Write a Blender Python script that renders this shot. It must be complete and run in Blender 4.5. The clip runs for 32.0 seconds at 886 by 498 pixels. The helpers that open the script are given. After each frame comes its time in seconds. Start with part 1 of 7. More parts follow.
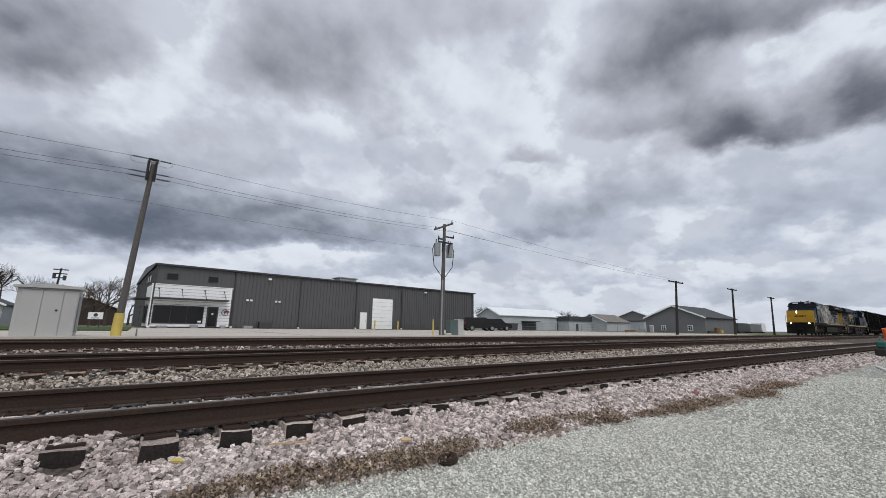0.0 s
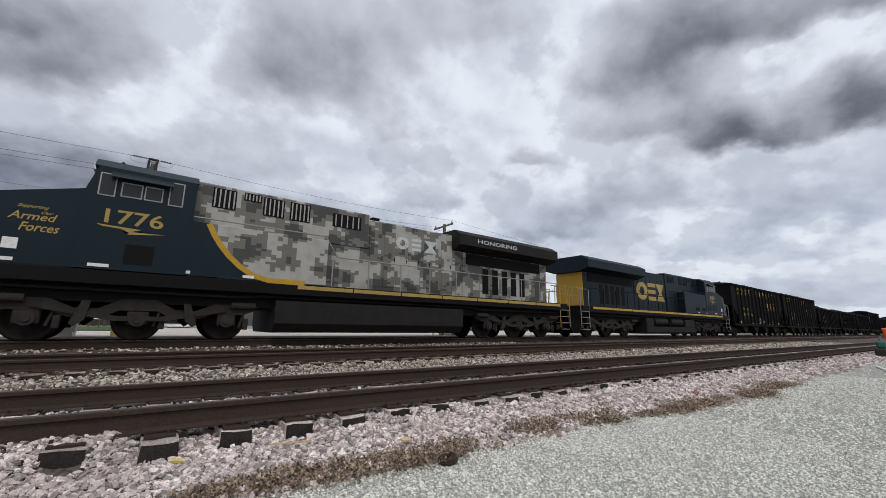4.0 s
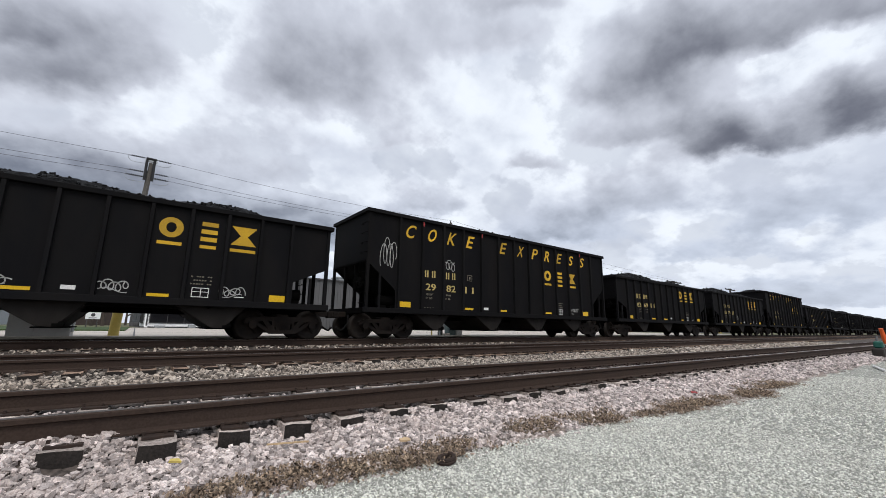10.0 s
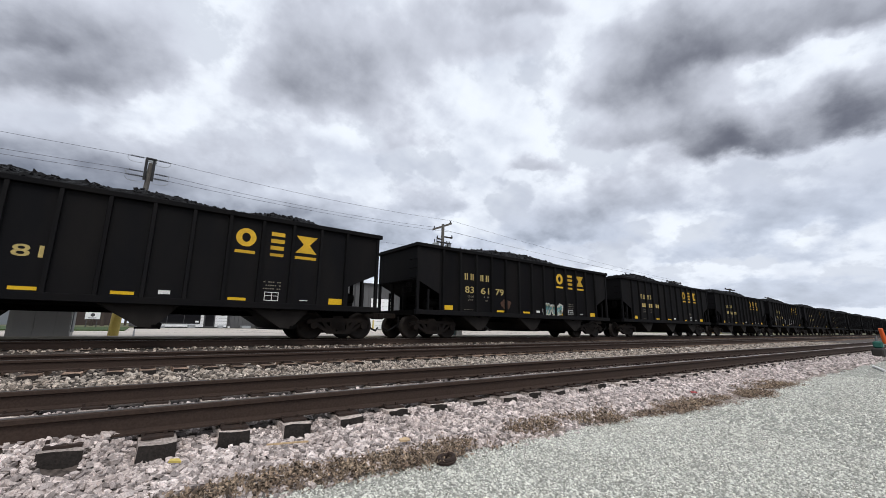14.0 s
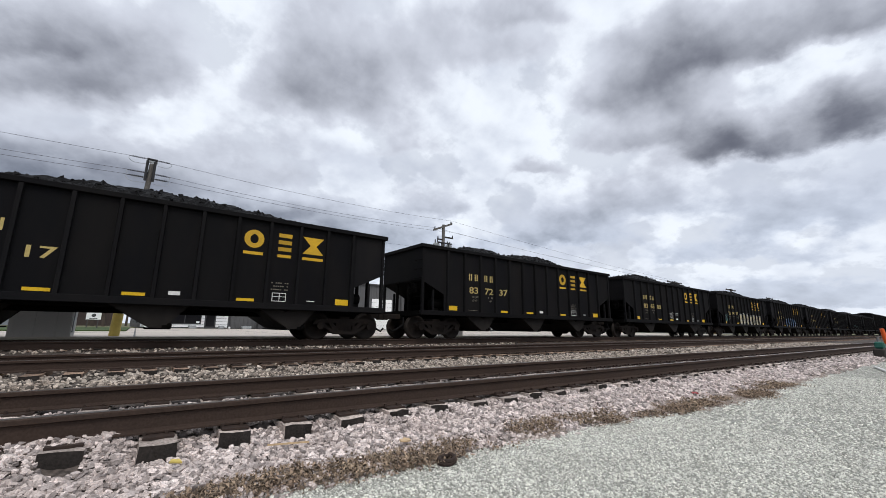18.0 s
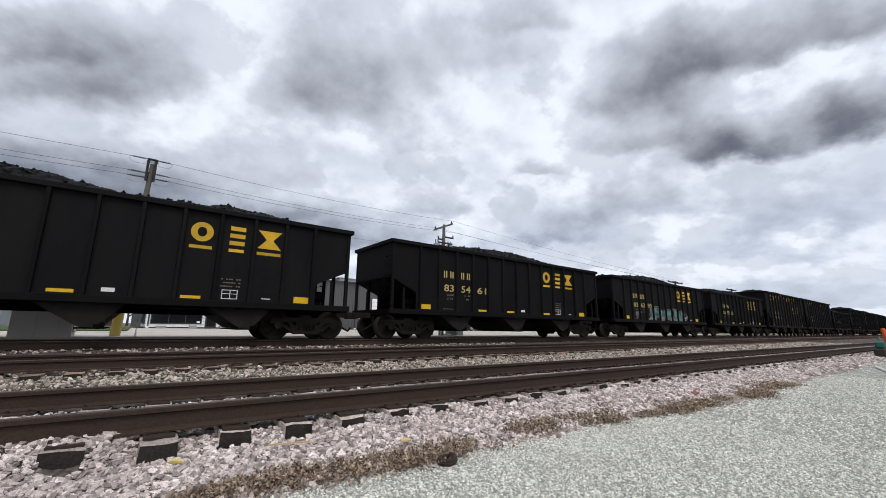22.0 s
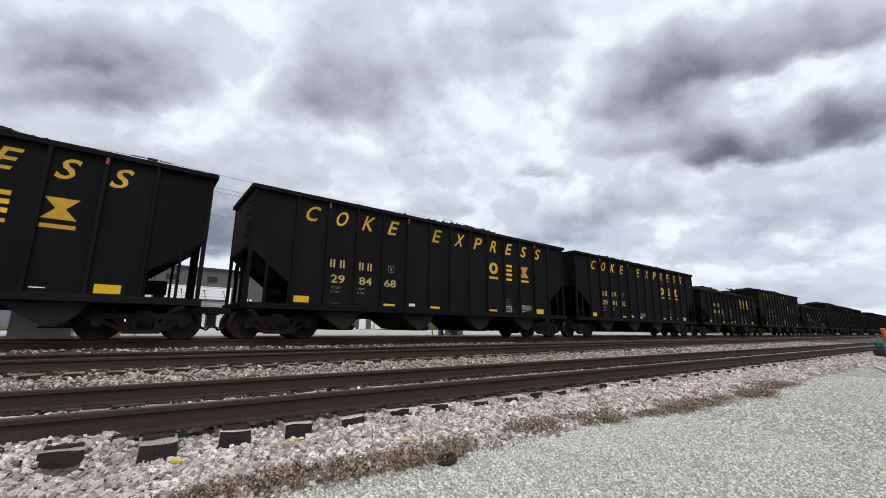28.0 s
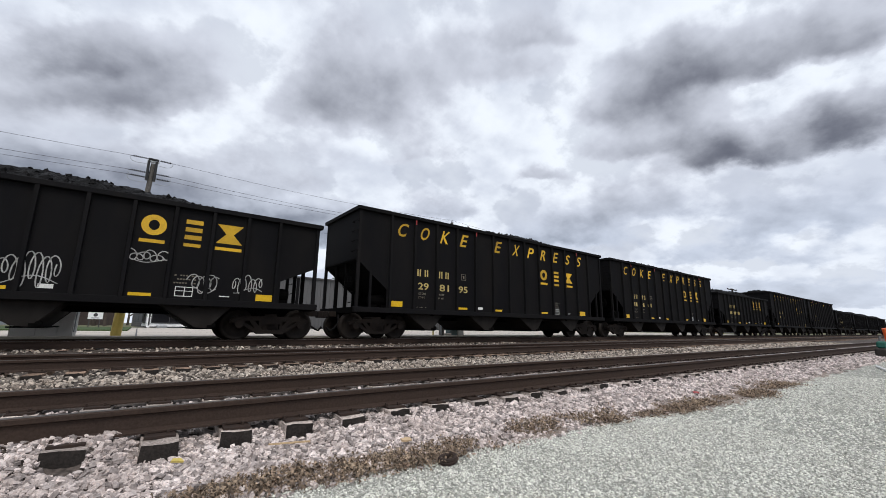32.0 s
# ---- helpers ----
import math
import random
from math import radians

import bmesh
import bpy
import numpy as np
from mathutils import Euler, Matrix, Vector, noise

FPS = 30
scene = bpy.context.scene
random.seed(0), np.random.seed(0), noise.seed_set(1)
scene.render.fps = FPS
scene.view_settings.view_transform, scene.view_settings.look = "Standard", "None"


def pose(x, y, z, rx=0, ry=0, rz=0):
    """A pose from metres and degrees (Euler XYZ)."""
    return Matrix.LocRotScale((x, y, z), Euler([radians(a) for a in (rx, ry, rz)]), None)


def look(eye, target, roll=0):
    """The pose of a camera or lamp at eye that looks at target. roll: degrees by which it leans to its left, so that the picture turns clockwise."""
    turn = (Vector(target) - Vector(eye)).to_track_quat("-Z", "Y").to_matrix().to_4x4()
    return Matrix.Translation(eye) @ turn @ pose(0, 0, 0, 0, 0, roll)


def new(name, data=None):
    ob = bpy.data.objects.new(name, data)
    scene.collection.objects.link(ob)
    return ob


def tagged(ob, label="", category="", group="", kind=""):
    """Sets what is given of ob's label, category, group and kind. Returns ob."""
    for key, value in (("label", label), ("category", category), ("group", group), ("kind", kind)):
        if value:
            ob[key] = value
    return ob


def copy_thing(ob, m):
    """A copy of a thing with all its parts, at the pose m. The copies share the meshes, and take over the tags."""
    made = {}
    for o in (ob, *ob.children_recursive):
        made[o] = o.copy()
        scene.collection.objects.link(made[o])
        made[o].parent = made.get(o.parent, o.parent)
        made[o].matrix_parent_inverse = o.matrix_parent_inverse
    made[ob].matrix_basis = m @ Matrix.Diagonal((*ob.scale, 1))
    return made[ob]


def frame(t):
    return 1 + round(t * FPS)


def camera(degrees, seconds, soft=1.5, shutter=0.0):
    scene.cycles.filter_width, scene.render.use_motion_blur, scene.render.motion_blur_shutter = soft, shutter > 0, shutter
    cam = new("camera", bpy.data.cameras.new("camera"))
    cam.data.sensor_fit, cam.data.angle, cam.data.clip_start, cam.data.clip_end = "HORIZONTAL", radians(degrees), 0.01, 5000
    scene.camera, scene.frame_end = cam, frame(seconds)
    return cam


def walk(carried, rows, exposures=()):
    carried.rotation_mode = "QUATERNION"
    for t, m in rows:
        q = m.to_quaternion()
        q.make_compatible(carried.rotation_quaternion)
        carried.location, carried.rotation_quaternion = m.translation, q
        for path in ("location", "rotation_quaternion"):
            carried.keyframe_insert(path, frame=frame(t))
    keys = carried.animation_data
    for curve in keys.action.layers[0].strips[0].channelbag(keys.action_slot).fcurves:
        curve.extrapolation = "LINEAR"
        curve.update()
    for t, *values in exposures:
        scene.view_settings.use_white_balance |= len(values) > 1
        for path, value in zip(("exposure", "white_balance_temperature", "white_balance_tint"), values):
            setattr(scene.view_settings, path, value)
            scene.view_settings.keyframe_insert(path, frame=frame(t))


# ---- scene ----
from mathutils import Quaternion
# ---- camera ----
CZ = 1.05                      # the lens above the gravel lot
EYE = Vector((0.0, 0.0, CZ))
cam = camera(96.6, 32.0, soft=0.75)


def sight(yaw=0.0, tilt=0.0):
    """The camera's pose on its stand, turned by so many degrees to the right and up."""
    a, b = radians(37.08 + yaw), radians(11.18 + tilt)
    return look(EYE, EYE + 50 * Vector((math.sin(a) * math.cos(b), math.cos(a) * math.cos(b), math.sin(b))), 0.775)


walk(cam, [(0, sight()), (5.5, sight()), (7.5, sight(0.10)), (10, sight(0.20, 0.0)), (13.5, sight(0.23)), (17, sight(0.15, 0.06)),
           (20, sight(0.12, 0.06)), (23, sight(0.04, 0.04)), (25.2, sight(0.0)), (28, sight(0.10)), (30, sight(0.06)), (32, sight())],
     exposures=[(0, -0.06), (3.5, -0.02), (5.5, 0.23), (32, 0.23)])

# ---- light ----
SUN_AZ, SUN_EL = radians(200), radians(55)
world = bpy.data.worlds.new("sky")
scene.world = world
world.use_nodes = True
wn, wl = world.node_tree.nodes, world.node_tree.links
wn.clear()
w_out, w_bg = wn.new("ShaderNodeOutputWorld"), wn.new("ShaderNodeBackground")
w_sky = wn.new("ShaderNodeTexSky")
w_sky.sky_type, w_sky.sun_disc = "NISHITA", False
w_sky.sun_elevation, w_sky.sun_rotation = SUN_EL, SUN_AZ
w_mix = wn.new("ShaderNodeMix")
w_mix.data_type = "RGBA"
w_mix.inputs[0].default_value = 0.8
w_mix.inputs[7].default_value = (6.4, 6.6, 7.1, 1)
wl.new(w_sky.outputs[0], w_mix.inputs[6])
wl.new(w_mix.outputs[2], w_bg.inputs[0])
w_bg.inputs[1].default_value = 0.11
wl.new(w_bg.outputs[0], w_out.inputs[0])
sun = new("sun", bpy.data.lights.new("sun", "SUN"))
sun.data.energy, sun.data.angle, sun.data.color = 1.6, radians(30), (1.0, 0.96, 0.9)
sun.matrix_world = look((-20, -54, 82), (0, 0, 0))

# ---- plan: x runs along the main track, y away from the camera ----
Y_MAIN, Z_MAIN = 14.10, 0.5945      # centre line and rail top of the track that the train runs on
Y_MID, Z_MID = 10.05, 0.439
A_SID, S_SID, Z_SID = 3.988, -0.0294, 0.406   # the siding's near rail: y = A + S x
FAR = 0.62                          # the paved ground beyond the tracks
GAUGE = 1.505                       # rail centre to rail centre


# ---- building helpers ----
def mesh(bm, name="mesh", smooth=False):
    me = bpy.data.meshes.new(name)
    bm.to_mesh(me)
    bm.free()
    if smooth:
        for f in me.polygons:
            f.use_smooth = True
    return me


def part(name, bm, material, parent=None, label="", at=None, smooth=False):
    """One mesh object from a bmesh (or a mesh), under a thing or a part."""
    me = bm if isinstance(bm, bpy.types.Mesh) else mesh(bm, name, smooth)
    if material and not me.materials:
        me.materials.append(material)
    ob = new(name, me)
    ob.parent = parent
    if at is not None:
        ob.matrix_local = at
    if label:
        tagged(ob, label)
    return ob


def thing(name, label, category, at=None, group="", kind=""):
    ob = new(name)
    ob.empty_display_size = 0.2
    if at is not None:
        ob.matrix_world = at
    return tagged(ob, label, category, group, kind)


def box(bm, x0, x1, y0, y1, z0, z1, bevel=0.0):
    vs = [bm.verts.new((x, y, z)) for x in (x0, x1) for y in (y0, y1) for z in (z0, z1)]
    fs = [bm.faces.new([vs[i] for i in q]) for q in ((0, 1, 3, 2), (4, 6, 7, 5), (0, 4, 5, 1), (2, 3, 7, 6), (0, 2, 6, 4), (1, 5, 7, 3))]
    if bevel:
        es = list({e for f in fs for e in f.edges})
        bmesh.ops.bevel(bm, geom=es, offset=bevel, segments=1, affect="EDGES")
    return bm


def a_box(x0, x1, y0, y1, z0, z1, bevel=0.0):
    return box(bmesh.new(), x0, x1, y0, y1, z0, z1, bevel)


def rod(bm, a, b, r, r2=None, n=8):
    """A round bar from a to b."""
    a, b = Vector(a), Vector(b)
    d = b - a
    m = Matrix.Translation((a + b) / 2) @ d.to_track_quat("Z", "Y").to_matrix().to_4x4()
    bmesh.ops.create_cone(bm, cap_ends=True, segments=n, radius1=r, radius2=r if r2 is None else r2, depth=d.length, matrix=m)
    return bm


def tube(bm, pts, r, n=6):
    """One bent round bar through the points."""
    pts = [Vector(p) for p in pts]
    rings = []
    for i, p in enumerate(pts):
        d = (pts[min(i + 1, len(pts) - 1)] - pts[max(i - 1, 0)]).normalized()
        u = d.orthogonal().normalized() if not rings else (side - d * side.dot(d)).normalized()
        side, w = u, d.cross(u)
        rings.append([bm.verts.new(p + (u * math.cos(2 * math.pi * k / n) + w * math.sin(2 * math.pi * k / n)) * r) for k in range(n)])
    for a, b in zip(rings, rings[1:]):
        for k in range(n):
            bm.faces.new((a[k], a[(k + 1) % n], b[(k + 1) % n], b[k]))
    bm.faces.new(rings[0][::-1]), bm.faces.new(rings[-1])
    return bm


def prism(bm, outline, axis, a, b):
    """A solid of the 2D outline pulled along an axis ('x': outline is y, z; 'y': x, z; 'z': x, y) from a to b."""
    def put(p, q):
        return {"x": (q, p[0], p[1]), "y": (p[0], q, p[1]), "z": (p[0], p[1], q)}[axis]
    va = [bm.verts.new(put(p, a)) for p in outline]
    vb = [bm.verts.new(put(p, b)) for p in outline]
    n = len(outline)
    for i in range(n):
        bm.faces.new((va[i], va[(i + 1) % n], vb[(i + 1) % n], vb[i]))
    fa, fb = bm.faces.new(va[::-1]), bm.faces.new(vb)
    bmesh.ops.triangulate(bm, faces=[fa, fb])
    bmesh.ops.recalc_face_normals(bm, faces=bm.faces[:])
    return bm


def a_prism(outline, axis, a, b):
    return prism(bmesh.new(), outline, axis, a, b)


# ---- materials ----
def material(name, color, rough=0.8, metal=0.0, grain=0.15, grain_size=0.02, stain=0.25, stain_size=0.8, bump=0.15, tint=None, scatter=0.0, streak=0.0, sheen=0.3):
    """A surface with fine grain and larger stains. scatter varies it from piece to piece; streak draws the stains out downwards."""
    m = bpy.data.materials.new(name)
    m.use_nodes = True
    n, l = m.node_tree.nodes, m.node_tree.links
    b = n["Principled BSDF"]
    b.inputs["Metallic"].default_value = metal
    b.inputs["Specular IOR Level"].default_value = sheen
    co = n.new("ShaderNodeTexCoord")
    mp = n.new("ShaderNodeMapping")
    l.new(co.outputs["Object"], mp.inputs[0])
    mp.inputs["Scale"].default_value = (1, 1, 1 - 0.85 * streak)
    fine, big = n.new("ShaderNodeTexNoise"), n.new("ShaderNodeTexNoise")
    fine.inputs["Scale"].default_value, fine.inputs["Detail"].default_value = 1 / grain_size, 3
    big.inputs["Scale"].default_value, big.inputs["Detail"].default_value = 1 / stain_size, 6
    big.inputs["Roughness"].default_value = 0.65
    l.new(co.outputs["Object"], fine.inputs["Vector"])
    l.new(mp.outputs[0], big.inputs["Vector"])
    t = tint or tuple(c * 0.45 for c in color)
    ramp = n.new("ShaderNodeValToRGB")
    ramp.color_ramp.elements[0].position, ramp.color_ramp.elements[1].position = 0.38, 0.68
    l.new(big.outputs["Fac"], ramp.inputs[0])
    amt = n.new("ShaderNodeMath")
    amt.operation = "MULTIPLY"
    amt.inputs[1].default_value = stain
    l.new(ramp.outputs[0], amt.inputs[0])
    mix = n.new("ShaderNodeMix")
    mix.data_type = "RGBA"
    l.new(amt.outputs[0], mix.inputs[0])
    mix.inputs[6].default_value, mix.inputs[7].default_value = (*color, 1), (*t, 1)
    gm = n.new("ShaderNodeMapRange")
    gm.inputs[3].default_value, gm.inputs[4].default_value = 1 - grain, 1 + grain
    l.new(fine.outputs["Fac"], gm.inputs[0])
    gm.inputs[1].default_value, gm.inputs[2].default_value = 0.3, 0.7
    hsv = n.new("ShaderNodeHueSaturation")
    l.new(mix.outputs[2], hsv.inputs["Color"])
    l.new(gm.outputs[0], hsv.inputs["Value"])
    last = hsv
    if scatter:
        info, geo = n.new("ShaderNodeObjectInfo"), n.new("ShaderNodeNewGeometry")
        add = n.new("ShaderNodeMath")
        l.new(info.outputs["Random"], add.inputs[0])
        l.new(geo.outputs["Random Per Island"], add.inputs[1])
        fr = n.new("ShaderNodeMath")
        fr.operation = "FRACT"
        l.new(add.outputs[0], fr.inputs[0])
        sm = n.new("ShaderNodeMapRange")
        sm.inputs[3].default_value, sm.inputs[4].default_value = 1 - scatter, 1 + scatter
        l.new(fr.outputs[0], sm.inputs[0])
        h2 = n.new("ShaderNodeHueSaturation")
        l.new(hsv.outputs[0], h2.inputs["Color"])
        l.new(sm.outputs[0], h2.inputs["Value"])
        last = h2
    l.new(last.outputs[0], b.inputs["Base Color"])
    rm = n.new("ShaderNodeMapRange")
    rm.inputs[3].default_value, rm.inputs[4].default_value = max(0.04, rough - 0.12), min(1, rough + 0.1)
    l.new(big.outputs["Fac"], rm.inputs[0])
    l.new(rm.outputs[0], b.inputs["Roughness"])
    if bump:
        bp = n.new("ShaderNodeBump")
        bp.inputs["Strength"].default_value, bp.inputs["Distance"].default_value = bump, grain_size * 0.5
        l.new(fine.outputs["Fac"], bp.inputs["Height"])
        l.new(bp.outputs[0], b.inputs["Normal"])
    return m


def glow(name, color, strength):
    m = bpy.data.materials.new(name)
    m.use_nodes = True
    b = m.node_tree.nodes["Principled BSDF"]
    b.inputs["Base Color"].default_value = (*color, 1)
    b.inputs["Emission Color"].default_value = (*color, 1)
    b.inputs["Emission Strength"].default_value = strength
    return m


# ---- the cloud deck: a shallow vault over the country ahead, mapped by bearing and height above the horizon ----
def cloud_deck():
    H, R = 600.0, 4300.0
    bm = bmesh.new()
    uv, flat = bm.loops.layers.uv.new("bearing"), bm.loops.layers.uv.new("plan")
    na, ne = 96, 44
    grid = []
    for i in range(na + 1):
        az = -50 + 185 * i / na
        col = []
        for j in range(ne + 1):
            el = -0.6 + 72.0 * (j / ne) ** 1.5
            t = math.tan(radians(max(el, 0.0)))
            k = H / R ** 2
            r = (-t + math.sqrt(t * t + 4 * k * H)) / (2 * k)
            z = r * t if el > 0 else -60.0
            q = 1 / (t + 0.42)
            sa, ca = math.sin(radians(az)), math.cos(radians(az))
            col.append((bm.verts.new((r * sa, r * ca, z)), (az / 100, el / 100), (q * sa, q * ca)))
        grid.append(col)
    for a, b in zip(grid, grid[1:]):
        for j in range(ne):
            q = (a[j], a[j + 1], b[j + 1], b[j])
            f = bm.faces.new([c[0] for c in q])
            for lp, (v, c, p) in zip(f.loops, q):
                lp[uv].uv, lp[flat].uv = c, p
    m = bpy.data.materials.new("overcast_cloud")
    m.use_nodes = True
    n, l = m.node_tree.nodes, m.node_tree.links
    n.clear()
    out, em, co, pl = n.new("ShaderNodeOutputMaterial"), n.new("ShaderNodeEmission"), n.new("ShaderNodeUVMap"), n.new("ShaderNodeUVMap")
    co.uv_map, pl.uv_map = "bearing", "plan"

    def calc(op, a, b=None, c=None):
        q = n.new("ShaderNodeMath")
        q.operation = op
        for i, v in enumerate((a, b, c)):
            if v is None:
                continue
            if isinstance(v, (int, float)):
                q.inputs[i].default_value = v
            else:
                l.new(v, q.inputs[i])
        return q.outputs[0]

    def fractal(src, scale, detail, rough, shift=0.0, lift=0.0):
        mp, nz = n.new("ShaderNodeMapping"), n.new("ShaderNodeTexNoise")
        mp.inputs["Location"].default_value = (shift, shift * 0.7 + lift, 0)
        l.new(src.outputs[0], mp.inputs[0])
        l.new(mp.outputs[0], nz.inputs["Vector"])
        nz.inputs["Scale"].default_value, nz.inputs["Detail"].default_value, nz.inputs["Roughness"].default_value = scale, detail, rough
        return nz

    def push(src, w, amount, flatten):
        """Coordinates shifted by a noise."""
        off, scl, add = n.new("ShaderNodeVectorMath"), n.new("ShaderNodeVectorMath"), n.new("ShaderNodeVectorMath")
        off.operation, scl.operation = "SUBTRACT", "MULTIPLY"
        off.inputs[1].default_value, scl.inputs[1].default_value = (0.5, 0.5, 0.5), (amount, amount * flatten, 0)
        l.new(w.outputs["Color"], off.inputs[0])
        l.new(off.outputs[0], scl.inputs[0])
        l.new(src.outputs[0], add.inputs[0])
        l.new(scl.outputs[0], add.inputs[1])
        return add

    def smooth(v, lo, hi, to0=0.0, to1=1.0):
        q = n.new("ShaderNodeMapRange")
        q.interpolation_type = "SMOOTHSTEP"
        q.inputs[1].default_value, q.inputs[2].default_value, q.inputs[3].default_value, q.inputs[4].default_value = lo, hi, to0, to1
        l.new(v, q.inputs[0])
        return q.outputs[0]

    def blend(f, a, b):
        q = n.new("ShaderNodeMix")
        q.data_type = "RGBA"
        l.new(f, q.inputs[0])
        for i, v in ((6, a), (7, b)):
            if isinstance(v, tuple):
                q.inputs[i].default_value = (*v, 1)
            else:
                l.new(v, q.inputs[i])
        return q.outputs[2]
    broad = push(co, fractal(co, 7.0, 4, 0.5), 0.085, 0.6)
    edge = push(broad, fractal(pl, 7.0, 8, 0.6, 2.0), 0.065, 0.75)
    sep, raw = n.new("ShaderNodeSeparateXYZ"), n.new("ShaderNodeSeparateXYZ")
    l.new(edge.outputs[0], sep.inputs[0])
    l.new(co.outputs[0], raw.inputs[0])
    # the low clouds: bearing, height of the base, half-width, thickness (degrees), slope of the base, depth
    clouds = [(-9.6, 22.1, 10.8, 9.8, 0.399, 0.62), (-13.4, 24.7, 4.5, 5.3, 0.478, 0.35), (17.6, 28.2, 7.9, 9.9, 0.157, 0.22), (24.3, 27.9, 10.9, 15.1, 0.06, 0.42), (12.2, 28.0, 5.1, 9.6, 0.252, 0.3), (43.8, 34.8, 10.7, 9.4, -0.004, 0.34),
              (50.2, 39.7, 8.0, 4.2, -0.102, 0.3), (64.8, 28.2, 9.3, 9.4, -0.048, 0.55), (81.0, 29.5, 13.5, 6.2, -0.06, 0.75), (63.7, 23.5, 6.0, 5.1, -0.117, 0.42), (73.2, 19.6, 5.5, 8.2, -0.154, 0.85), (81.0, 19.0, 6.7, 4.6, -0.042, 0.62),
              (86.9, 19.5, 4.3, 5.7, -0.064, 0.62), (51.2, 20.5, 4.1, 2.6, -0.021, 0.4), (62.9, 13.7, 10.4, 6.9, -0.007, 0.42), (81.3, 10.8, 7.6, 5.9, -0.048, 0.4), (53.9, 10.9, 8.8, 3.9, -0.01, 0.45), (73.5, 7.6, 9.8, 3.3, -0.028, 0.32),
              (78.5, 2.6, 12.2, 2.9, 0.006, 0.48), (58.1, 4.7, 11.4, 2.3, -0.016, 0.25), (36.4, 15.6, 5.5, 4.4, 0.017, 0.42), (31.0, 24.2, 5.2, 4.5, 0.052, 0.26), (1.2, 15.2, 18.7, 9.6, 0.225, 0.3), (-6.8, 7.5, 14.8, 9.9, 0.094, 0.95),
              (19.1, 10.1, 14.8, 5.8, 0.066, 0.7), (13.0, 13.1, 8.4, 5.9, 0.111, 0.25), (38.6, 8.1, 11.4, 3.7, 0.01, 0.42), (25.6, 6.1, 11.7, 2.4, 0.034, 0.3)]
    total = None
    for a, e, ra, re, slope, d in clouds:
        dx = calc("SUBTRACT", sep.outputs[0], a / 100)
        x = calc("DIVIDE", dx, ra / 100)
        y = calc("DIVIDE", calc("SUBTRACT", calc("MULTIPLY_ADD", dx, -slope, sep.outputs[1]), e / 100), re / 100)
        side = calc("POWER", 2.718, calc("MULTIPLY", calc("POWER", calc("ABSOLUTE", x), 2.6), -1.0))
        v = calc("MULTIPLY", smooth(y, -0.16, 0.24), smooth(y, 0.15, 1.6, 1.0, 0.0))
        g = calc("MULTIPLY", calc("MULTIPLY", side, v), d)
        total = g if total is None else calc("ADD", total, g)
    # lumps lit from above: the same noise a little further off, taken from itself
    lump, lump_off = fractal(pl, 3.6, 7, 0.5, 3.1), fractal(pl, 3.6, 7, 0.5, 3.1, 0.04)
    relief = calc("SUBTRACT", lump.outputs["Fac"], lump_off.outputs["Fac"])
    veil = fractal(pl, 2.2, 5, 0.48, 8.0).outputs["Fac"]
    tuft = fractal(pl, 11.0, 6, 0.55, 5.0).outputs["Fac"]
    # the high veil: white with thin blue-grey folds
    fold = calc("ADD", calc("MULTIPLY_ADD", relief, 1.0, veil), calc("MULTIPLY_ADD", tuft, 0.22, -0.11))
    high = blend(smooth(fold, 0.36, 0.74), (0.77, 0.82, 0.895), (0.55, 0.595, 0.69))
    scud = fractal(pl, 4.2, 8, 0.56, 12.0).outputs["Fac"]
    high = blend(smooth(scud, 0.50, 0.585, 0.0, 0.42), high, (0.36, 0.395, 0.48))
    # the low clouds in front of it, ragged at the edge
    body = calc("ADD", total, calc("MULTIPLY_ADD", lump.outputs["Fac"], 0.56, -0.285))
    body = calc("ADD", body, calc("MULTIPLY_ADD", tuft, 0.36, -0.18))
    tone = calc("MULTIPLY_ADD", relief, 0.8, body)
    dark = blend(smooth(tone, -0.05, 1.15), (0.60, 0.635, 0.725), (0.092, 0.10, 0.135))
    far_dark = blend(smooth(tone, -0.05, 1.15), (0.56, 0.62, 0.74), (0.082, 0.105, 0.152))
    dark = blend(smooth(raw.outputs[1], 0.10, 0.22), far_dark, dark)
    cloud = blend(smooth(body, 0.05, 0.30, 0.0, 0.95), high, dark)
    # pale and a little blue towards the horizon
    low = n.new("ShaderNodeMapRange")
    low.inputs[1].default_value, low.inputs[2].default_value, low.inputs[3].default_value, low.inputs[4].default_value = 0.0, 0.11, 0.45, 0.0
    l.new(raw.outputs[1], low.inputs[0])
    mix = n.new("ShaderNodeMix")
    mix.data_type = "RGBA"
    mix.inputs[7].default_value = (0.63, 0.675, 0.76, 1)
    l.new(low.outputs[0], mix.inputs[0])
    l.new(cloud, mix.inputs[6])
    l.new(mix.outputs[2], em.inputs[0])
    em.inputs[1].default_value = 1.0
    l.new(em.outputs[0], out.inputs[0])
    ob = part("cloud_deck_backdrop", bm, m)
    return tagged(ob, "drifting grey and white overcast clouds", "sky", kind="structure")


CLOUDS = cloud_deck()


def cloud_motion():
    walk(CLOUDS, [(t, pose(4.6 * (t - 19), 2.2 * (t - 19), CZ)) for t in (0, 8, 16, 24, 32)])


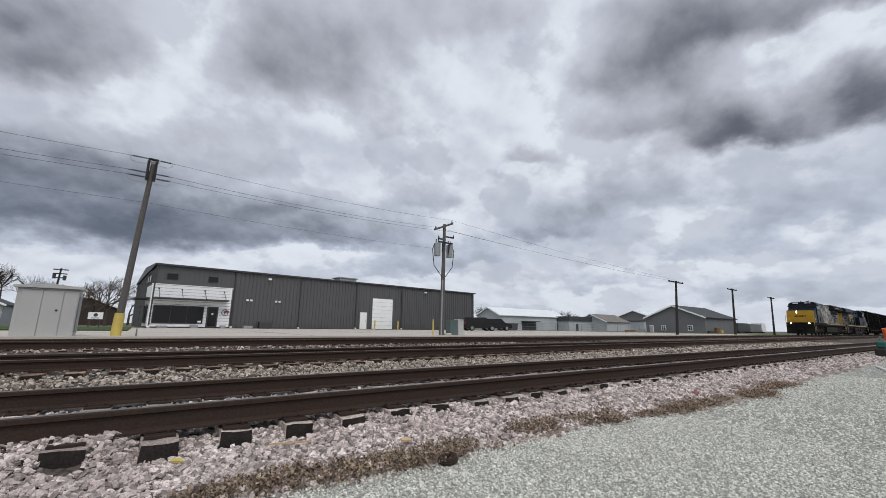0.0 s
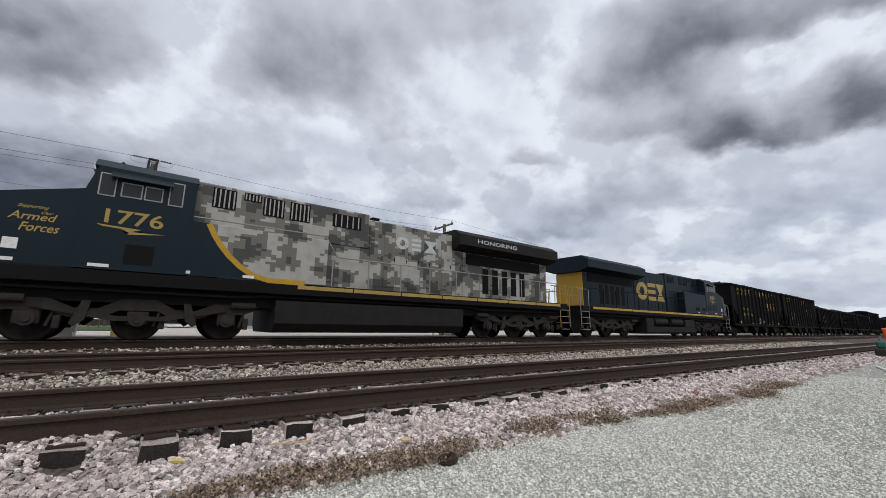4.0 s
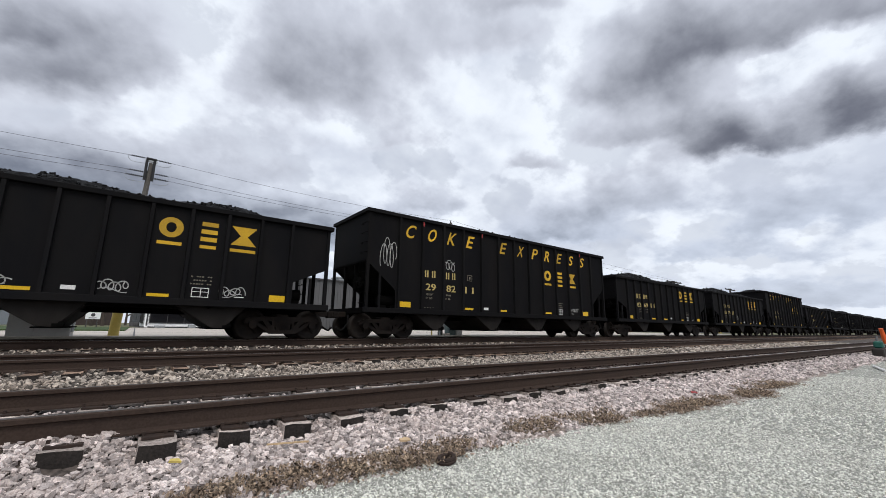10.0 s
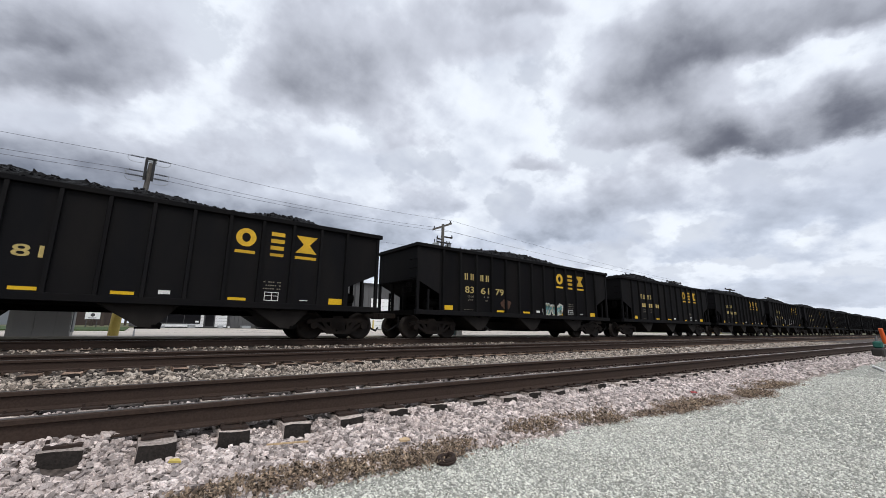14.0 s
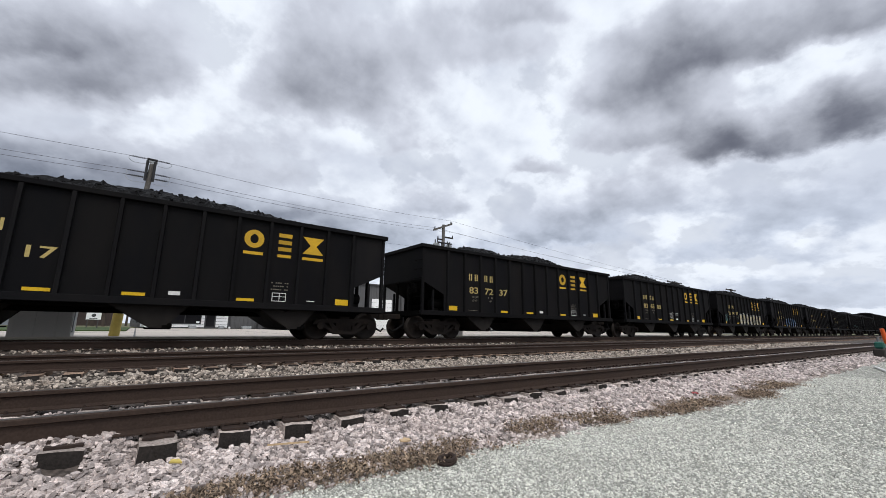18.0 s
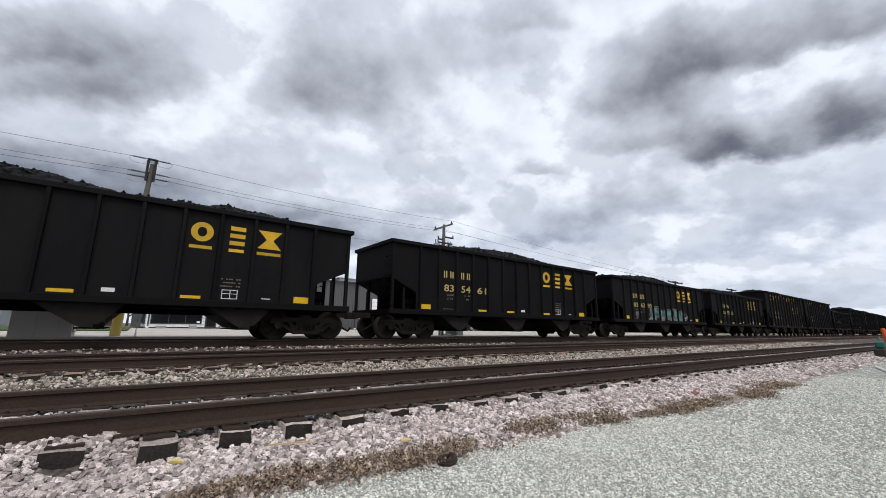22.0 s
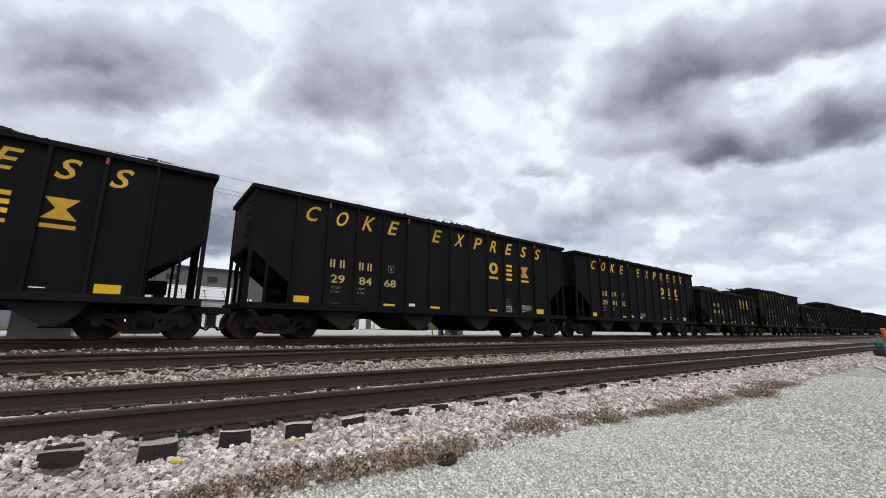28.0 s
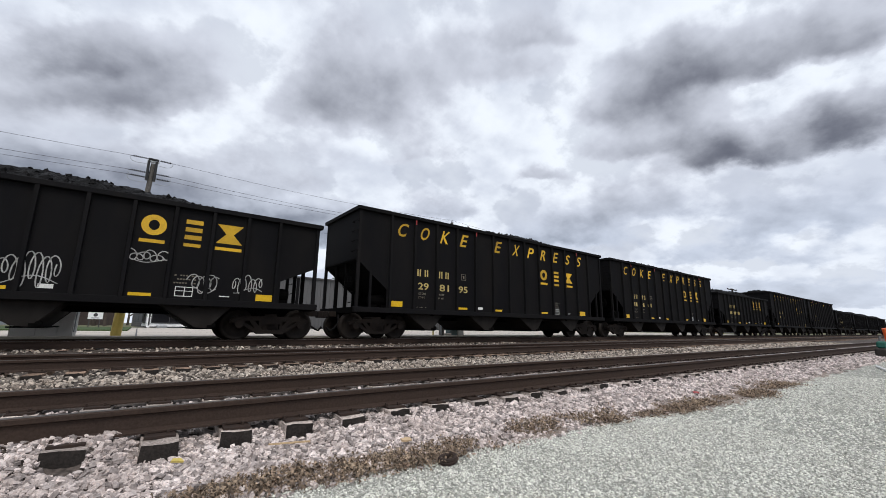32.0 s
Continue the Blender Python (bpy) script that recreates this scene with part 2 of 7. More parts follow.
# ---- ground, ballast and tracks: materials ----
# sheet darker than its chips: the crevices' shade is in this colour
M_GRAVEL = material("crushed_gravel", (0.27, 0.272, 0.245), 0.95, grain=0.75, grain_size=0.011, stain=0.45, stain_size=0.9, bump=0.9, tint=(0.29, 0.29, 0.255))
M_PEBBLE = material("gravel_chips", (0.54, 0.542, 0.495), 0.9, grain=0.25, grain_size=0.01, stain=0.35, stain_size=0.9, bump=0.2, tint=(0.38, 0.37, 0.33), scatter=0.5)
# bed coloured extra dark, standing in for shade in the gaps between stones
M_BED = material("ballast_bed", (0.075, 0.062, 0.055), 0.95, grain=0.6, grain_size=0.035, stain=0.5, stain_size=0.6, bump=1.0, tint=(0.06, 0.047, 0.04))
M_STONE = material("ballast_stone", (0.51, 0.45, 0.43), 0.85, grain=0.3, grain_size=0.012, stain=0.6, stain_size=0.35, bump=0.4, tint=(0.22, 0.175, 0.155), scatter=0.6)
M_STONE_MIX = material("mixed_ballast_stone", (0.34, 0.30, 0.26), 0.85, grain=0.2, grain_size=0.012, stain=0.55, stain_size=0.6, bump=0.4, tint=(0.24, 0.18, 0.14), scatter=0.8)
M_DIRT = material("brown_verge_soil", (0.20, 0.155, 0.13), 0.95, grain=0.5, grain_size=0.02, stain=0.6, stain_size=0.3, bump=0.8, tint=(0.30, 0.27, 0.235))
M_TIE_END = material("near_black_tie_end", (0.022, 0.018, 0.016), 0.95, grain=0.4, grain_size=0.02, stain=0.5, stain_size=0.1, bump=0.6)
M_SOIL = material("winter_grass_and_soil", (0.13, 0.125, 0.075), 0.95, grain=0.4, grain_size=0.06, stain=0.6, stain_size=4.0, bump=0.6, tint=(0.075, 0.09, 0.035))
M_RAIL = material("rail_steel", (0.040, 0.0275, 0.0225), 0.8, grain=0.2, stain=0.5, stain_size=0.4, bump=0.2, tint=(0.052, 0.035, 0.027), sheen=0.12)
M_RUN = material("worn_rail_top", (0.20, 0.18, 0.17), 0.38, metal=0.8, stain=0.4, stain_size=0.5, tint=(0.12, 0.09, 0.075), bump=0.05)
M_TIE = material("weathered_tie_wood", (0.27, 0.185, 0.135), 0.9, grain=0.5, grain_size=0.02, stain=0.6, stain_size=0.2, bump=0.6, tint=(0.045, 0.036, 0.03), scatter=0.4)
M_TIE_PALE = material("bleached_tie_wood", (0.52, 0.45, 0.41), 0.9, grain=0.5, grain_size=0.018, stain=0.75, stain_size=0.13, bump=0.8, tint=(0.17, 0.135, 0.115), scatter=0.35)
M_IRON = material("rusty_fastenings", (0.034, 0.025, 0.022), 0.85, stain=0.5, stain_size=0.1, tint=(0.06, 0.04, 0.03), sheen=0.12)
M_PAVE = material("pale_concrete", (0.47, 0.43, 0.385), 0.9, grain=0.1, grain_size=0.03, stain=0.35, stain_size=5.0, bump=0.15, tint=(0.36, 0.32, 0.29))
M_GRASS = material("green_lawn", (0.045, 0.075, 0.022), 0.95, grain=0.5, grain_size=0.05, stain=0.4, stain_size=1.0, bump=0.6)
M_WEED = material("dead_weeds", (0.25, 0.19, 0.135), 0.9, stain=0.7, stain_size=0.15, bump=0.0, tint=(0.09, 0.055, 0.045), scatter=0.8)


def sid_y(x):
    return A_SID + S_SID * x


def bed_z(x, y):
    """The height of the ballast across the three tracks."""
    d = y - sid_y(x)            # from the siding's near rail
    if d < 3.0:
        k = min(max((x - 1.1) / 0.9, 0.0), 1.0)          # stones lie higher round the ties further on
        z = np.interp(d, [-1.25, -1.0, -0.62, -0.36, -0.24, 0.02, 0.2, 1.6, 2.4, 3.0], [-0.02, 0.015, 0.045 + 0.015 * k, 0.06 + 0.055 * k, 0.08 + 0.06 * k, 0.145, 0.175, 0.175, 0.165, 0.15])
    else:
        z = 0.17
    zb = np.interp(y, [6.0, 7.6, 8.4, 9.0, 11.2, 11.9, 12.6, 13.0, 15.2, 15.6, 16.4, 17.0], [0.15, 0.11, 0.13, 0.165, 0.19, 0.19, 0.34, 0.385, 0.385, 0.40, 0.50, 0.50])
    z = max(z, zb) if y > 6.0 else z
    # stones heaped against the rail
    if x < 0.12 and d < 0.0:
        z += 0.095 * math.exp(-((d + 0.06) / 0.26) ** 2) * min(1.0, (0.12 - x) / 0.15)
        z -= 0.05 * math.exp(-((x + 0.27) / 0.10) ** 2 - ((d + 0.33) / 0.06) ** 2)
    return z


def ground_sheet():
    bm = bmesh.new()
    prof = [(-2600, -0.01), (-60, -0.01), (2.0, 0.0), (2.75, 0.0), (3.2, -0.02), (5.0, 0.0), (12.0, 0.1), (15.6, 0.3), (16.8, FAR - 0.05), (150, FAR - 0.05), (2600, FAR - 0.05)]
    xs = [-2600, -300, -60, 0, 60, 300, 2600]
    cols = [[bm.verts.new((x, y, z)) for y, z in prof] for x in xs]
    for a, b in zip(cols, cols[1:]):
        for j in range(len(prof) - 1):
            f = bm.faces.new((a[j], b[j], b[j + 1], a[j + 1]))
            f.material_index = 0 if prof[j][0] < 5 else 1
    g = part("ground", bm, M_GRAVEL)
    g.data.materials.append(M_SOIL)
    return tagged(g, "grey crushed gravel lot, with winter grass and soil beyond the railway", "ground", kind="structure")


def ballast_bed():
    bm = bmesh.new()
    xs = [-700, -300, -100, -40, -15] + list(np.arange(-8, 16, 0.12)) + list(np.arange(16, 60, 0.6)) + [80, 120, 200, 400, 900]
    ys0 = list(np.arange(-1.25, 2.9, 0.12)) + [3.0]
    ys1 = list(np.arange(7.2, 17.1, 0.22))
    rows = []
    for x in xs:
        fine = -8 <= x <= 60
        row = []
        for d in ys0:
            y = sid_y(min(max(x, -100), 120)) + d
            row.append((x, y, bed_z(min(max(x, -100), 120), y) + (random.uniform(-0.02, 0.02) if fine else 0)))
        for y in ys1:
            row.append((x, y, bed_z(0, y) + (random.uniform(-0.015, 0.015) if fine else 0)))
        rows.append([bm.verts.new(p) for p in row])
    for a, b in zip(rows, rows[1:]):
        for j in range(len(a) - 1):
            bm.faces.new((a[j], b[j], b[j + 1], a[j + 1]))
    return tagged(part("ballast_bed", bm, M_BED), "dark dirty ballast under three tracks, shade between stones in its colour", "ballast", kind="structure")


SHARD_F = [(0, 2, 1), (0, 3, 2), (0, 4, 3), (0, 5, 4), (6, 7, 8), (6, 8, 9), (6, 9, 10), (6, 10, 11)] + [f for k in range(6) for f in ((k, (k + 1) % 6, 6 + (k + 1) % 6), (k, 6 + (k + 1) % 6, 6 + k))]


def stone_shapes(count, seed):
    """Flat angular shards of broken stone, twelve corners each, as arrays."""
    rng = np.random.default_rng(seed)
    out = []
    for k in range(count):
        a = np.arange(6) * 1.0472 + rng.uniform(-0.42, 0.42, 6)
        r = rng.uniform(0.70, 1.15, 6)
        ring = np.stack([np.cos(a) * r * rng.uniform(1.0, 1.4), np.sin(a) * r * rng.uniform(0.7, 1.0)], 1)
        thick, lean = rng.uniform(0.22, 0.48), rng.uniform(-0.22, 0.22, 2)
        low = np.column_stack([ring * rng.uniform(0.7, 1.0), np.full(6, -thick)])
        high = ring * rng.uniform(0.62, 0.98) + rng.uniform(-0.12, 0.12, 2)
        out.append(np.vstack([low, np.column_stack([high, thick + high @ lean])]))
    return out


def scatter_mesh(name, places, sizes, shapes, faces, seed, tilt=None):
    """Many small solids joined into one mesh; tilt: how far they lean, in radians, where they lie flat."""
    rng = np.random.default_rng(seed)
    count, nv, nf = len(places), len(shapes[0]), len(faces)
    if tilt is None:
        q = rng.normal(size=(count, 4))
    else:
        a, lean, b = rng.random(count) * 3.1416, rng.normal(size=count) * tilt / 2, rng.random(count) * 3.1416
        q = np.stack([np.cos(lean) * np.cos(a + b), np.sin(lean) * np.cos(b - a), np.sin(lean) * np.sin(b - a), np.cos(lean) * np.sin(a + b)], 1)
    w, x, y, z = (q / np.linalg.norm(q, axis=1, keepdims=True)).T
    rot = np.stack([1 - 2 * (y * y + z * z), 2 * (x * y - z * w), 2 * (x * z + y * w), 2 * (x * y + z * w), 1 - 2 * (x * x + z * z), 2 * (y * z - x * w),
                    2 * (x * z - y * w), 2 * (y * z + x * w), 1 - 2 * (x * x + y * y)], 1).reshape(count, 3, 3)
    solid = np.array(shapes)[np.arange(count) % len(shapes)]
    V = np.einsum("nij,nkj->nki", rot, solid) * np.array(sizes)[:, None, None] + np.array(places)[:, None, :]
    F = (np.array(faces)[None] + (np.arange(count) * nv)[:, None, None]).reshape(-1)
    me = bpy.data.meshes.new(name)
    me.vertices.add(count * nv)
    me.vertices.foreach_set("co", V.reshape(-1))
    me.loops.add(count * nf * 3)
    me.loops.foreach_set("vertex_index", F.astype(np.int32))
    me.polygons.add(count * nf)
    me.polygons.foreach_set("loop_start", np.arange(0, count * nf * 3, 3, dtype=np.int32))
    me.polygons.foreach_set("use_smooth", np.zeros(count * nf, dtype=bool))
    me.update(calc_edges=True)
    return me


def in_tie(x, y):
    """Whether the place lies on one of the siding's ties."""
    d = y - sid_y(x)
    k = (x - 0.245) / 0.512
    return -0.30 < d < 2.2 and x > 0.1 and abs(k - round(k)) < 0.235


def stones(bed):
    rng = np.random.default_rng(3)
    places, sizes = [], []

    def field(n, x0, x1, d0, d1, s0, s1, sid, lift=0.0, keep=1.0):
        for _ in range(n):
            x = x0 + (x1 - x0) * rng.random()
            d = d0 + (d1 - d0) * rng.random()
            y = sid_y(x) + d if sid else d
            if sid and in_tie(x, y) and rng.random() > 0.04:
                continue
            if not sid and 8.62 < y < 11.5 and abs((x - 0.3) / 0.495 - round((x - 0.3) / 0.495)) < 0.25 and rng.random() > 0.08:
                continue
            if sid and abs(x + 0.27) < 0.10 and -0.33 < d < -0.22:
                continue
            if sid and d < -0.8 and rng.random() < (-d - 0.8) / 0.5:
                continue
            s = s0 + (s1 - s0) * rng.random() ** 1.5
            places.append((x, y, bed_z(x, y) + s * 0.25 + lift * rng.random())), sizes.append(s)
    field(21000, -1.2, 5.0, -1.35, -0.03, 0.014, 0.036, True, 0.022)
    field(15000, 5.0, 13.0, -1.4, -0.03, 0.018, 0.042, True, 0.022)
    field(6500, 13.0, 32.0, -1.4, 0.0, 0.03, 0.055, True, 0.02)
    field(7500, -1.5, 10.0, 0.08, 1.42, 0.014, 0.032, True, 0.015)
    field(7000, -5.0, -1.2, -1.35, -0.03, 0.014, 0.04, True, 0.025)
    first_mixed = len(places)
    field(12500, -4.0, 16.0, 6.2, 9.15, 0.02, 0.042, False, 0.025)
    field(6500, 16.0, 45.0, 5.2, 9.15, 0.04, 0.075, False, 0.025)
    field(3500, -4.0, 14.0, 9.4, 13.1, 0.03, 0.05, False, 0.01)
    shapes = stone_shapes(24, 5)
    order = sorted(range(len(places)), key=lambda i: (places[i][0] - 0.9) ** 2 + 1.5 * (places[i][1] - 3.1) ** 2)
    near, rest = order[:300], order[300:]
    for m, rows in ((M_STONE, [i for i in rest if i < first_mixed]), (M_STONE_MIX, [i for i in rest if i >= first_mixed])):
        loose = part("loose_ballast", scatter_mesh("loose_ballast", [places[i] for i in rows], [sizes[i] for i in rows], shapes, SHARD_F, 9, 0.6), m, bed)
        loose["kind"] = "stuff"
    protos = []
    for v in shapes:
        me = bpy.data.meshes.new("stone")
        me.from_pydata(v.tolist(), [], SHARD_F)
        me.materials.append(M_STONE)
        protos.append(me)
    for i in near:
        ob = part("stone", protos[i % 24], None, bed)
        ob.matrix_local = Matrix.LocRotScale(places[i], (Quaternion((0, 0, 1), rng.random() * 6.28) @ Quaternion((1, 0, 0), rng.normal() * 0.42)), (sizes[i] * 1.1,) * 3)


def gravel_chips(ground):
    rng = np.random.default_rng(8)
    places, sizes = [], []
    for n, x0, x1, y0, y1, s0, s1 in ((60000, 0.6, 5.5, 0.3, 2.95, 0.007, 0.016), (26000, 5.5, 14.0, 0.0, 2.75, 0.010, 0.022), (6000, -6.0, 0.6, -4.0, 2.95, 0.012, 0.024), (12000, 0.6, 14.0, -4.0, 0.3, 0.010, 0.022), (6000, 14.0, 26.0, -4.0, 2.5, 0.012, 0.026)):
        for _ in range(n):
            x, y = x0 + (x1 - x0) * rng.random(), y0 + (y1 - y0) * rng.random()
            places.append((x, y, 0.003)), sizes.append(s0 + (s1 - s0) * rng.random() ** 2)
    octa = [np.array([(1, 0, 0), (0, 0.8, 0), (-1, 0, 0), (0, -0.8, 0), (0, 0, 0.7), (0.1, 0, -0.6)]) * np.array(k) for k in ((1, 1, 1), (1.2, 0.8, 0.8), (0.8, 1.1, 1.1), (1.3, 1, 0.6))]
    ob = part("gravel_chips", scatter_mesh("gravel_chips", places, sizes, octa, [(0, 1, 4), (1, 2, 4), (2, 3, 4), (3, 0, 4), (1, 0, 5), (2, 1, 5), (3, 2, 5), (0, 3, 5)], 4, 0.5), M_PEBBLE, ground)
    ob["kind"] = "stuff"


RAIL_SECTION = [(-0.073, 0.0), (-0.073, 0.012), (-0.012, 0.032), (-0.009, 0.13), (-0.036, 0.142), (-0.037, 0.172), (-0.030, 0.180), (0.030, 0.180), (0.037, 0.172), (0.036, 0.142), (0.009, 0.13), (0.012, 0.032), (0.073, 0.012), (0.073, 0.0)]


def tie_mesh(seed, top):
    """A worn timber tie, its middle at the origin and its top at 0."""
    rng = random.Random(seed)
    bm = bmesh.new()
    bmesh.ops.create_grid(bm, x_segments=3, y_segments=14, size=0.5)
    bmesh.ops.scale(bm, vec=(0.23, 2.46, 1), verts=bm.verts)
    r = bmesh.ops.extrude_face_region(bm, geom=bm.faces[:])
    for v in [g for g in r["geom"] if isinstance(g, bmesh.types.BMVert)]:
        v.co.z -= 0.18
    for v in bm.verts:
        v.co += Vector((rng.uniform(-0.008, 0.008), rng.uniform(-0.03, 0.03) if abs(v.co.y) > 1.15 else 0, rng.uniform(-0.008, 0.006)))
    bmesh.ops.recalc_face_normals(bm, faces=bm.faces[:])
    # end faces take a near-black colour, far darker than the tie's top
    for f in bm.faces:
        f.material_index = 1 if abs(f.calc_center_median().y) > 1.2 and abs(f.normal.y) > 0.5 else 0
    me = mesh(bm, "tie")
    me.materials.append(top)
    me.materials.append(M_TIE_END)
    return me


def railway_track(name, label, origin, ties_from, spacing, x_near, spikes, shift=0.0, top=None):
    """A track along its own x: rails, ties, tie plates and spikes; the origin lies midway between the rails at rail top."""
    tr = thing(name, label, "track", origin, "railway tracks")
    for s in (-1, 1):
        rail = part("rail", a_prism([(y + s * GAUGE / 2, z - 0.18) for y, z in RAIL_SECTION], "x", -700, 900), M_RAIL, tr, "dark rusty steel rail")
        part("running_surface", a_box(-700, 900, s * GAUGE / 2 - 0.026, s * GAUGE / 2 + 0.026, -0.001, 0.0025), M_RUN, rail, "worn shiny rail top")
    meshes = [tie_mesh(k, top) for k in range(6)]
    rng = random.Random(name)
    pl = bmesh.new()
    box(pl, -0.10, 0.10, -0.18, 0.18, 0.0, 0.018)
    for q in (-1, 1):
        box(pl, -0.07 + 0.03 * q, -0.05 + 0.03 * q, q * 0.10 - 0.015, q * 0.10 + 0.015, 0.016, 0.045), box(pl, 0.04, 0.06, q * 0.10 - 0.015, q * 0.10 + 0.015, 0.016, 0.045)
    pl = mesh(pl, "tie_plate")
    pl.materials.append(M_IRON)
    n0, n1 = int((x_near[0] - ties_from) / spacing), int((x_near[1] - ties_from) / spacing)
    for k in range(n0, n1):
        m = pose(ties_from + k * spacing + rng.uniform(-0.02, 0.02), shift + rng.uniform(-0.06, 0.06), -0.198 + rng.uniform(-0.006, 0.004), rng.uniform(-0.4, 0.4), rng.uniform(-2, 2), rng.uniform(-1.5, 1.5))
        t = part("tie", meshes[k % 6], None, tr, at=m)
        if k < n0 + spikes:
            for s in (-1, 1):
                part("tie_plate", pl, None, t, at=pose(0, s * GAUGE / 2 - m.translation.y, 0.002))
    bm = bmesh.new()
    for k in list(range(n1, n1 + 260)) + list(range(n0 - 40, n0)):
        x = ties_from + k * spacing
        box(bm, x - 0.115, x + 0.115, -1.29, 1.29, -0.37, -0.198 + rng.uniform(-0.006, 0.004))
    far = part("far_ties", bm, M_TIE, tr)
    far["kind"] = "stuff"
    return tr


def verge_y(x):
    """Where the ballast's foot meets the gravel."""
    return float(np.interp(x, [0, 0.8, 1.6, 3.4, 4.8, 6.3, 7.2, 9, 12, 17, 30], [3.05, 2.96, 2.93, 2.92, 2.85, 2.55, 2.45, 2.5, 2.6, 2.6, 2.4]))


def verge():
    """A strip of brown soil between the ballast and the gravel, ragged at its edge."""
    bm = bmesh.new()
    rows = []
    for x in np.arange(-0.6, 22, 0.07):
        w = 0.12 + 0.02 * x if x < 9 else 0.3
        y0 = verge_y(x) - w + 0.22 * noise.noise((x * 1.3, 0, 3)) + 0.12 * noise.noise((x * 5, 0, 8)) + 0.05 * noise.noise((x * 17, 0, 5))
        rows.append([bm.verts.new((x, y0 + (sid_y(x) - 0.95 - y0) * q / 4, z)) for q, z in ((0, -0.004), (0.25, 0.006), (1.5, 0.014), (3, 0.022), (4, 0.03))])
    for a, b in zip(rows, rows[1:]):
        for j in range(4):
            bm.faces.new((a[j], b[j], b[j + 1], a[j + 1]))
    return tagged(part("soil_verge", bm, M_DIRT), "ragged strip of brown soil along the ballast", "soil", kind="structure")


def weeds(ground):
    """Curled dead leaves and flattened stalks, matted along the ballast's foot."""
    rng = random.Random(12)
    V, F = [], []
    for k in range(3000):
        x = 0.3 + 10.5 * rng.random() ** 1.25
        y = verge_y(x) - 0.05 + rng.gauss(0, 0.06 + 0.010 * x) + 0.05 * math.sin(x * 2.1)
        if noise.noise((x * 1.6, y * 2, 0)) < -0.15:
            continue
        for b in range(rng.randrange(5, 13)):
            bx, by, a = x + rng.gauss(0, 0.05), y + rng.gauss(0, 0.045), rng.random() * 6.3
            stalk = rng.random() < 0.25
            ln, w = (rng.uniform(0.04, 0.11), rng.uniform(0.0015, 0.003)) if stalk else (rng.uniform(0.015, 0.045), rng.uniform(0.005, 0.013))
            z0, h = max(0.0, bed_z(bx, by)) + rng.uniform(0.005, 0.04), rng.uniform(0.0, 0.03)
            dx, dy, roll = math.cos(a), math.sin(a), rng.uniform(-0.9, 0.9) * w
            i = len(V)
            V += [(bx, by, z0), (bx + dx * ln * 0.45 - dy * w, by + dy * ln * 0.45 + dx * w, z0 + h + roll), (bx + dx * ln * 0.45 + dy * w, by + dy * ln * 0.45 - dx * w, z0 + h - roll), (bx + dx * ln, by + dy * ln, z0 + h * rng.uniform(0.2, 0.9))]
            F += [(i, i + 2, i + 1), (i + 1, i + 2, i + 3)]
    me = bpy.data.meshes.new("dead_weeds")
    me.from_pydata(V, [], F)
    ob = part("dead_weeds", me, M_WEED)
    tagged(ob, "matted brown dead leaves and stalks along the ballast edge", "weeds", kind="stuff")


GROUND = ground_sheet()
BED = ballast_bed()
ANG = math.degrees(math.atan(S_SID))
railway_track("main_track", "main railway track with dark rails on dirty ballast", pose(0, Y_MAIN, Z_MAIN), 0.1, 0.495, (-8, 60), 60, 0.0, M_TIE)
railway_track("middle_track", "second railway track with worn brown ties", pose(0, Y_MID, Z_MID), 0.3, 0.495, (-8, 60), 60, 0.0, M_TIE)
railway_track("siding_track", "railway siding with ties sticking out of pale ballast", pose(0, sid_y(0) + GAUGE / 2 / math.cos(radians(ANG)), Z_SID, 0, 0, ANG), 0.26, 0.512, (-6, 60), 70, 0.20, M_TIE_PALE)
verge()
weeds(GROUND)


# ---- the train: materials ----
M_CAR = material("car_black", (0.0078, 0.0079, 0.0090), 0.7, grain=0.14, stain=0.5, stain_size=0.9, bump=0.05, tint=(0.016, 0.0145, 0.0135), scatter=0.2, streak=0.8, sheen=0.03)
# car black deepened: shade under and between the cars is put into the colour
M_CAR_DARK = material("underframe_shade_black", (0.0022, 0.0022, 0.0022), 0.9, stain=0.4, tint=(0.005, 0.0045, 0.004), scatter=0.1, sheen=0.04)
M_RUSTY = material("rusted_truck_steel", (0.014, 0.0115, 0.0105), 0.8, grain=0.3, stain=0.5, stain_size=0.25, tint=(0.026, 0.018, 0.013), scatter=0.15, sheen=0.12)
M_WHEEL = material("worn_wheel_steel", (0.012, 0.010, 0.009), 0.7, stain=0.4, stain_size=0.2, tint=(0.04, 0.03, 0.024), sheen=0.15)
M_COAL = material("coal", (0.0055, 0.0054, 0.0058), 0.6, sheen=0.07, grain=0.6, grain_size=0.05, stain=0.4, stain_size=0.3, bump=1.0)
M_YEL = material("lettering_yellow", (0.60, 0.355, 0.014), 0.6, stain=0.5, stain_size=0.4, tint=(0.26, 0.165, 0.03), bump=0.05, scatter=0.25)
M_YEL_DIM = material("faded_lettering", (0.48, 0.37, 0.13), 0.65, stain=0.45, stain_size=0.15, tint=(0.18, 0.14, 0.06), bump=0.05)
M_SMALL = material("small_data", (0.16, 0.14, 0.11), 0.7, stain=0.5, stain_size=0.05, bump=0.0)
M_REFL = material("reflective_strip", (0.68, 0.42, 0.008), 0.4, stain=0.2, stain_size=0.1, bump=0.0)
M_RUST_PATCH = material("rust_stain", (0.085, 0.042, 0.026), 0.9, grain=0.3, stain=0.8, stain_size=0.25, tint=(0.02, 0.015, 0.013), bump=0.2)
M_WHITE = material("white_marking", (0.7, 0.7, 0.68), 0.6, stain=0.3, stain_size=0.1, bump=0.0)
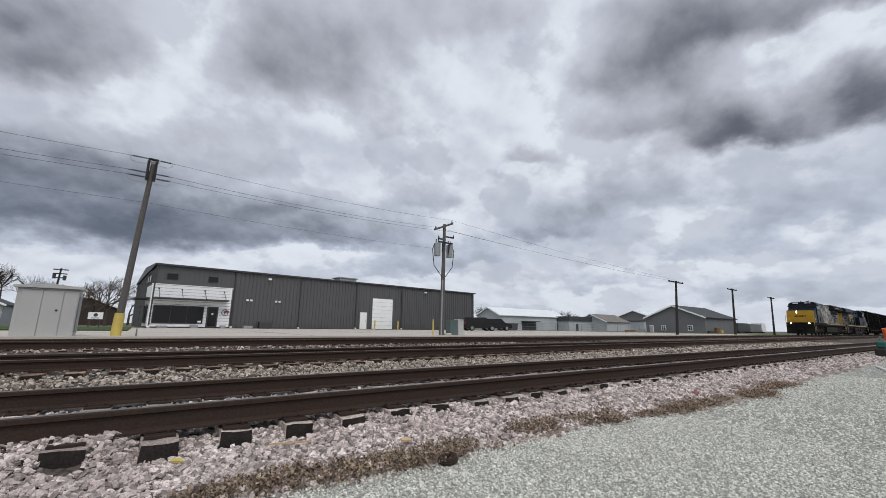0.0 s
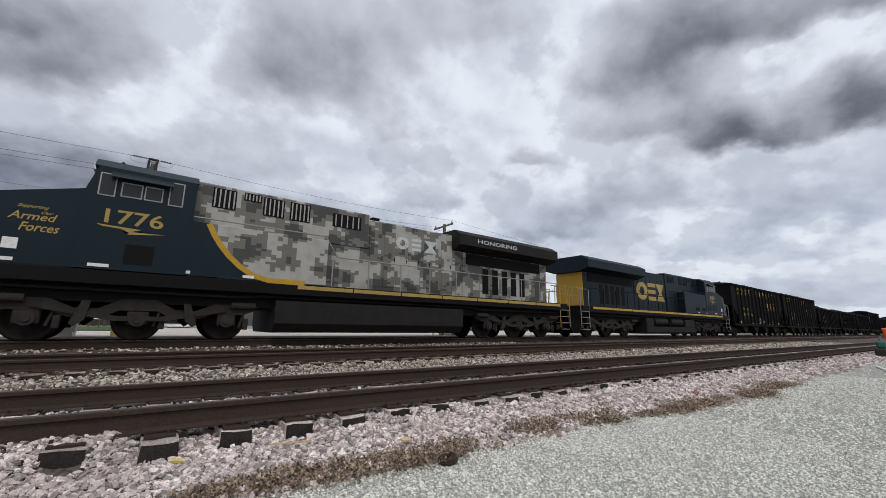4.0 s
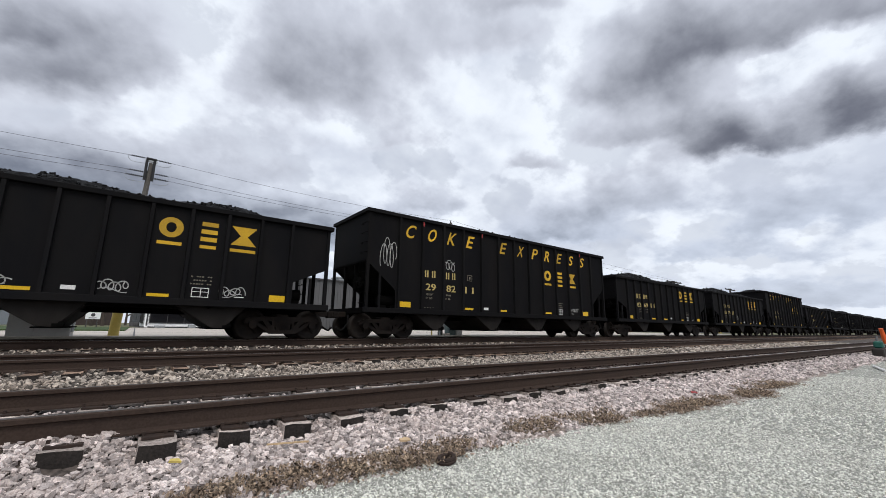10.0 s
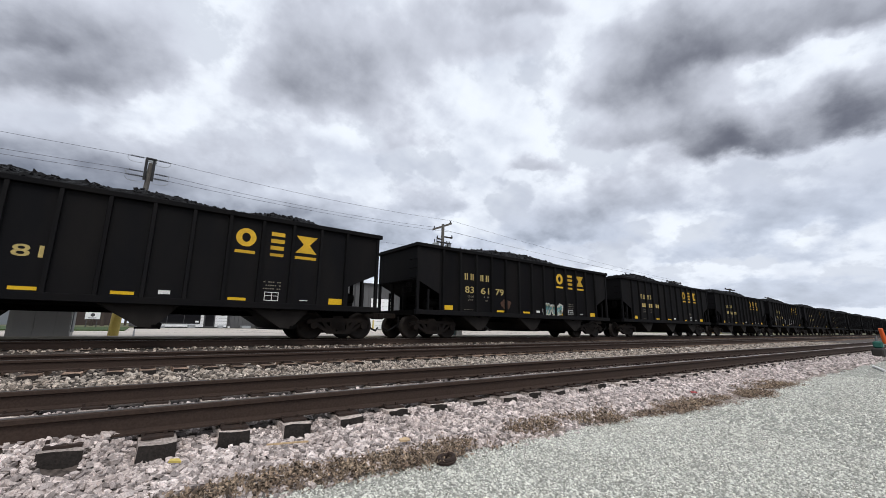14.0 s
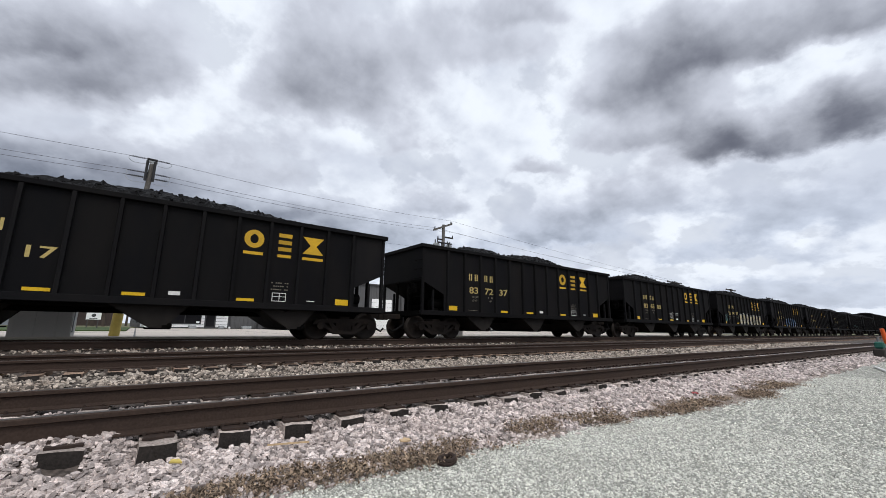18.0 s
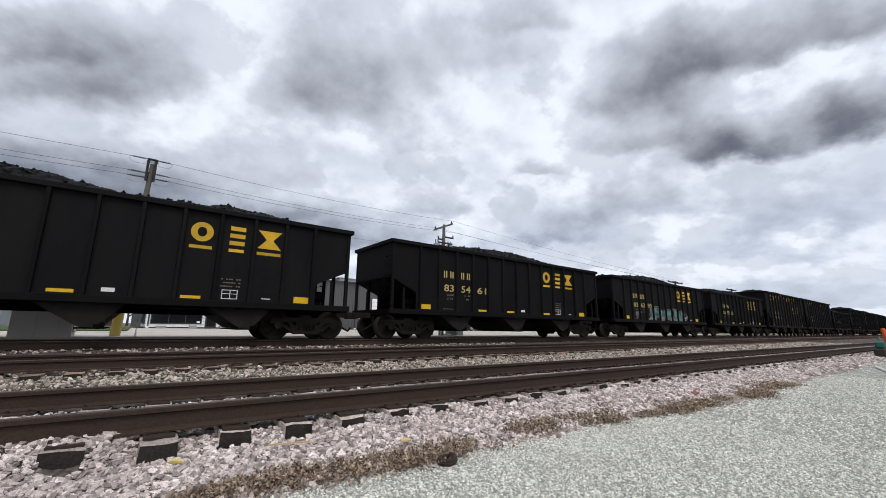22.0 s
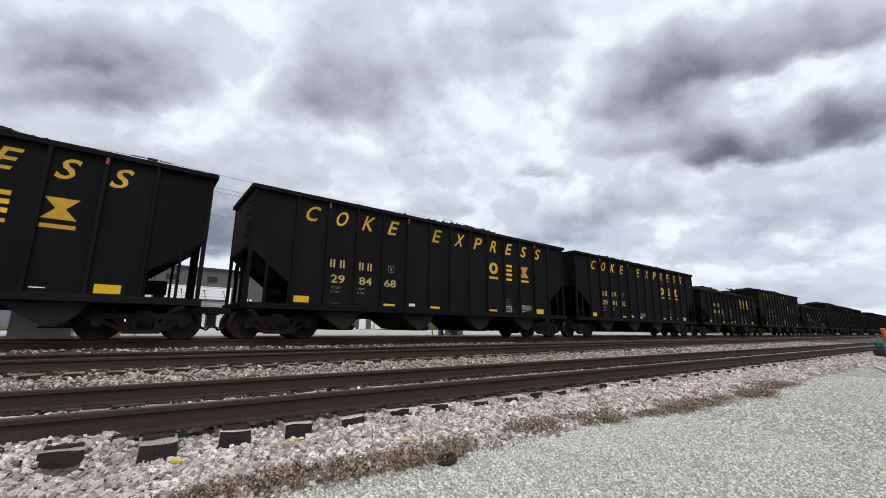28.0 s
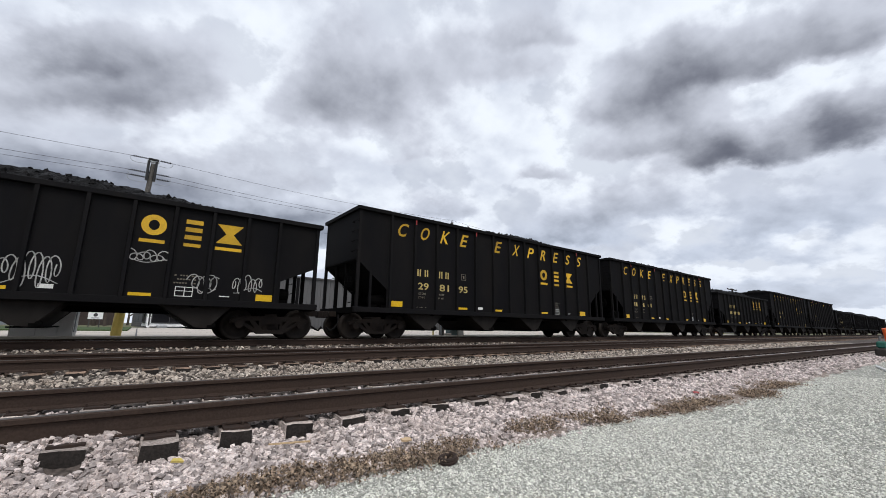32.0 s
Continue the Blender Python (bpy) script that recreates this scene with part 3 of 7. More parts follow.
M_RED = material("red_tag", (0.30, 0.03, 0.03), 0.6)
M_TAG = material("chalky_spray", (0.42, 0.42, 0.41), 0.8, stain=0.7, stain_size=0.12, tint=(0.10, 0.10, 0.10), bump=0.0)
M_TEAL = material("teal_spray", (0.05, 0.21, 0.23), 0.6, stain=0.8, stain_size=0.35, tint=(0.20, 0.27, 0.26), bump=0.0)
M_CREAM = material("cream_spray", (0.44, 0.38, 0.21), 0.6, stain=0.8, stain_size=0.4, tint=(0.40, 0.40, 0.36), bump=0.0)
M_BLUE_SP = material("blue_spray", (0.018, 0.06, 0.15), 0.6, stain=0.6, stain_size=0.4, tint=(0.03, 0.10, 0.16), bump=0.0)
M_LTBLUE = material("pale_blue_spray", (0.28, 0.34, 0.46), 0.6, stain=0.4, stain_size=0.2, bump=0.0)
M_PURPLE = material("purple_spray", (0.017, 0.0085, 0.0145), 0.7, stain=0.8, stain_size=0.4, tint=(0.010, 0.010, 0.011), bump=0.0)
M_FLAME = material("flame_spray", (0.22, 0.10, 0.05), 0.6, stain=0.6, stain_size=0.15, tint=(0.30, 0.24, 0.18), bump=0.0)
M_INK = material("dark_outline_spray", (0.02, 0.02, 0.025), 0.6, bump=0.0)
M_PALE_SP = material("pale_spray", (0.50, 0.52, 0.52), 0.6, stain=0.5, stain_size=0.2, bump=0.0)
M_NAVY = material("navy_paint", (0.0062, 0.0145, 0.0218), 0.5, grain=0.06, stain=0.5, stain_size=0.8, bump=0.03, tint=(0.0105, 0.0155, 0.019), streak=0.7, sheen=0.12)
M_NAVY2 = material("bright_navy_paint", (0.004, 0.0125, 0.019), 0.45, grain=0.05, stain=0.3, stain_size=0.9, bump=0.03, tint=(0.007, 0.017, 0.025), streak=0.6, sheen=0.18)
M_GOLD = material("gold_paint", (0.42, 0.245, 0.016), 0.45, stain=0.35, stain_size=0.5, tint=(0.30, 0.17, 0.03), bump=0.03)
M_GOLD_DIM = material("weathered_gold_paint", (0.36, 0.25, 0.06), 0.55, stain=0.5, stain_size=0.6, tint=(0.20, 0.15, 0.06), bump=0.03, streak=0.6)
M_LOCO_BLACK = material("loco_black", (0.0035, 0.0035, 0.004), 0.75, stain=0.4, tint=(0.008, 0.007, 0.006), sheen=0.15)
M_LOCO_TRUCK = material("dusty_truck_casting", (0.036, 0.030, 0.027), 0.85, grain=0.3, stain=0.6, stain_size=0.3, tint=(0.016, 0.013, 0.011), sheen=0.12)
# dusty sheet, its colour also raised for light falling on the hopper slopes
M_HOPPER = material("lit_dusty_hopper_sheet", (0.021, 0.0185, 0.017), 0.8, grain=0.25, stain=0.6, stain_size=0.35, tint=(0.009, 0.008, 0.0075), streak=0.5, sheen=0.1)
M_TANK = material("dusty_tank", (0.018, 0.0162, 0.015), 0.7, stain=0.6, stain_size=0.5, tint=(0.009, 0.0085, 0.008), sheen=0.15)
M_ROOFPALE = material("dusty_roof", (0.34, 0.32, 0.31), 0.6, stain=0.4)
M_GLASS_DK = material("dark_cab_glass", (0.02, 0.022, 0.025), 0.08, grain=0.0, stain=0.1, bump=0.0)
M_CHROME = material("bare_grab_iron", (0.30, 0.29, 0.27), 0.5, metal=0.5)
M_LAMP = glow("headlight_glow", (1.0, 0.86, 0.55), 9.0)
M_MAROON = material("maroon_step_light", (0.12, 0.02, 0.03), 0.5)


def camo_paint():
    """Square-edged grey camouflage."""
    m = bpy.data.materials.new("grey_digital_camouflage")
    m.use_nodes = True
    n, l = m.node_tree.nodes, m.node_tree.links
    co, snap, nz, ramp = n.new("ShaderNodeTexCoord"), n.new("ShaderNodeVectorMath"), n.new("ShaderNodeTexNoise"), n.new("ShaderNodeValToRGB")
    snap.operation = "SNAP"
    snap.inputs[1].default_value = (0.15, 3.0, 0.075)
    l.new(co.outputs["Object"], snap.inputs[0])
    l.new(snap.outputs[0], nz.inputs["Vector"])
    nz.inputs["Scale"].default_value, nz.inputs["Detail"].default_value = 1.5, 3
    r = ramp.color_ramp
    r.interpolation = "CONSTANT"
    r.elements[0].color, r.elements[1].color, r.elements[1].position = (0.035, 0.036, 0.030, 1), (0.125, 0.118, 0.10, 1), 0.43
    e = r.elements.new(0.53)
    e.color = (0.33, 0.32, 0.29, 1)
    l.new(nz.outputs["Fac"], ramp.inputs[0])
    dirt, mix = n.new("ShaderNodeTexNoise"), n.new("ShaderNodeMix")
    dirt.inputs["Scale"].default_value, dirt.inputs["Detail"].default_value = 2.0, 6
    l.new(co.outputs["Object"], dirt.inputs["Vector"])
    mix.data_type = "RGBA"
    mr = n.new("ShaderNodeMapRange")
    mr.inputs[1].default_value, mr.inputs[2].default_value, mr.inputs[4].default_value = 0.45, 0.75, 0.4
    l.new(dirt.outputs["Fac"], mr.inputs[0])
    l.new(mr.outputs[0], mix.inputs[0])
    l.new(ramp.outputs[0], mix.inputs[6])
    mix.inputs[7].default_value = (0.06, 0.058, 0.055, 1)
    l.new(mix.outputs[2], n["Principled BSDF"].inputs["Base Color"])
    n["Principled BSDF"].inputs["Roughness"].default_value = 0.5
    return m


M_CAMO = camo_paint()

# ---- lettering ----
GLYPHS = {}


def glyphs(text):
    """Flat outline mesh of a text as vertex and face lists, its box scaled to one by one."""
    if text not in GLYPHS:
        cu = bpy.data.curves.new("text", "FONT")
        cu.body, cu.resolution_u, cu.offset = text, 3, 0.014
        ob = new("text", cu)
        bpy.context.view_layer.update()
        me = bpy.data.meshes.new_from_object(ob.evaluated_get(bpy.context.evaluated_depsgraph_get()))
        vs = [v.co.copy() for v in me.vertices]
        fs = [tuple(p.vertices) for p in me.polygons]
        bpy.data.objects.remove(ob)
        bpy.data.curves.remove(cu)
        bpy.data.meshes.remove(me)
        x0, x1 = min(v.x for v in vs), max(v.x for v in vs)
        y0, y1 = min(v.y for v in vs), max(v.y for v in vs)
        GLYPHS[text] = ([((v.x - x0) / (x1 - x0), (v.y - y0) / (y1 - y0)) for v in vs], fs)
    return GLYPHS[text]


def write(bm, text, x0, x1, z0, z1, y, slant=0.0, flip=False):
    """Text in the plane y, filling the box, facing the camera's side (or the other, flipped)."""
    vs, fs = glyphs(text)
    made = [bm.verts.new(((x1 - u * (x1 - x0) if flip else x0 + u * (x1 - x0)) + slant * (v - 0.5), y, z0 + v * (z1 - z0))) for u, v in vs]
    for f in fs:
        try:
            bm.faces.new([made[i] for i in f])
        except ValueError:
            pass
    return bm


def plate(bm, x0, x1, z0, z1, y, slant=0.0):
    """A flat painted bar in the plane y."""
    bm.faces.new([bm.verts.new(p) for p in ((x0 - slant / 2, y, z0), (x1 - slant / 2, y, z0), (x1 + slant / 2, y, z1), (x0 + slant / 2, y, z1))])
    return bm


def poly(bm, pts, y):
    f = bm.faces.new([bm.verts.new((x, y, z)) for x, z in pts])
    bmesh.ops.triangulate(bm, faces=[f])
    return bm


def strip(bm, pts, w, y):
    """A painted band of even width along a line, in one piece."""
    rows = []
    for i, p in enumerate(pts):
        d = (Vector(pts[min(i + 1, len(pts) - 1)]) - Vector(pts[max(i - 1, 0)])).normalized()
        rows.append([bm.verts.new((p[0] - d.y * q * w / 2, y, p[1] + d.x * q * w / 2)) for q in (-1, 1)])
    for a, b in zip(rows, rows[1:]):
        bm.faces.new((a[0], b[0], b[1], a[1]))
    return bm


def ribbon(bm, pts, w, y):
    """A sprayed stroke of width w along a line."""
    for (xa, za), (xb, zb) in zip(pts, pts[1:]):
        d = Vector((xb - xa, zb - za))
        if d.length < 1e-4:
            continue
        s = Vector((-d.y, d.x)).normalized() * w / 2
        e = d.normalized() * w / 3
        bm.faces.new([bm.verts.new(p) for p in ((xa - e.x + s.x, y, za - e.y + s.y), (xa - e.x - s.x, y, za - e.y - s.y),
                                                (xb + e.x - s.x, y, zb + e.y - s.y), (xb + e.x + s.x, y, zb + e.y + s.y))])
    return bm


def emblem(cells, z0, z1, y, dx=0.0):
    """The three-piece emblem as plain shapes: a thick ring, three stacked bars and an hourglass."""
    (a0, a1), (b0, b1), (c0, c1) = [(a + dx, b + dx) for a, b in cells]
    bm, bars, glass = bmesh.new(), bmesh.new(), bmesh.new()
    h = z1 - z0
    u = 0.22 * h
    mx, mz, rx, rz = (a0 + a1) / 2, (z0 + z1) / 2, (a1 - a0) / 2, h / 2
    ring = [[bm.verts.new((mx + q * rx * math.cos(k * math.pi / 14), y, mz + p * rz * math.sin(k * math.pi / 14))) for k in range(28)] for q, p in ((1, 1), (0.42, 0.50))]
    for k in range(28):
        bm.faces.new((ring[0][k], ring[0][(k + 1) % 28], ring[1][(k + 1) % 28], ring[1][k]))
    for k in (0, 0.39, 0.78):
        plate(bars, b0, b1, z0 + k * h, z0 + k * h + u, y)
    m, w = (c0 + c1) / 2, c1 - c0
    poly(glass, [(c0, z0), (c1, z0), (m + 0.14 * w, (z0 + z1) / 2), (m - 0.14 * w, (z0 + z1) / 2)], y)
    poly(glass, [(m - 0.14 * w, (z0 + z1) / 2), (m + 0.14 * w, (z0 + z1) / 2), (c1, z1), (c0, z1)], y)
    return bm, bars, glass


def spray_piece(car, x0, x1, z0, z1, fill, edge, glint, seed, y):
    """A painted-over panel: leaning block strokes in a fill colour with outlines and glints, not to be read."""
    rng = random.Random(seed)
    n = max(4, int((x1 - x0) / 0.85))
    w, hgt = (x1 - x0) / n, z1 - z0
    halo, be, bf, bi, bg = [bmesh.new() for _ in range(5)]
    k = 0
    for i in range(n):
        top = rng.uniform(0.72, 1.0) * (1.0 if i else 1.05)
        for q in range(3):
            k += 1
            lean, bend = rng.uniform(-0.7, 0.7), rng.uniform(-0.5, 0.5)
            c0 = rng.uniform(0.1, 0.9)
            run = [(c0 - lean * 0.5, rng.uniform(0.0, 0.2)), (c0 + bend * 0.6, rng.uniform(0.35, 0.65)), (c0 + lean * 0.6, rng.uniform(0.75, 1.0))]
            if rng.random() < 0.5:
                run.append((c0 + lean * 0.6 + rng.choice((-0.5, 0.5)), rng.uniform(0.55, 0.95)))
            pts = [(min(max(x0 + (i + u) * w, x0), x1), z0 + (0.10 + 0.80 * v * top) * hgt) for u, v in run]
            t, d = rng.uniform(0.22, 0.32) * w, 0.00012 * k
            ribbon(halo, pts, t + 0.20, y - d * 0.3)
            ribbon(be, pts, t + 0.09, y - 0.0016 - d * 0.3)
            ribbon(bf, pts, t, y - 0.0034 - d * 0.3)
            ribbon(bg, [(a - t * 0.2, c + t * 0.24) for a, c in pts[:2]], 0.03, y - 0.0052)
            a, c = pts[0]
            if k % 3 == 0:
                ribbon(bi, [(a + t * 0.2, c + 0.05), (a + t * 0.35, c + 0.2 * hgt), (a + t * 0.1, c + 0.32 * hgt)], 0.02, y - 0.0056)
    p = part("sprayed_panel", bf, fill, car, "spray-painted panel of leaning block strokes")
    part("halo", halo, glint, p)
    part("outer_edge", be, edge, p)
    part("inner_line", bi, M_INK, p)
    part("glint", bg, glint, p)


def spray_tag(car, x0, x1, z0, z1, mat, seed, y, w=0.026):
    """A looping scrawl of one or two thin strokes that cannot be read."""
    rng = random.Random(seed)
    bm = bmesh.new()
    width, mid, amp = x1 - x0, (z0 + z1) / 2, (z1 - z0) / 2
    turns = max(3.0, width / 0.14)
    ph, grow, back = rng.random() * 6, [rng.uniform(0.45, 1.0) for _ in range(24)], rng.uniform(0.5, 0.9)
    steps = int(turns * 14)
    pts = []
    for k in range(steps + 1):
        u = k / steps
        a = ph + u * turns * 6.283
        g = grow[int(u * turns) % 24] * (1 - (u * turns) % 1) + grow[int(u * turns + 1) % 24] * ((u * turns) % 1)
        pts.append((x0 + u * width + math.sin(a) * width / turns * back, mid + math.cos(a) * amp * g + 0.25 * amp * math.sin(a * 0.37 + ph) + (u - 0.5) * 0.12 * amp))
    strip(bm, pts, w, y)
    if width > 0.55:
        sweep = [(x0 + width * (0.05 + 0.95 * q / 10), mid - amp * (0.75 + 0.35 * math.sin(q * 0.5 + ph))) for q in range(11)]
        strip(bm, sweep, w * 0.8, y - 0.0006)
    part("sprayed_scrawl", bm, mat, car, "thin chalky sprayed scrawl")


# ---- the train: hopper cars ----
def round_wheel(bm, y0, y1, r, flange, cx=0.0):
    """A dished railway wheel, its flange towards the track's middle (y1)."""
    s = 1 if y1 > y0 else -1
    prof = [(0.0, y0 + s * 0.03), (0.10, y0 + s * 0.02), (0.13, y0 + s * 0.06), (r - 0.11, y0 + s * 0.05), (r - 0.08, y0), (r, y0 + s * 0.005), (r + 0.004, y0 + s * 0.10), (r + flange, y0 + s * 0.115),
            (r + flange, y0 + s * 0.135), (r - 0.08, y0 + s * 0.14), (r - 0.12, y0 + s * 0.10), (0.12, y0 + s * 0.11), (0.0, y0 + s * 0.12)]
    n, rings = 28, []
    for rr, yy in prof:
        rings.append([bm.verts.new((cx + rr * math.cos(2 * math.pi * k / n), yy, rr * math.sin(2 * math.pi * k / n))) for k in range(n)] if rr > 0 else [bm.verts.new((cx, yy, 0))])
    for a, b in zip(rings, rings[1:]):
        for k in range(n):
            k2 = (k + 1) % n
            if len(a) == 1:
                bm.faces.new((a[0], b[k], b[k2]))
            elif len(b) == 1:
                bm.faces.new((a[k], b[0], a[k2]))
            else:
                bm.faces.new((a[k], b[k], b[k2], a[k2]))
    bmesh.ops.recalc_face_normals(bm, faces=bm.faces[:])


WHEELS = []                     # every wheelset that rolls


def wheelset_mesh(r):
    bm = bmesh.new()
    round_wheel(bm, -0.795, -0.66, r, 0.025)
    round_wheel(bm, 0.795, 0.66, r, 0.025)
    rod(bm, (0, -1.0, 0), (0, 1.0, 0), 0.075, n=12)
    rod(bm, (0.03, -0.80, 0.02), (0.03, -0.79, 0.30), 0.02, n=5)
    return mesh(bm, "wheelset", True)


WHEELSET = wheelset_mesh(0.457)
WHEELSET.materials.append(M_WHEEL)


def wheelset(parent, x, z, me):
    ob = new("wheelset", me)
    ob.parent = parent
    ob.matrix_parent_inverse = Matrix.Translation((x, 0, z))
    ob["radius"] = z
    return ob


def bogie_side(s):
    """The cast side frame of a freight truck, with its spring window."""
    bm = bmesh.new()
    y0, y1 = sorted((s * 0.95, s * 1.10))
    prism(bm, [(-1.12, 0.60), (-0.98, 0.66), (-0.55, 0.70), (0.55, 0.70), (0.98, 0.66), (1.12, 0.60), (1.12, 0.50), (0.66, 0.56), (-0.66, 0.56), (-1.12, 0.50)], "y", y0, y1)
    prism(bm, [(-0.62, 0.57), (-0.47, 0.57), (-0.22, 0.29), (-0.36, 0.22)], "y", y0, y1)
    prism(bm, [(0.62, 0.57), (0.47, 0.57), (0.22, 0.29), (0.36, 0.22)], "y", y0, y1)
    prism(bm, [(-1.0, 0.56), (-0.80, 0.56), (-0.28, 0.24), (-0.40, 0.20)], "y", y0, y1)
    prism(bm, [(1.0, 0.56), (0.80, 0.56), (0.28, 0.24), (0.40, 0.20)], "y", y0, y1)
    prism(bm, [(-0.40, 0.18), (0.40, 0.18), (0.36, 0.28), (-0.36, 0.28)], "y", y0, y1)
    box(bm, -0.34, -0.26, y0, y1, 0.26, 0.58), box(bm, 0.26, 0.34, y0, y1, 0.26, 0.58)
    for e in (-1, 1):
        rod(bm, (e * 0.889, s * 0.93, 0.457), (e * 0.889, s * 1.16, 0.457), 0.115, n=14)
        box(bm, e * 0.889 - 0.14, e * 0.889 + 0.14, y0, y1, 0.50, 0.62)
    return bm


def springs(s):
    """Three coil springs under the bolster's end, their turns showing as ridges."""
    edge = [(0.27, 0.57), (0.27, 0.48)]
    for k in (0.16, 0.0, -0.16):
        rows = [(0.066 if j % 2 else 0.048, 0.47 - j * 0.027) for j in range(8)]
        edge += [(k + w, z) for w, z in rows] + [(k - w, z) for w, z in rows[::-1]]
    edge += [(-0.27, 0.48), (-0.27, 0.57)]
    return a_prism(edge, "y", *sorted((s * 0.9, s * 1.085)))


def coal_load(L, H, heap, seed):
    """A heaped load with a rough surface; heap lists (place along the car 0..1, height)."""
    rng = random.Random(seed)
    nx, ny = 110, 22
    bm = bmesh.new()
    rows = []
    for i in range(nx + 1):
        u = i / nx
        hu = sum(h * math.exp(-((u - c) / w) ** 2) for c, h, w in heap) + 0.08
        row = []
        for j in range(ny + 1):
            v = j / ny * 2 - 1
            e = min(u, 1 - u) * L
            z = H - 0.16 + (hu + 0.16) * max(0, 1 - abs(v) ** 2.2) * min(1, e / 0.9)
            x, y = 0.12 + u * (L - 0.24) - L / 2, v * 1.42
            z += 0.08 * noise.noise((x * 1.6, y * 1.6, seed)) + 0.07 * noise.noise((x * 5, y * 5, seed + 3)) + rng.uniform(-0.04, 0.04)
            row.append(bm.verts.new((x + rng.uniform(-0.03, 0.03) * (0 < i < nx), y + rng.uniform(-0.02, 0.02) * (0 < j < ny), z)))
        rows.append(row)
    for a, b in zip(rows, rows[1:]):
        for j in range(ny):
            bm.faces.new((a[j], b[j], b[j + 1], a[j + 1]))
    # loose lumps on the surface
    for k in range(900):
        i, j = rng.randrange(5, nx - 5), rng.randrange(2, ny - 2)
        r = rng.uniform(0.03, 0.10)
        c = rows[i][j].co - Vector((0, 0, 0.35 * r))
        turn = Euler((rng.random() * 6, rng.random() * 6, rng.random() * 6)).to_matrix()
        vs = [bm.verts.new(c + turn @ (Vector(d) * r * rng.uniform(0.7, 1.25))) for d in ((1, 0, 0), (0, 1, 0), (-1, 0, 0), (0, -1, 0), (0, 0, 0.8), (0, 0, -0.8))]
        for q in range(4):
            bm.faces.new((vs[q], vs[(q + 1) % 4], vs[4])), bm.faces.new((vs[(q + 1) % 4], vs[q], vs[5]))
    return mesh(bm, "coal_load")


def hopper_car(coke):
    """An open-top hopper car, its floor hoppers, trucks and fittings; x from the middle, z from the rail top."""
    L, H = (15.15, 4.67) if coke else (13.30, 3.69)
    oz, ox = (2.75, 1.22) if coke else (2.26, 1.10)
    oz2 = 1.75
    n_post, first = 13, (1.32 if coke else 1.25)
    step = (L - 2 * first) / (n_post - 1)
    h = L / 2
    car = thing("coke_hopper_car" if coke else "coal_hopper_car", "", "freight car")
    for s in (-1, 1):
        y0, y1 = sorted((s * 1.475, s * 1.50))
        bm = bmesh.new()
        box(bm, -h + ox, h - ox, y0, y1, 1.05, H - 0.05)
        for e in (-1, 1):
            prism(bm, [(e * (h - ox), H - 0.05), (e * h, H - 0.05), (e * h, oz), (e * (h - ox), oz2)], "y", y0, y1)
        part("side_sheet", bm, M_CAR, car)
        part("top_chord", a_box(-h - 0.02, h + 0.02, min(s * 1.46, s * 1.612), max(s * 1.46, s * 1.612), H - 0.14, H, 0.015), M_CAR, car)
        part("side_sill", a_box(-h - 0.05, h + 0.05, min(s * 1.44, s * 1.606), max(s * 1.44, s * 1.606), 0.92, 1.10, 0.01), M_CAR, car)
        bm = bmesh.new()
        prism(bm, [(-0.055, s * 1.50), (-0.04, s * 1.60), (0.04, s * 1.60), (0.055, s * 1.50)], "z", 1.10, H - 0.14)
        pm = mesh(bm, "side_post")
        for k in range(n_post):
            p = part("side_post", pm, M_CAR, car, at=Matrix.Translation((-h + first + k * step, 0, 0)))
            if coke and k in (1, 4, 11):
                part("red_tag", a_box(-0.03, 0.03, min(s * 1.601, s * 1.603), max(s * 1.601, s * 1.603), H - 0.33, H - 0.16), M_RED, p)
        for e in (-1, 1):
            x = e * (h - 0.06)
            part("corner_post", a_box(x - 0.05, x + 0.05, min(s * 1.44, s * 1.54), max(s * 1.44, s * 1.54), 1.10, H - 0.14), M_CAR, car)
            x2 = e * (h - 0.56)
            part("end_stanchion", a_box(x2 - 0.035, x2 + 0.035, min(s * 1.45, s * 1.53), max(s * 1.45, s * 1.53), 1.10, oz - 0.35), M_CAR, car)
            if s == e:
                for k in range(6 if not coke else 9):
                    zr = 1.25 + k * 0.36
                    if zr < H - 0.3:
                        lad = bmesh.new()
                        rod(lad, (e * (h + 0.07), s * 1.10, zr), (e * (h + 0.07), s * 1.50, zr), 0.012, n=5)
                        rod(lad, (e * (h + 0.07), s * 1.10, zr), (e * (h - 0.02), s * 1.10, zr), 0.012, n=5)
                        rod(lad, (e * (h + 0.07), s * 1.50, zr), (e * (h - 0.02), s * 1.50, zr), 0.012, n=5)
                        part("ladder_rung", lad, M_CAR_DARK, car)
    for e in (-1, 1):
        xs = sorted((e * (h - 0.02), e * (h - 0.06)))
        part("end_sheet", a_box(xs[0], xs[1], -1.475, 1.475, oz - 0.02, H - 0.05), M_CAR, car)
        part("end_chord", a_box(min(e * h, e * (h + 0.09)), max(e * h, e * (h + 0.09)), -1.606, 1.606, H - 0.14, H - 0.002, 0.015), M_CAR, car)
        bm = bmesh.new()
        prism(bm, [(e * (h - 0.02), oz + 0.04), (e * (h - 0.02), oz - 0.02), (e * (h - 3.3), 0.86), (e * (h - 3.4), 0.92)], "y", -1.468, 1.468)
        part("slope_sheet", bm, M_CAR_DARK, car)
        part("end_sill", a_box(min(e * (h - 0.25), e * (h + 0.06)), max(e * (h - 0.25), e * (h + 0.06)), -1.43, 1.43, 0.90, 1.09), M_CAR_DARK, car)
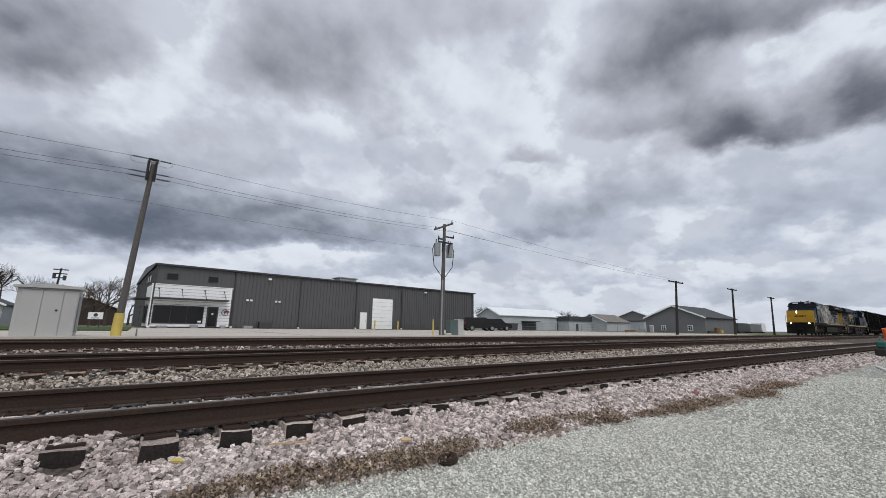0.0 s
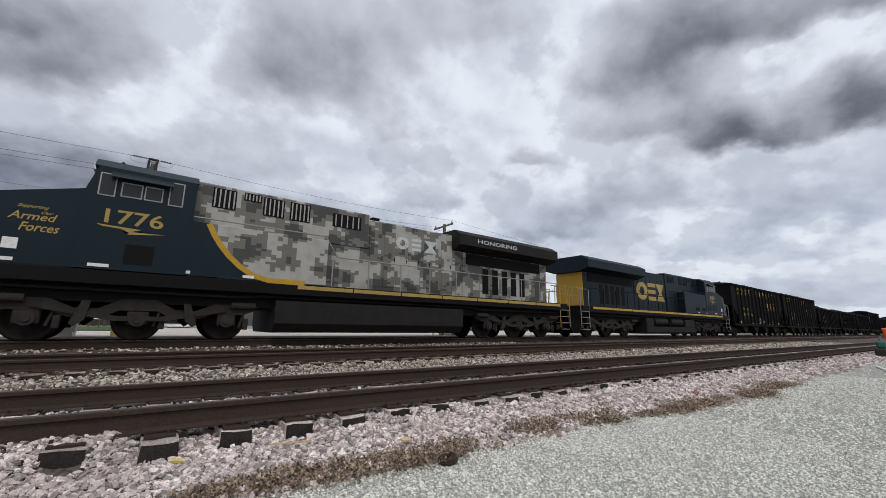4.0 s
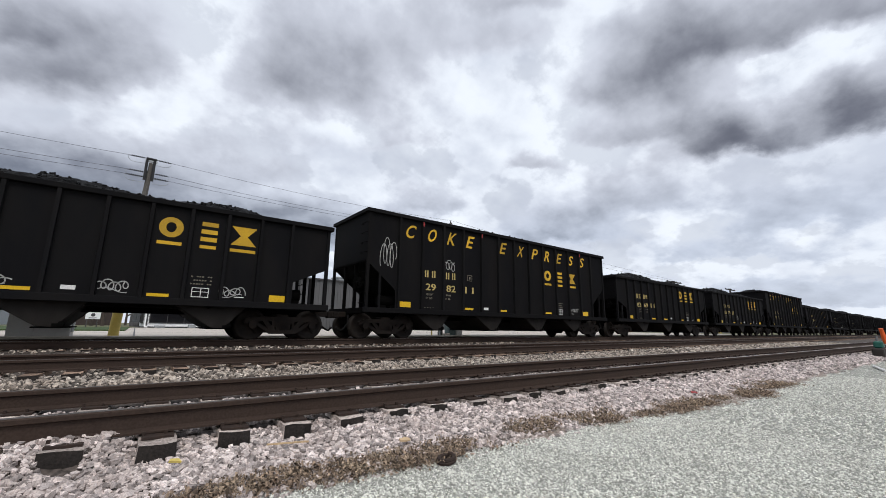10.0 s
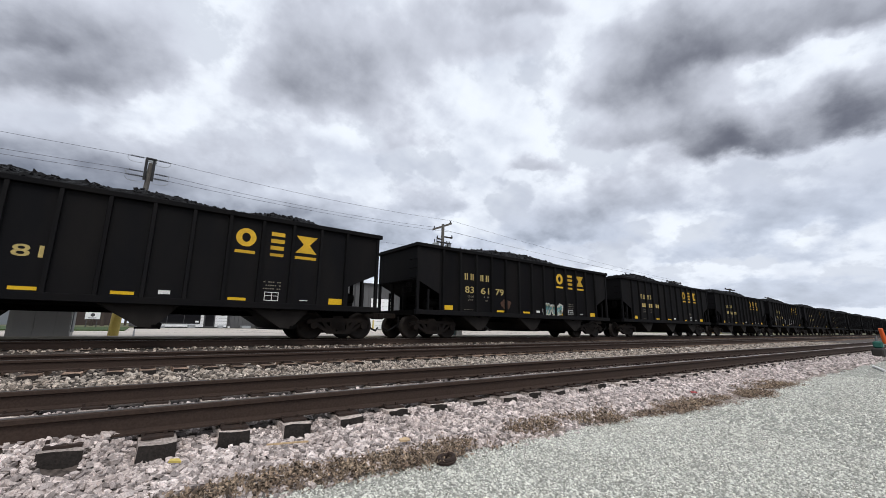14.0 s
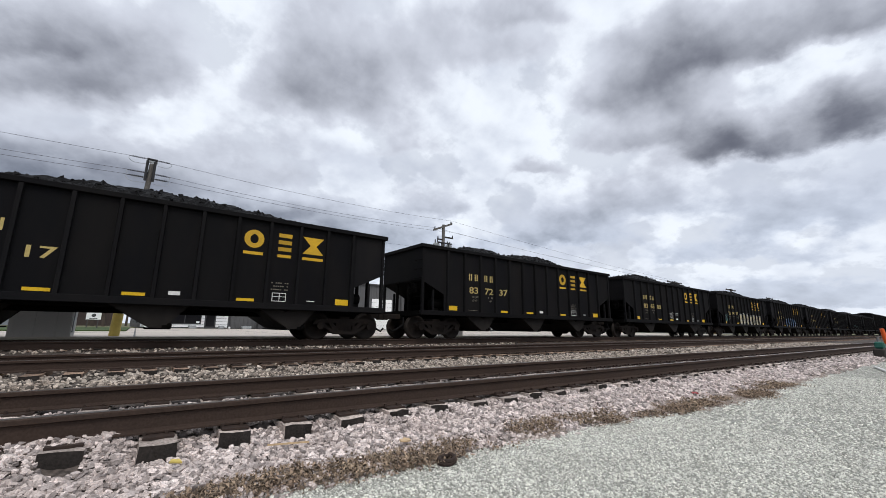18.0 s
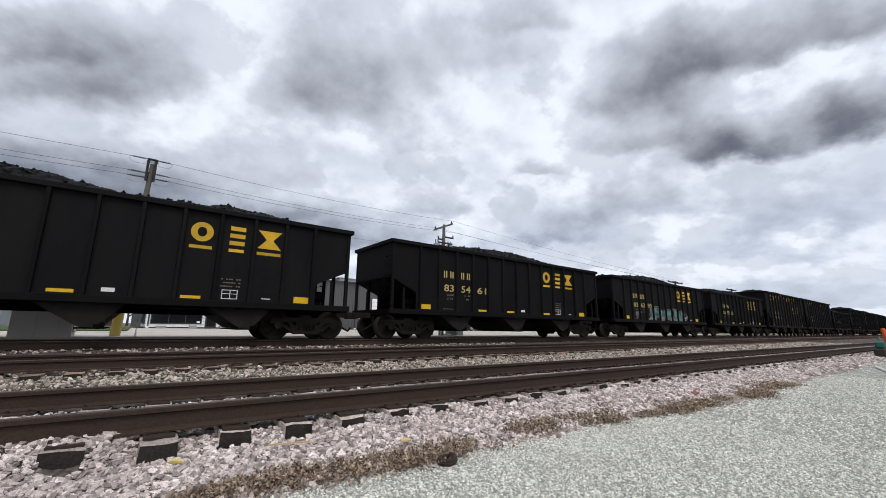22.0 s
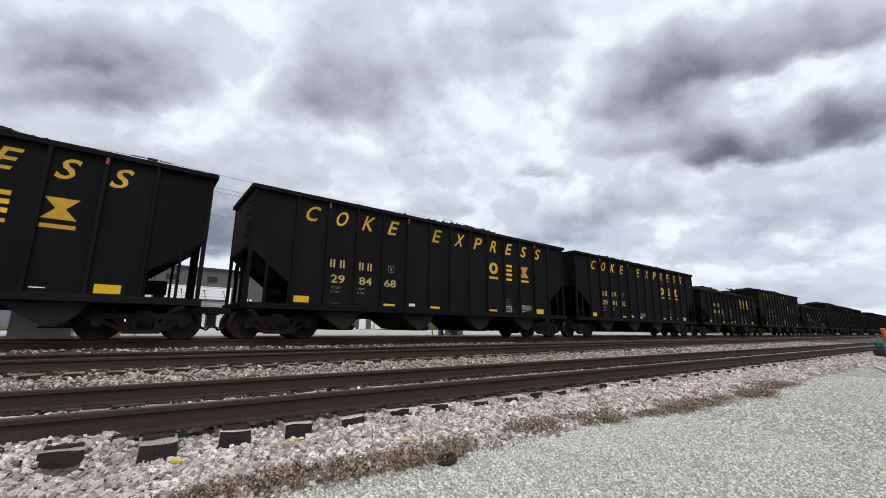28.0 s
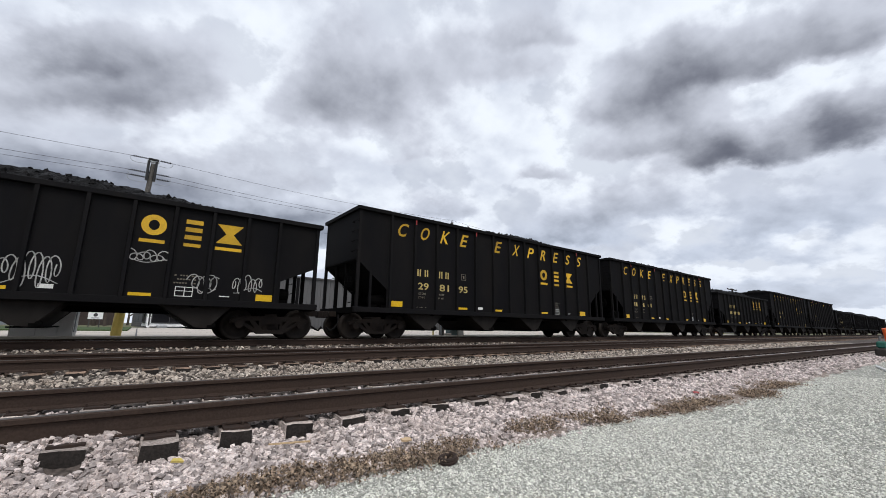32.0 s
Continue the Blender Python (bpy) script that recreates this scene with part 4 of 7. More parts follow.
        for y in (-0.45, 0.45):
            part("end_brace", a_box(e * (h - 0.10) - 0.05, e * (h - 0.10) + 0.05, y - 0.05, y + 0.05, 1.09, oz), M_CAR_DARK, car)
        cp = part("coupler", a_box(min(e * h, e * (h + (0.36 if coke else 0.64))), max(e * h, e * (h + (0.36 if coke else 0.64))), -0.10, 0.10, 0.76, 0.96, 0.02), M_RUSTY, car)
        bm = bmesh.new()
        box(bm, e * (h + (0.45 if coke else 0.72)) - 0.11, e * (h + (0.45 if coke else 0.72)) + 0.11, -0.15, 0.12, 0.72, 0.96, 0.03)
        part("knuckle", bm, M_RUSTY, cp)
        bm = bmesh.new()
        g0 = h + (0.30 if coke else 0.5)
        pts = [(e * (h + 0.06), -0.34, 0.84), (e * (h + 0.10), -0.42, 0.55), (e * (g0 - 0.06), -0.42, 0.34), (e * (g0 + 0.08), -0.40, 0.28), (e * (g0 + 0.20), -0.36, 0.40)]
        tube(bm, pts, 0.034)
        part("air_hose", bm, M_LOCO_BLACK, cp)
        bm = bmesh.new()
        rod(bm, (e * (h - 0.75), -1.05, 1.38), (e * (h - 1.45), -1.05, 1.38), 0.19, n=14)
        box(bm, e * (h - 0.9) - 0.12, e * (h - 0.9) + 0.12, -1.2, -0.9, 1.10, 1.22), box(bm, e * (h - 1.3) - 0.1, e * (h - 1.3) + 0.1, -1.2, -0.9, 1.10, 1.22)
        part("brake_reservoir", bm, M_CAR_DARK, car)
    bm = bmesh.new()
    c = Vector((-h - 0.17, -1.02, 1.98))
    for k in range(16):
        a, b = 2 * math.pi * k / 16, 2 * math.pi * (k + 1) / 16
        rod(bm, c + Vector((0, math.cos(a), math.sin(a))) * 0.25, c + Vector((0, math.cos(b), math.sin(b))) * 0.25, 0.016, n=5)
        if k % 4 == 0:
            rod(bm, c, c + Vector((0, math.cos(a), math.sin(a))) * 0.25, 0.012, n=5)
    rod(bm, c, c + Vector((0.16, 0, 0)), 0.03, n=6)
    box(bm, -h - 0.06, -h + 0.02, -1.14, -0.90, 1.80, 2.16)
    part("hand_brake_wheel", bm, M_CAR_DARK, car)
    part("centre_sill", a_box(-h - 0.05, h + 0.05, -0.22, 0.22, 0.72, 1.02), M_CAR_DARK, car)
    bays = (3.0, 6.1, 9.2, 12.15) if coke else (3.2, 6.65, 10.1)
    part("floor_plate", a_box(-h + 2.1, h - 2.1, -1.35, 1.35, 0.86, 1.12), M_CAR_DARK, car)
    for b in bays:
        x = b - h
        bm = bmesh.new()
        prism(bm, [(x - 0.88, 0.93), (x - 0.72, 0.86), (x + 0.02, 0.36), (x + 0.34, 0.34), (x + 0.74, 0.84), (x + 0.86, 0.93)], "y", -1.40, 1.40)
        bay = part("discharge_hopper", bm, M_HOPPER, car)
        bm = bmesh.new()
        box(bm, x + 0.30, x + 0.50, -1.43, -1.25, 0.33, 0.42), box(bm, x - 0.05, x + 0.5, -1.36, 1.36, 0.31, 0.345), rod(bm, (x + 0.46, -1.46, 0.42), (x + 0.46, -1.30, 0.42), 0.06, n=8)
        part("hopper_door_latch", bm, M_CAR_DARK, bay)
    for e in (-1, 1):
        x = e * (h - 1.16)
        bog = part("truck", a_box(-0.2, 0.2, -0.95, 0.95, 0.42, 0.78, 0.03), M_RUSTY, car, at=Matrix.Translation((x, 0, 0)))
        for s in (-1, 1):
            part("side_frame", bogie_side(s), M_RUSTY, bog)
            part("bolster_spring", springs(s), M_RUSTY, bog)
        for a in (-0.889, 0.889):
            wheelset(bog, a, 0.457, WHEELSET)
    # painted markings
    for s in (-1,):
        y = s * 1.503
        fl = s > 0

        def ex(a, b):
            return (-b + h, -a + h) if fl else (a - h, b - h)
        y_ = y if s < 0 else y
        bars = [(1.42, 1.90, 1.16, 1.36), (4.58, 5.05, 1.17, 1.25), (6.62, 7.09, 1.16, 1.24), (9.80, 10.28, 1.16, 1.24), (12.95, 13.46, 1.14, 1.36)] if coke else \
            [(1.32, 1.79, 1.14, 1.32), (4.30, 4.76, 1.14, 1.22), (6.03, 6.50, 1.14, 1.22), (8.59, 9.06, 1.13, 1.21), (11.54, 12.03, 1.13, 1.32)]
        for a, b, c0, c1 in bars:
            part("reflective_strip", plate(bmesh.new(), *ex(a, b), c0, c1, y_), M_REFL, car)
        cells = [(9.80, 10.35), (10.89, 11.27), (11.79, 12.43)] if coke else [(8.63, 9.18), (9.60, 10.0), (10.35, 11.03)]
        zz = (2.81, 3.33, 2.59, 2.69) if coke else (2.71, 3.26, 2.51, 2.60)
        em = new("emblem")
        em.parent = car
        tagged(em, "yellow emblem of three block shapes")
        for q, bm in enumerate(emblem(cells, zz[0], zz[1], y_, -h)):
            part("emblem_block", bm, M_YEL, em)
        for q in cells:
            part("underline", plate(bmesh.new(), *ex(*q), zz[2], zz[3], y_), M_YEL, em)
        if coke:
            words = new("lettering")
            words.parent = car
            tagged(words, "faded yellow slanted block lettering")
            for ch, cx in zip("COKEEXPRESS", (1.82, 2.85, 3.87, 4.87, 6.90, 8.09, 9.15, 10.12, 11.08, 12.11, 13.12)):
                w = 0.17 if ch in "ES" else 0.2
                a, b = ex(cx - w, cx + w)
                part("letter", write(bmesh.new(), ch, a, b, 3.80, 4.33, y_, slant=0.17), M_YEL, words)
            fb = bmesh.new()
            a, b = ex(4.71, 4.97)
            for q in ((a, b, 2.38, 2.40), (a, b, 2.61, 2.63), (a, a + 0.02, 2.40, 2.61), (b - 0.02, b, 2.40, 2.61), (a + 0.09, a + 0.17, 2.45, 2.56)):
                plate(fb, *q, y_)
            part("inspection_mark", fb, M_SMALL, car)
        # reporting marks stay plain bars of their size
        z0, z1 = (2.36, 2.63) if coke else (2.43, 2.71)
        for a0 in ((2.52, 2.86, 3.56, 3.88) if coke else (2.42, 2.75, 3.32, 3.64)):
            a, b = ex(a0, a0 + 0.25)
            for q in ((a, a + 0.06, z0, z1), (a + 0.11, a + 0.17, z0, z1)):
                part("reporting_mark", plate(bmesh.new(), *q, y_), M_YEL_DIM, car)
        small = bmesh.new()
        zt = 1.66 if coke else 1.70
        for a0, a1, z in ((3.52, 3.86, zt + 0.02), (3.55, 3.82, zt - 0.13), (2.40, 3.05, 1.17)):
            dz = 0.02 if z < 1.3 else 0.065
            for k in range(int((a1 - a0) / 0.065)):
                if random.random() < 0.85:
                    a, b = ex(a0 + k * 0.065, a0 + k * 0.065 + 0.045)
                    plate(small, a, b, z, z + dz, y_)
        c0 = 10.75 if coke else 9.50
        for z in (1.50, 1.60, 1.70):
            for k in range(8):
                if random.random() < 0.8:
                    a, b = ex(c0 + k * 0.065, c0 + k * 0.065 + 0.045)
                    plate(small, a, b, z, z + 0.035, y_)
        part("small_print", small, M_SMALL, car)
        for word, z in (("LD LMT", zt), ("LT WT", zt - 0.15)):
            a, b = ex(2.60, 2.95 if len(word) > 5 else 2.90)
            part("weight_word", write(bmesh.new(), word, a, b, z, z + 0.08, y_ - 0.001), M_SMALL, car)
        wb = bmesh.new()
        a, b = ex(10.83, 11.20) if coke else ex(9.55, 9.96)
        for q in ((a, b, 1.16, 1.18), (a, b, 1.40, 1.42), (a, a + 0.02, 1.18, 1.40), (b - 0.02, b, 1.18, 1.40), ((a + b) / 2, (a + b) / 2 + 0.02, 1.18, 1.40), (a + 0.02, b - 0.02, 1.30, 1.315)):
            plate(wb, *q, y_)
        part("white_panel", wb, M_WHITE, car)
        a, b = ex(5.65, 5.92) if coke else ex(6.98, 7.24)
        part("white_plate", plate(bmesh.new(), a, b, 1.20, 1.30, y_), M_WHITE, car)
        a, b = ex(11.85, 12.12) if coke else ex(10.6, 10.85)
        part("white_plate", plate(bmesh.new(), a, b, 1.20, 1.225, y_), M_WHITE, car)
    return car


# kind, number on the side, extra paint
CONSIST = [("K", "298240"), ("K", "298055"), ("C", "836893"), ("C", "836325"), ("C", "835869"), ("K", "298211"), ("C", "836911"), ("C", "837327"), ("K", "298296"), ("C", "836881"), ("C", "836179"),
           ("C", ""), ("C", ""), ("C", "835538"), ("C", "835817"), ("C", "837237"), ("C", "836500"), ("C", "837497"), ("C", "834526"), ("C", "837490"), ("C", "835461"), ("C", "836393"),
           ("C", "835533"), ("K", "298399"), ("K", "298088"), ("C", ""), ("K", "298286"), ("K", "298468"), ("K", "298182"), ("C", "83678 "), ("K", "298170"), ("C", "836063"), ("K", "298195"),
           ("K", ""), ("C", ""), ("K", ""), ("K", ""), ("C", ""), ("C", ""), ("C", ""), ("C", "")]
HEAPS = {"K": [[(0.5, 0.30, 0.5)], [(0.35, 0.30, 0.25), (0.75, 0.28, 0.25)], [(0.3, 0.26, 0.35), (0.68, 0.32, 0.2)]],
         "C": [[(0.33, 0.52, 0.20), (0.75, 0.36, 0.16)], [(0.28, 0.42, 0.12), (0.60, 0.50, 0.18)], [(0.5, 0.48, 0.32)], [(0.25, 0.42, 0.13), (0.5, 0.38, 0.14), (0.78, 0.36, 0.12)]]}
TRAIN = []                      # moving things and their place along the train


def hopper_cars():
    protos = {"K": hopper_car(True), "C": hopper_car(False)}
    loads = {k: [coal_load(15.15 if k == "K" else 13.30, 4.67 if k == "K" else 3.69, hp, 7 + i) for i, hp in enumerate(v)] for k, v in HEAPS.items()}
    for v in loads.values():
        for me in v:
            me.materials.append(M_COAL)
    rng = random.Random(4)
    x, used = 0.0, set()
    tags = {0: [(6.95, 7.75, 1.18, 1.72), (8.02, 8.65, 1.25, 1.5)], 1: [(9.6, 10.1, 1.2, 1.85), (4.6, 5.3, 1.25, 1.4)], 4: [(0.5, 1.1, 2.7, 3.2), (5.5, 6.1, 1.2, 1.45), (7.6, 8.2, 1.2, 1.5), (10.2, 10.8, 1.2, 1.5)],
            5: [(0.6, 1.15, 2.6, 3.6), (3.5, 4.0, 2.65, 3.2), (12.0, 12.5, 1.3, 1.5)], 7: [(5.3, 6.05, 1.45, 1.85)], 13: [(1.7, 2.3, 1.3, 2.0), (5.0, 5.7, 1.3, 1.8), (7.1, 8.3, 1.25, 1.9), (8.6, 9.5, 1.25, 1.9)],
            16: [(5.95, 6.6, 1.3, 1.7), (6.75, 7.3, 1.5, 1.7)], 26: [(7.0, 7.8, 1.25, 1.75), (8.0, 8.7, 1.2, 1.65)], 28: [(6.8, 7.5, 1.25, 1.5)], 30: [(8.2, 9.2, 1.2, 1.75)], 27: [(11.8, 12.5, 1.3, 1.5)],
            31: [(5.0, 5.4, 1.6, 2.2), (6.1, 7.3, 1.25, 2.0), (8.5, 9.3, 2.0, 2.3), (9.9, 10.5, 1.3, 1.8), (10.9, 11.7, 1.35, 1.85)], 21: [(9.9, 10.5, 1.3, 1.6), (2.6, 3.3, 1.25, 1.6)], 29: []}
    cars = []
    for k, num in CONSIST:
        cars.append(copy_thing(protos[k], pose(0, Y_MAIN, Z_MAIN)) if k in used else protos[k])
        used.add(k)
    for i, (k, num) in enumerate(CONSIST):
        half, gap = (7.575, 0.535) if k == "K" else (6.65, 0.835)
        x += (gap if i else 0) + half
        car = cars[i]
        body = "tall black hopper car with yellow lettering" if k == "K" else "black open-top hopper car heaped with coal"
        load = part("coal_load", rng.choice(loads[k]), M_COAL, car, "heaped black coal")
        h = half
        if num:
            z0, z1 = (1.85, 2.12) if k == "K" else (1.88, 2.16)
            cols = ((2.57, 3.06), (3.59, 4.07), (4.58, 5.06)) if k == "K" else ((2.44, 2.94), (3.34, 3.84), (4.23, 4.75))
            for q in range(3):
                two = num[2 * q:2 * q + 2].strip()
                a, b = cols[q]
                if two:
                    bm = write(bmesh.new(), two, a - h, a + (b - a) * len(two) / 2 - h, z0, z1, -1.504)
                    part("fleet_number", bm, M_YEL_DIM, car, "faded yellow numerals")
        else:
            bm = bmesh.new()
            for q in (2.5, 3.4, 4.35):
                plate(bm, q - h, q + 0.2 - h, 1.90, 2.14, -1.504), plate(bm, q + 0.27 - h, q + 0.47 - h, 1.90, 2.14, -1.504)
            part("fleet_number", bm, M_YEL_DIM, car)
        for q, (a, b, c0, c1) in enumerate(tags.get(i, ())):
            spray_tag(car, a - h, b - h, c0, c1, M_TEAL if (i, q) in ((4, 0), (28, 0)) else M_TAG, 31 * i + q, -1.5065)
        if i == 17:
            spray_piece(car, 4.85 - h, 11.0 - h, 1.10, 2.10, M_CREAM, M_INK, M_PALE_SP, 5, -1.5055)
            spray_tag(car, 1.6 - h, 2.5 - h, 1.35, 1.9, M_TEAL, 91, -1.5065)
        if i == 18:
            spray_piece(car, 5.4 - h, 9.3 - h, 1.10, 2.05, M_BLUE_SP, M_LTBLUE, M_BLUE_SP, 8, -1.5055)
            part("purple_haze", plate(bmesh.new(), 3.2 - h, 5.6 - h, 1.10, 1.62, -1.5028), M_PURPLE, car, "faded purple spray mist")
            part("gold_strip", plate(bmesh.new(), 2.05 - h, 2.15 - h, 1.4, 2.0, -1.504), M_GOLD, car)
        if i == 21:
            spray_piece(car, 4.6 - h, 9.5 - h, 1.08, 2.02, M_TEAL, M_INK, M_FLAME, 11, -1.5055)
        if i in (10, 29):
            for a, z, rx, rz in ((4.6, 1.75, 0.28, 0.22), (6.45, 2.0, 0.30, 0.5), (8.75, 1.45, 0.34, 0.36)) if i == 29 else ((4.9, 1.5, 0.34, 0.24),):
                rng2 = random.Random(i + int(a * 10))
                bm = poly(bmesh.new(), [(a - h + rx * math.cos(k * 0.35) * rng2.uniform(0.75, 1.1), z + rz * math.sin(k * 0.35) * rng2.uniform(0.8, 1.1)) for k in range(18)], -1.5025)
                part("rust_patch", bm, M_RUST_PATCH, car, "brown rust patch")
        if i == 10:
            spray_piece(car, 7.4 - h, 9.0 - h, 1.12, 1.7, M_TEAL, M_CREAM, M_PALE_SP, 14, -1.5055)
        tagged(car, body + (", coloured spray paint" if i in (10, 17, 18, 21) else ", scrawled in chalky spray" if tags.get(i) else ""), "freight car", "hopper cars of the train")
        TRAIN.append((car, x))
        x += half + gap


hopper_cars()


# ---- the train: locomotives ----
LOCO_WHEELS = wheelset_mesh(0.533)
LOCO_WHEELS.materials.append(M_WHEEL)
LOCO_L = 23.05


def loco_truck(parent, x):
    bog = part("truck", a_box(-2.2, 2.2, -0.6, 0.6, 0.62, 0.95, 0.05), M_LOCO_BLACK, parent, at=Matrix.Translation((x, 0, 0)))
    for s in (-1, 1):
        y0, y1 = sorted((s * 1.02, s * 1.16))
        bm = bmesh.new()
        prism(bm, [(-2.75, 0.98), (-2.5, 1.02), (-1.7, 1.0), (-1.25, 0.80), (-0.8, 0.80), (-0.35, 1.05), (0.35, 1.05), (0.8, 0.80), (1.25, 0.80), (1.7, 1.0), (2.5, 1.02), (2.75, 0.98),
                   (2.75, 0.84), (2.45, 0.72), (1.7, 0.72), (1.35, 0.58), (0.7, 0.58), (0.4, 0.76), (-0.4, 0.76), (-0.7, 0.58), (-1.35, 0.58), (-1.7, 0.72), (-2.45, 0.72), (-2.75, 0.84)], "y", y0, y1)
        part("side_frame", bm, M_LOCO_TRUCK, bog)
        for a in (-2.03, 0.0, 2.03):
            bm = bmesh.new()
            rod(bm, (a, s * 0.95, 0.533), (a, s * 1.24, 0.533), 0.17, n=16)
            box(bm, a - 0.23, a + 0.23, y0, y1, 0.40, 0.74, 0.03), rod(bm, (a, s * 1.2, 0.533), (a, s * 1.27, 0.533), 0.09, n=12)
            part("axle_box", bm, M_LOCO_TRUCK, bog)
            bm = bmesh.new()
            rod(bm, (a + 0.34, s * 1.12, 0.36), (a + 0.50, s * 1.10, 0.95), 0.035, n=6), box(bm, a + 0.44, a + 0.58, y0, y1, 0.30, 0.62, 0.02)
            part("brake_rigging", bm, M_LOCO_TRUCK, bog)
        for e in (-1, 1):
            part("brake_cylinder", rod(bmesh.new(), (e * 2.1, s * 1.2, 0.98), (e * 2.75, s * 1.2, 0.98), 0.10, n=12), M_LOCO_TRUCK, bog)
            part("swing_link", a_prism([(e * 0.95, 0.98), (e * 1.12, 0.98), (e * 1.30, 0.42), (e * 1.20, 0.36), (e * 1.02, 0.52)], "y", *sorted((s * 1.17, s * 1.23))), M_LOCO_TRUCK, bog)
        part("equalizer_bar", a_prism([(-2.0, 0.80), (-1.75, 0.88), (-0.45, 0.62), (0.45, 0.62), (1.75, 0.88), (2.0, 0.80), (0.55, 0.50), (-0.55, 0.50)], "y", *sorted((s * 1.165, s * 1.215))), M_LOCO_TRUCK, bog)
    for a in (-2.03, 0.0, 2.03):
        wheelset(bog, a, 0.533, LOCO_WHEELS)


def locomotive(lead):
    """A six-axle road diesel, its cab towards -x; u runs back from the front coupler."""
    o = -LOCO_L / 2
    body = M_NAVY2 if lead else M_NAVY
    hood = M_CAMO if lead else M_NAVY
    loco = thing("diesel_locomotive", "diesel locomotive with yellow nose and grey camouflage hood" if lead else
                 "navy diesel locomotive with yellow sill stripe and side emblem", "locomotive", group="locomotives of the train")

    def bx(name, u0, u1, y, z0, z1, m, bevel=0.0, parent=loco, label=""):
        return part(name, a_box(o + u0, o + u1, -y, y, z0, z1, bevel), m, parent, label)

    bx("underframe", 0.60, 22.1, 1.48, 1.36, 1.72, M_LOCO_BLACK, 0.02)
    bx("underbody", 1.5, 21.6, 1.15, 0.95, 1.36, M_LOCO_BLACK)
    for s in (-1, 1):
        bm = bmesh.new()
        tube(bm, [(o + 1.6, s * 1.3, 1.25), (o + 6.5, s * 1.32, 1.22), (o + 7.2, s * 1.3, 1.28), (o + 15.5, s * 1.3, 1.28), (o + 16.2, s * 1.32, 1.2), (o + 21.4, s * 1.3, 1.25)], 0.04)
        part("air_pipe", bm, M_RUSTY, loco)
    # nose, cab and hoods
    part("nose", a_prism([(o + 1.30, 1.73), (o + 1.30, 3.22), (o + 1.42, 3.30), (o + 2.95, 3.70), (o + 2.95, 1.73)], "y", -1.42, 1.42), body, loco)
    if lead:
        face = part("nose_front", a_prism([(-1.43, 1.74), (-1.43, 3.22), (-1.30, 3.34), (1.30, 3.34), (1.43, 3.22), (1.43, 1.74)], "x", o + 1.25, o + 1.30), M_GOLD, loco, "yellow nose panel")
        part("nose_emblem", a_box(o + 1.235, o + 1.248, -0.62, 0.62, 2.52, 2.66), M_LOCO_BLACK, face)
        part("nose_door", a_box(o + 1.240, o + 1.249, -1.15, -0.45, 1.95, 3.1, 0.003), M_GOLD, face)
        for z in (3.02, 3.24):
            bm = bmesh.new()
            rod(bm, (o + 1.205, 0.35, z), (o + 1.235, 0.35, z), 0.075, n=16)
            part("headlight", bm, M_LAMP, loco, "lit headlight")
        bm = bmesh.new()
        box(bm, o + 1.22, o + 1.25, 0.20, 0.50, 2.88, 3.37, 0.01)
        part("headlight_housing", bm, M_GOLD_DIM, loco)
    else:
        part("nose_front", a_prism([(-1.43, 1.74), (-1.43, 3.22), (-1.30, 3.34), (1.30, 3.34), (1.43, 3.22), (1.43, 1.74)], "x", o + 1.25, o + 1.30), M_ROOFPALE, loco, "dusty pale nose panel")
    for y in (-0.95, 0.95):
        bm = bmesh.new()
        rod(bm, (o + 0.40, y, 1.60), (o + 0.50, y, 1.60), 0.085, n=14)
        part("ditch_light", bm, M_LAMP if lead else M_GLASS_DK, loco)
    part("cab", a_prism([(o + 2.92, 1.73), (o + 2.92, 3.70), (o + 3.10, 4.32), (o + 5.2, 4.32), (o + 5.2, 1.73)], "y", -1.5, 1.5), body, loco)
    part("cab_roof", a_prism([(-1.5, 4.32), (-1.15, 4.58), (1.15, 4.58), (1.5, 4.32)], "x", o + 3.0, o + 5.24), body, loco)
    part("roof_sheet", a_prism([(-1.12, 4.585), (-1.0, 4.60), (1.0, 4.60), (1.12, 4.585)], "x", o + 3.1, o + 5.2), M_ROOFPALE, loco, "pale dusty roof")
    for y0, y1 in ((-1.35, -0.1), (0.1, 1.35)):
        bm = bmesh.new()
        bm.faces.new([bm.verts.new(p) for p in ((o + 2.925, y0, 3.80), (o + 2.925, y1, 3.80), (o + 3.05, y1, 4.26), (o + 3.05, y0, 4.26))])
        bmesh.ops.solidify(bm, geom=bm.faces[:], thickness=0.02)
        part("windshield", bm, M_GLASS_DK, loco)
    nb = part("number_board", a_box(o + 2.93, o + 2.98, -0.95, -0.35, 4.36, 4.53), M_WHITE, loco)
    part("number_board", a_box(o + 2.93, o + 2.98, 0.35, 0.95, 4.36, 4.53), M_WHITE, loco)
    bm = write(bmesh.new(), "1776" if lead else "899", -0.88, -0.42, 4.38, 4.51, 0.0)
    bmesh.ops.rotate(bm, verts=bm.verts, cent=(0, 0, 0), matrix=Matrix.Rotation(-math.pi / 2, 3, "Z"))
    bmesh.ops.translate(bm, verts=bm.verts, vec=(o + 2.926, -1.30, 0))
    part("board_number", bm, M_LOCO_BLACK, nb)
    for s in (-1, 1):
        for u0, u1, z0, z1 in ((3.14, 3.48, 3.56, 4.15), (3.58, 4.02, 3.60, 3.98), (4.06, 4.46, 3.60, 3.98), (4.58, 4.92, 3.56, 4.22)):
            y0, y1 = sorted((s * 1.49, s * 1.512))
            w = part("cab_window", a_box(o + u0, o + u1, y0, y1, z0, z1), M_CHROME, loco, "cab window in a pale frame")
            y0, y1 = sorted((s * 1.50, s * 1.518))
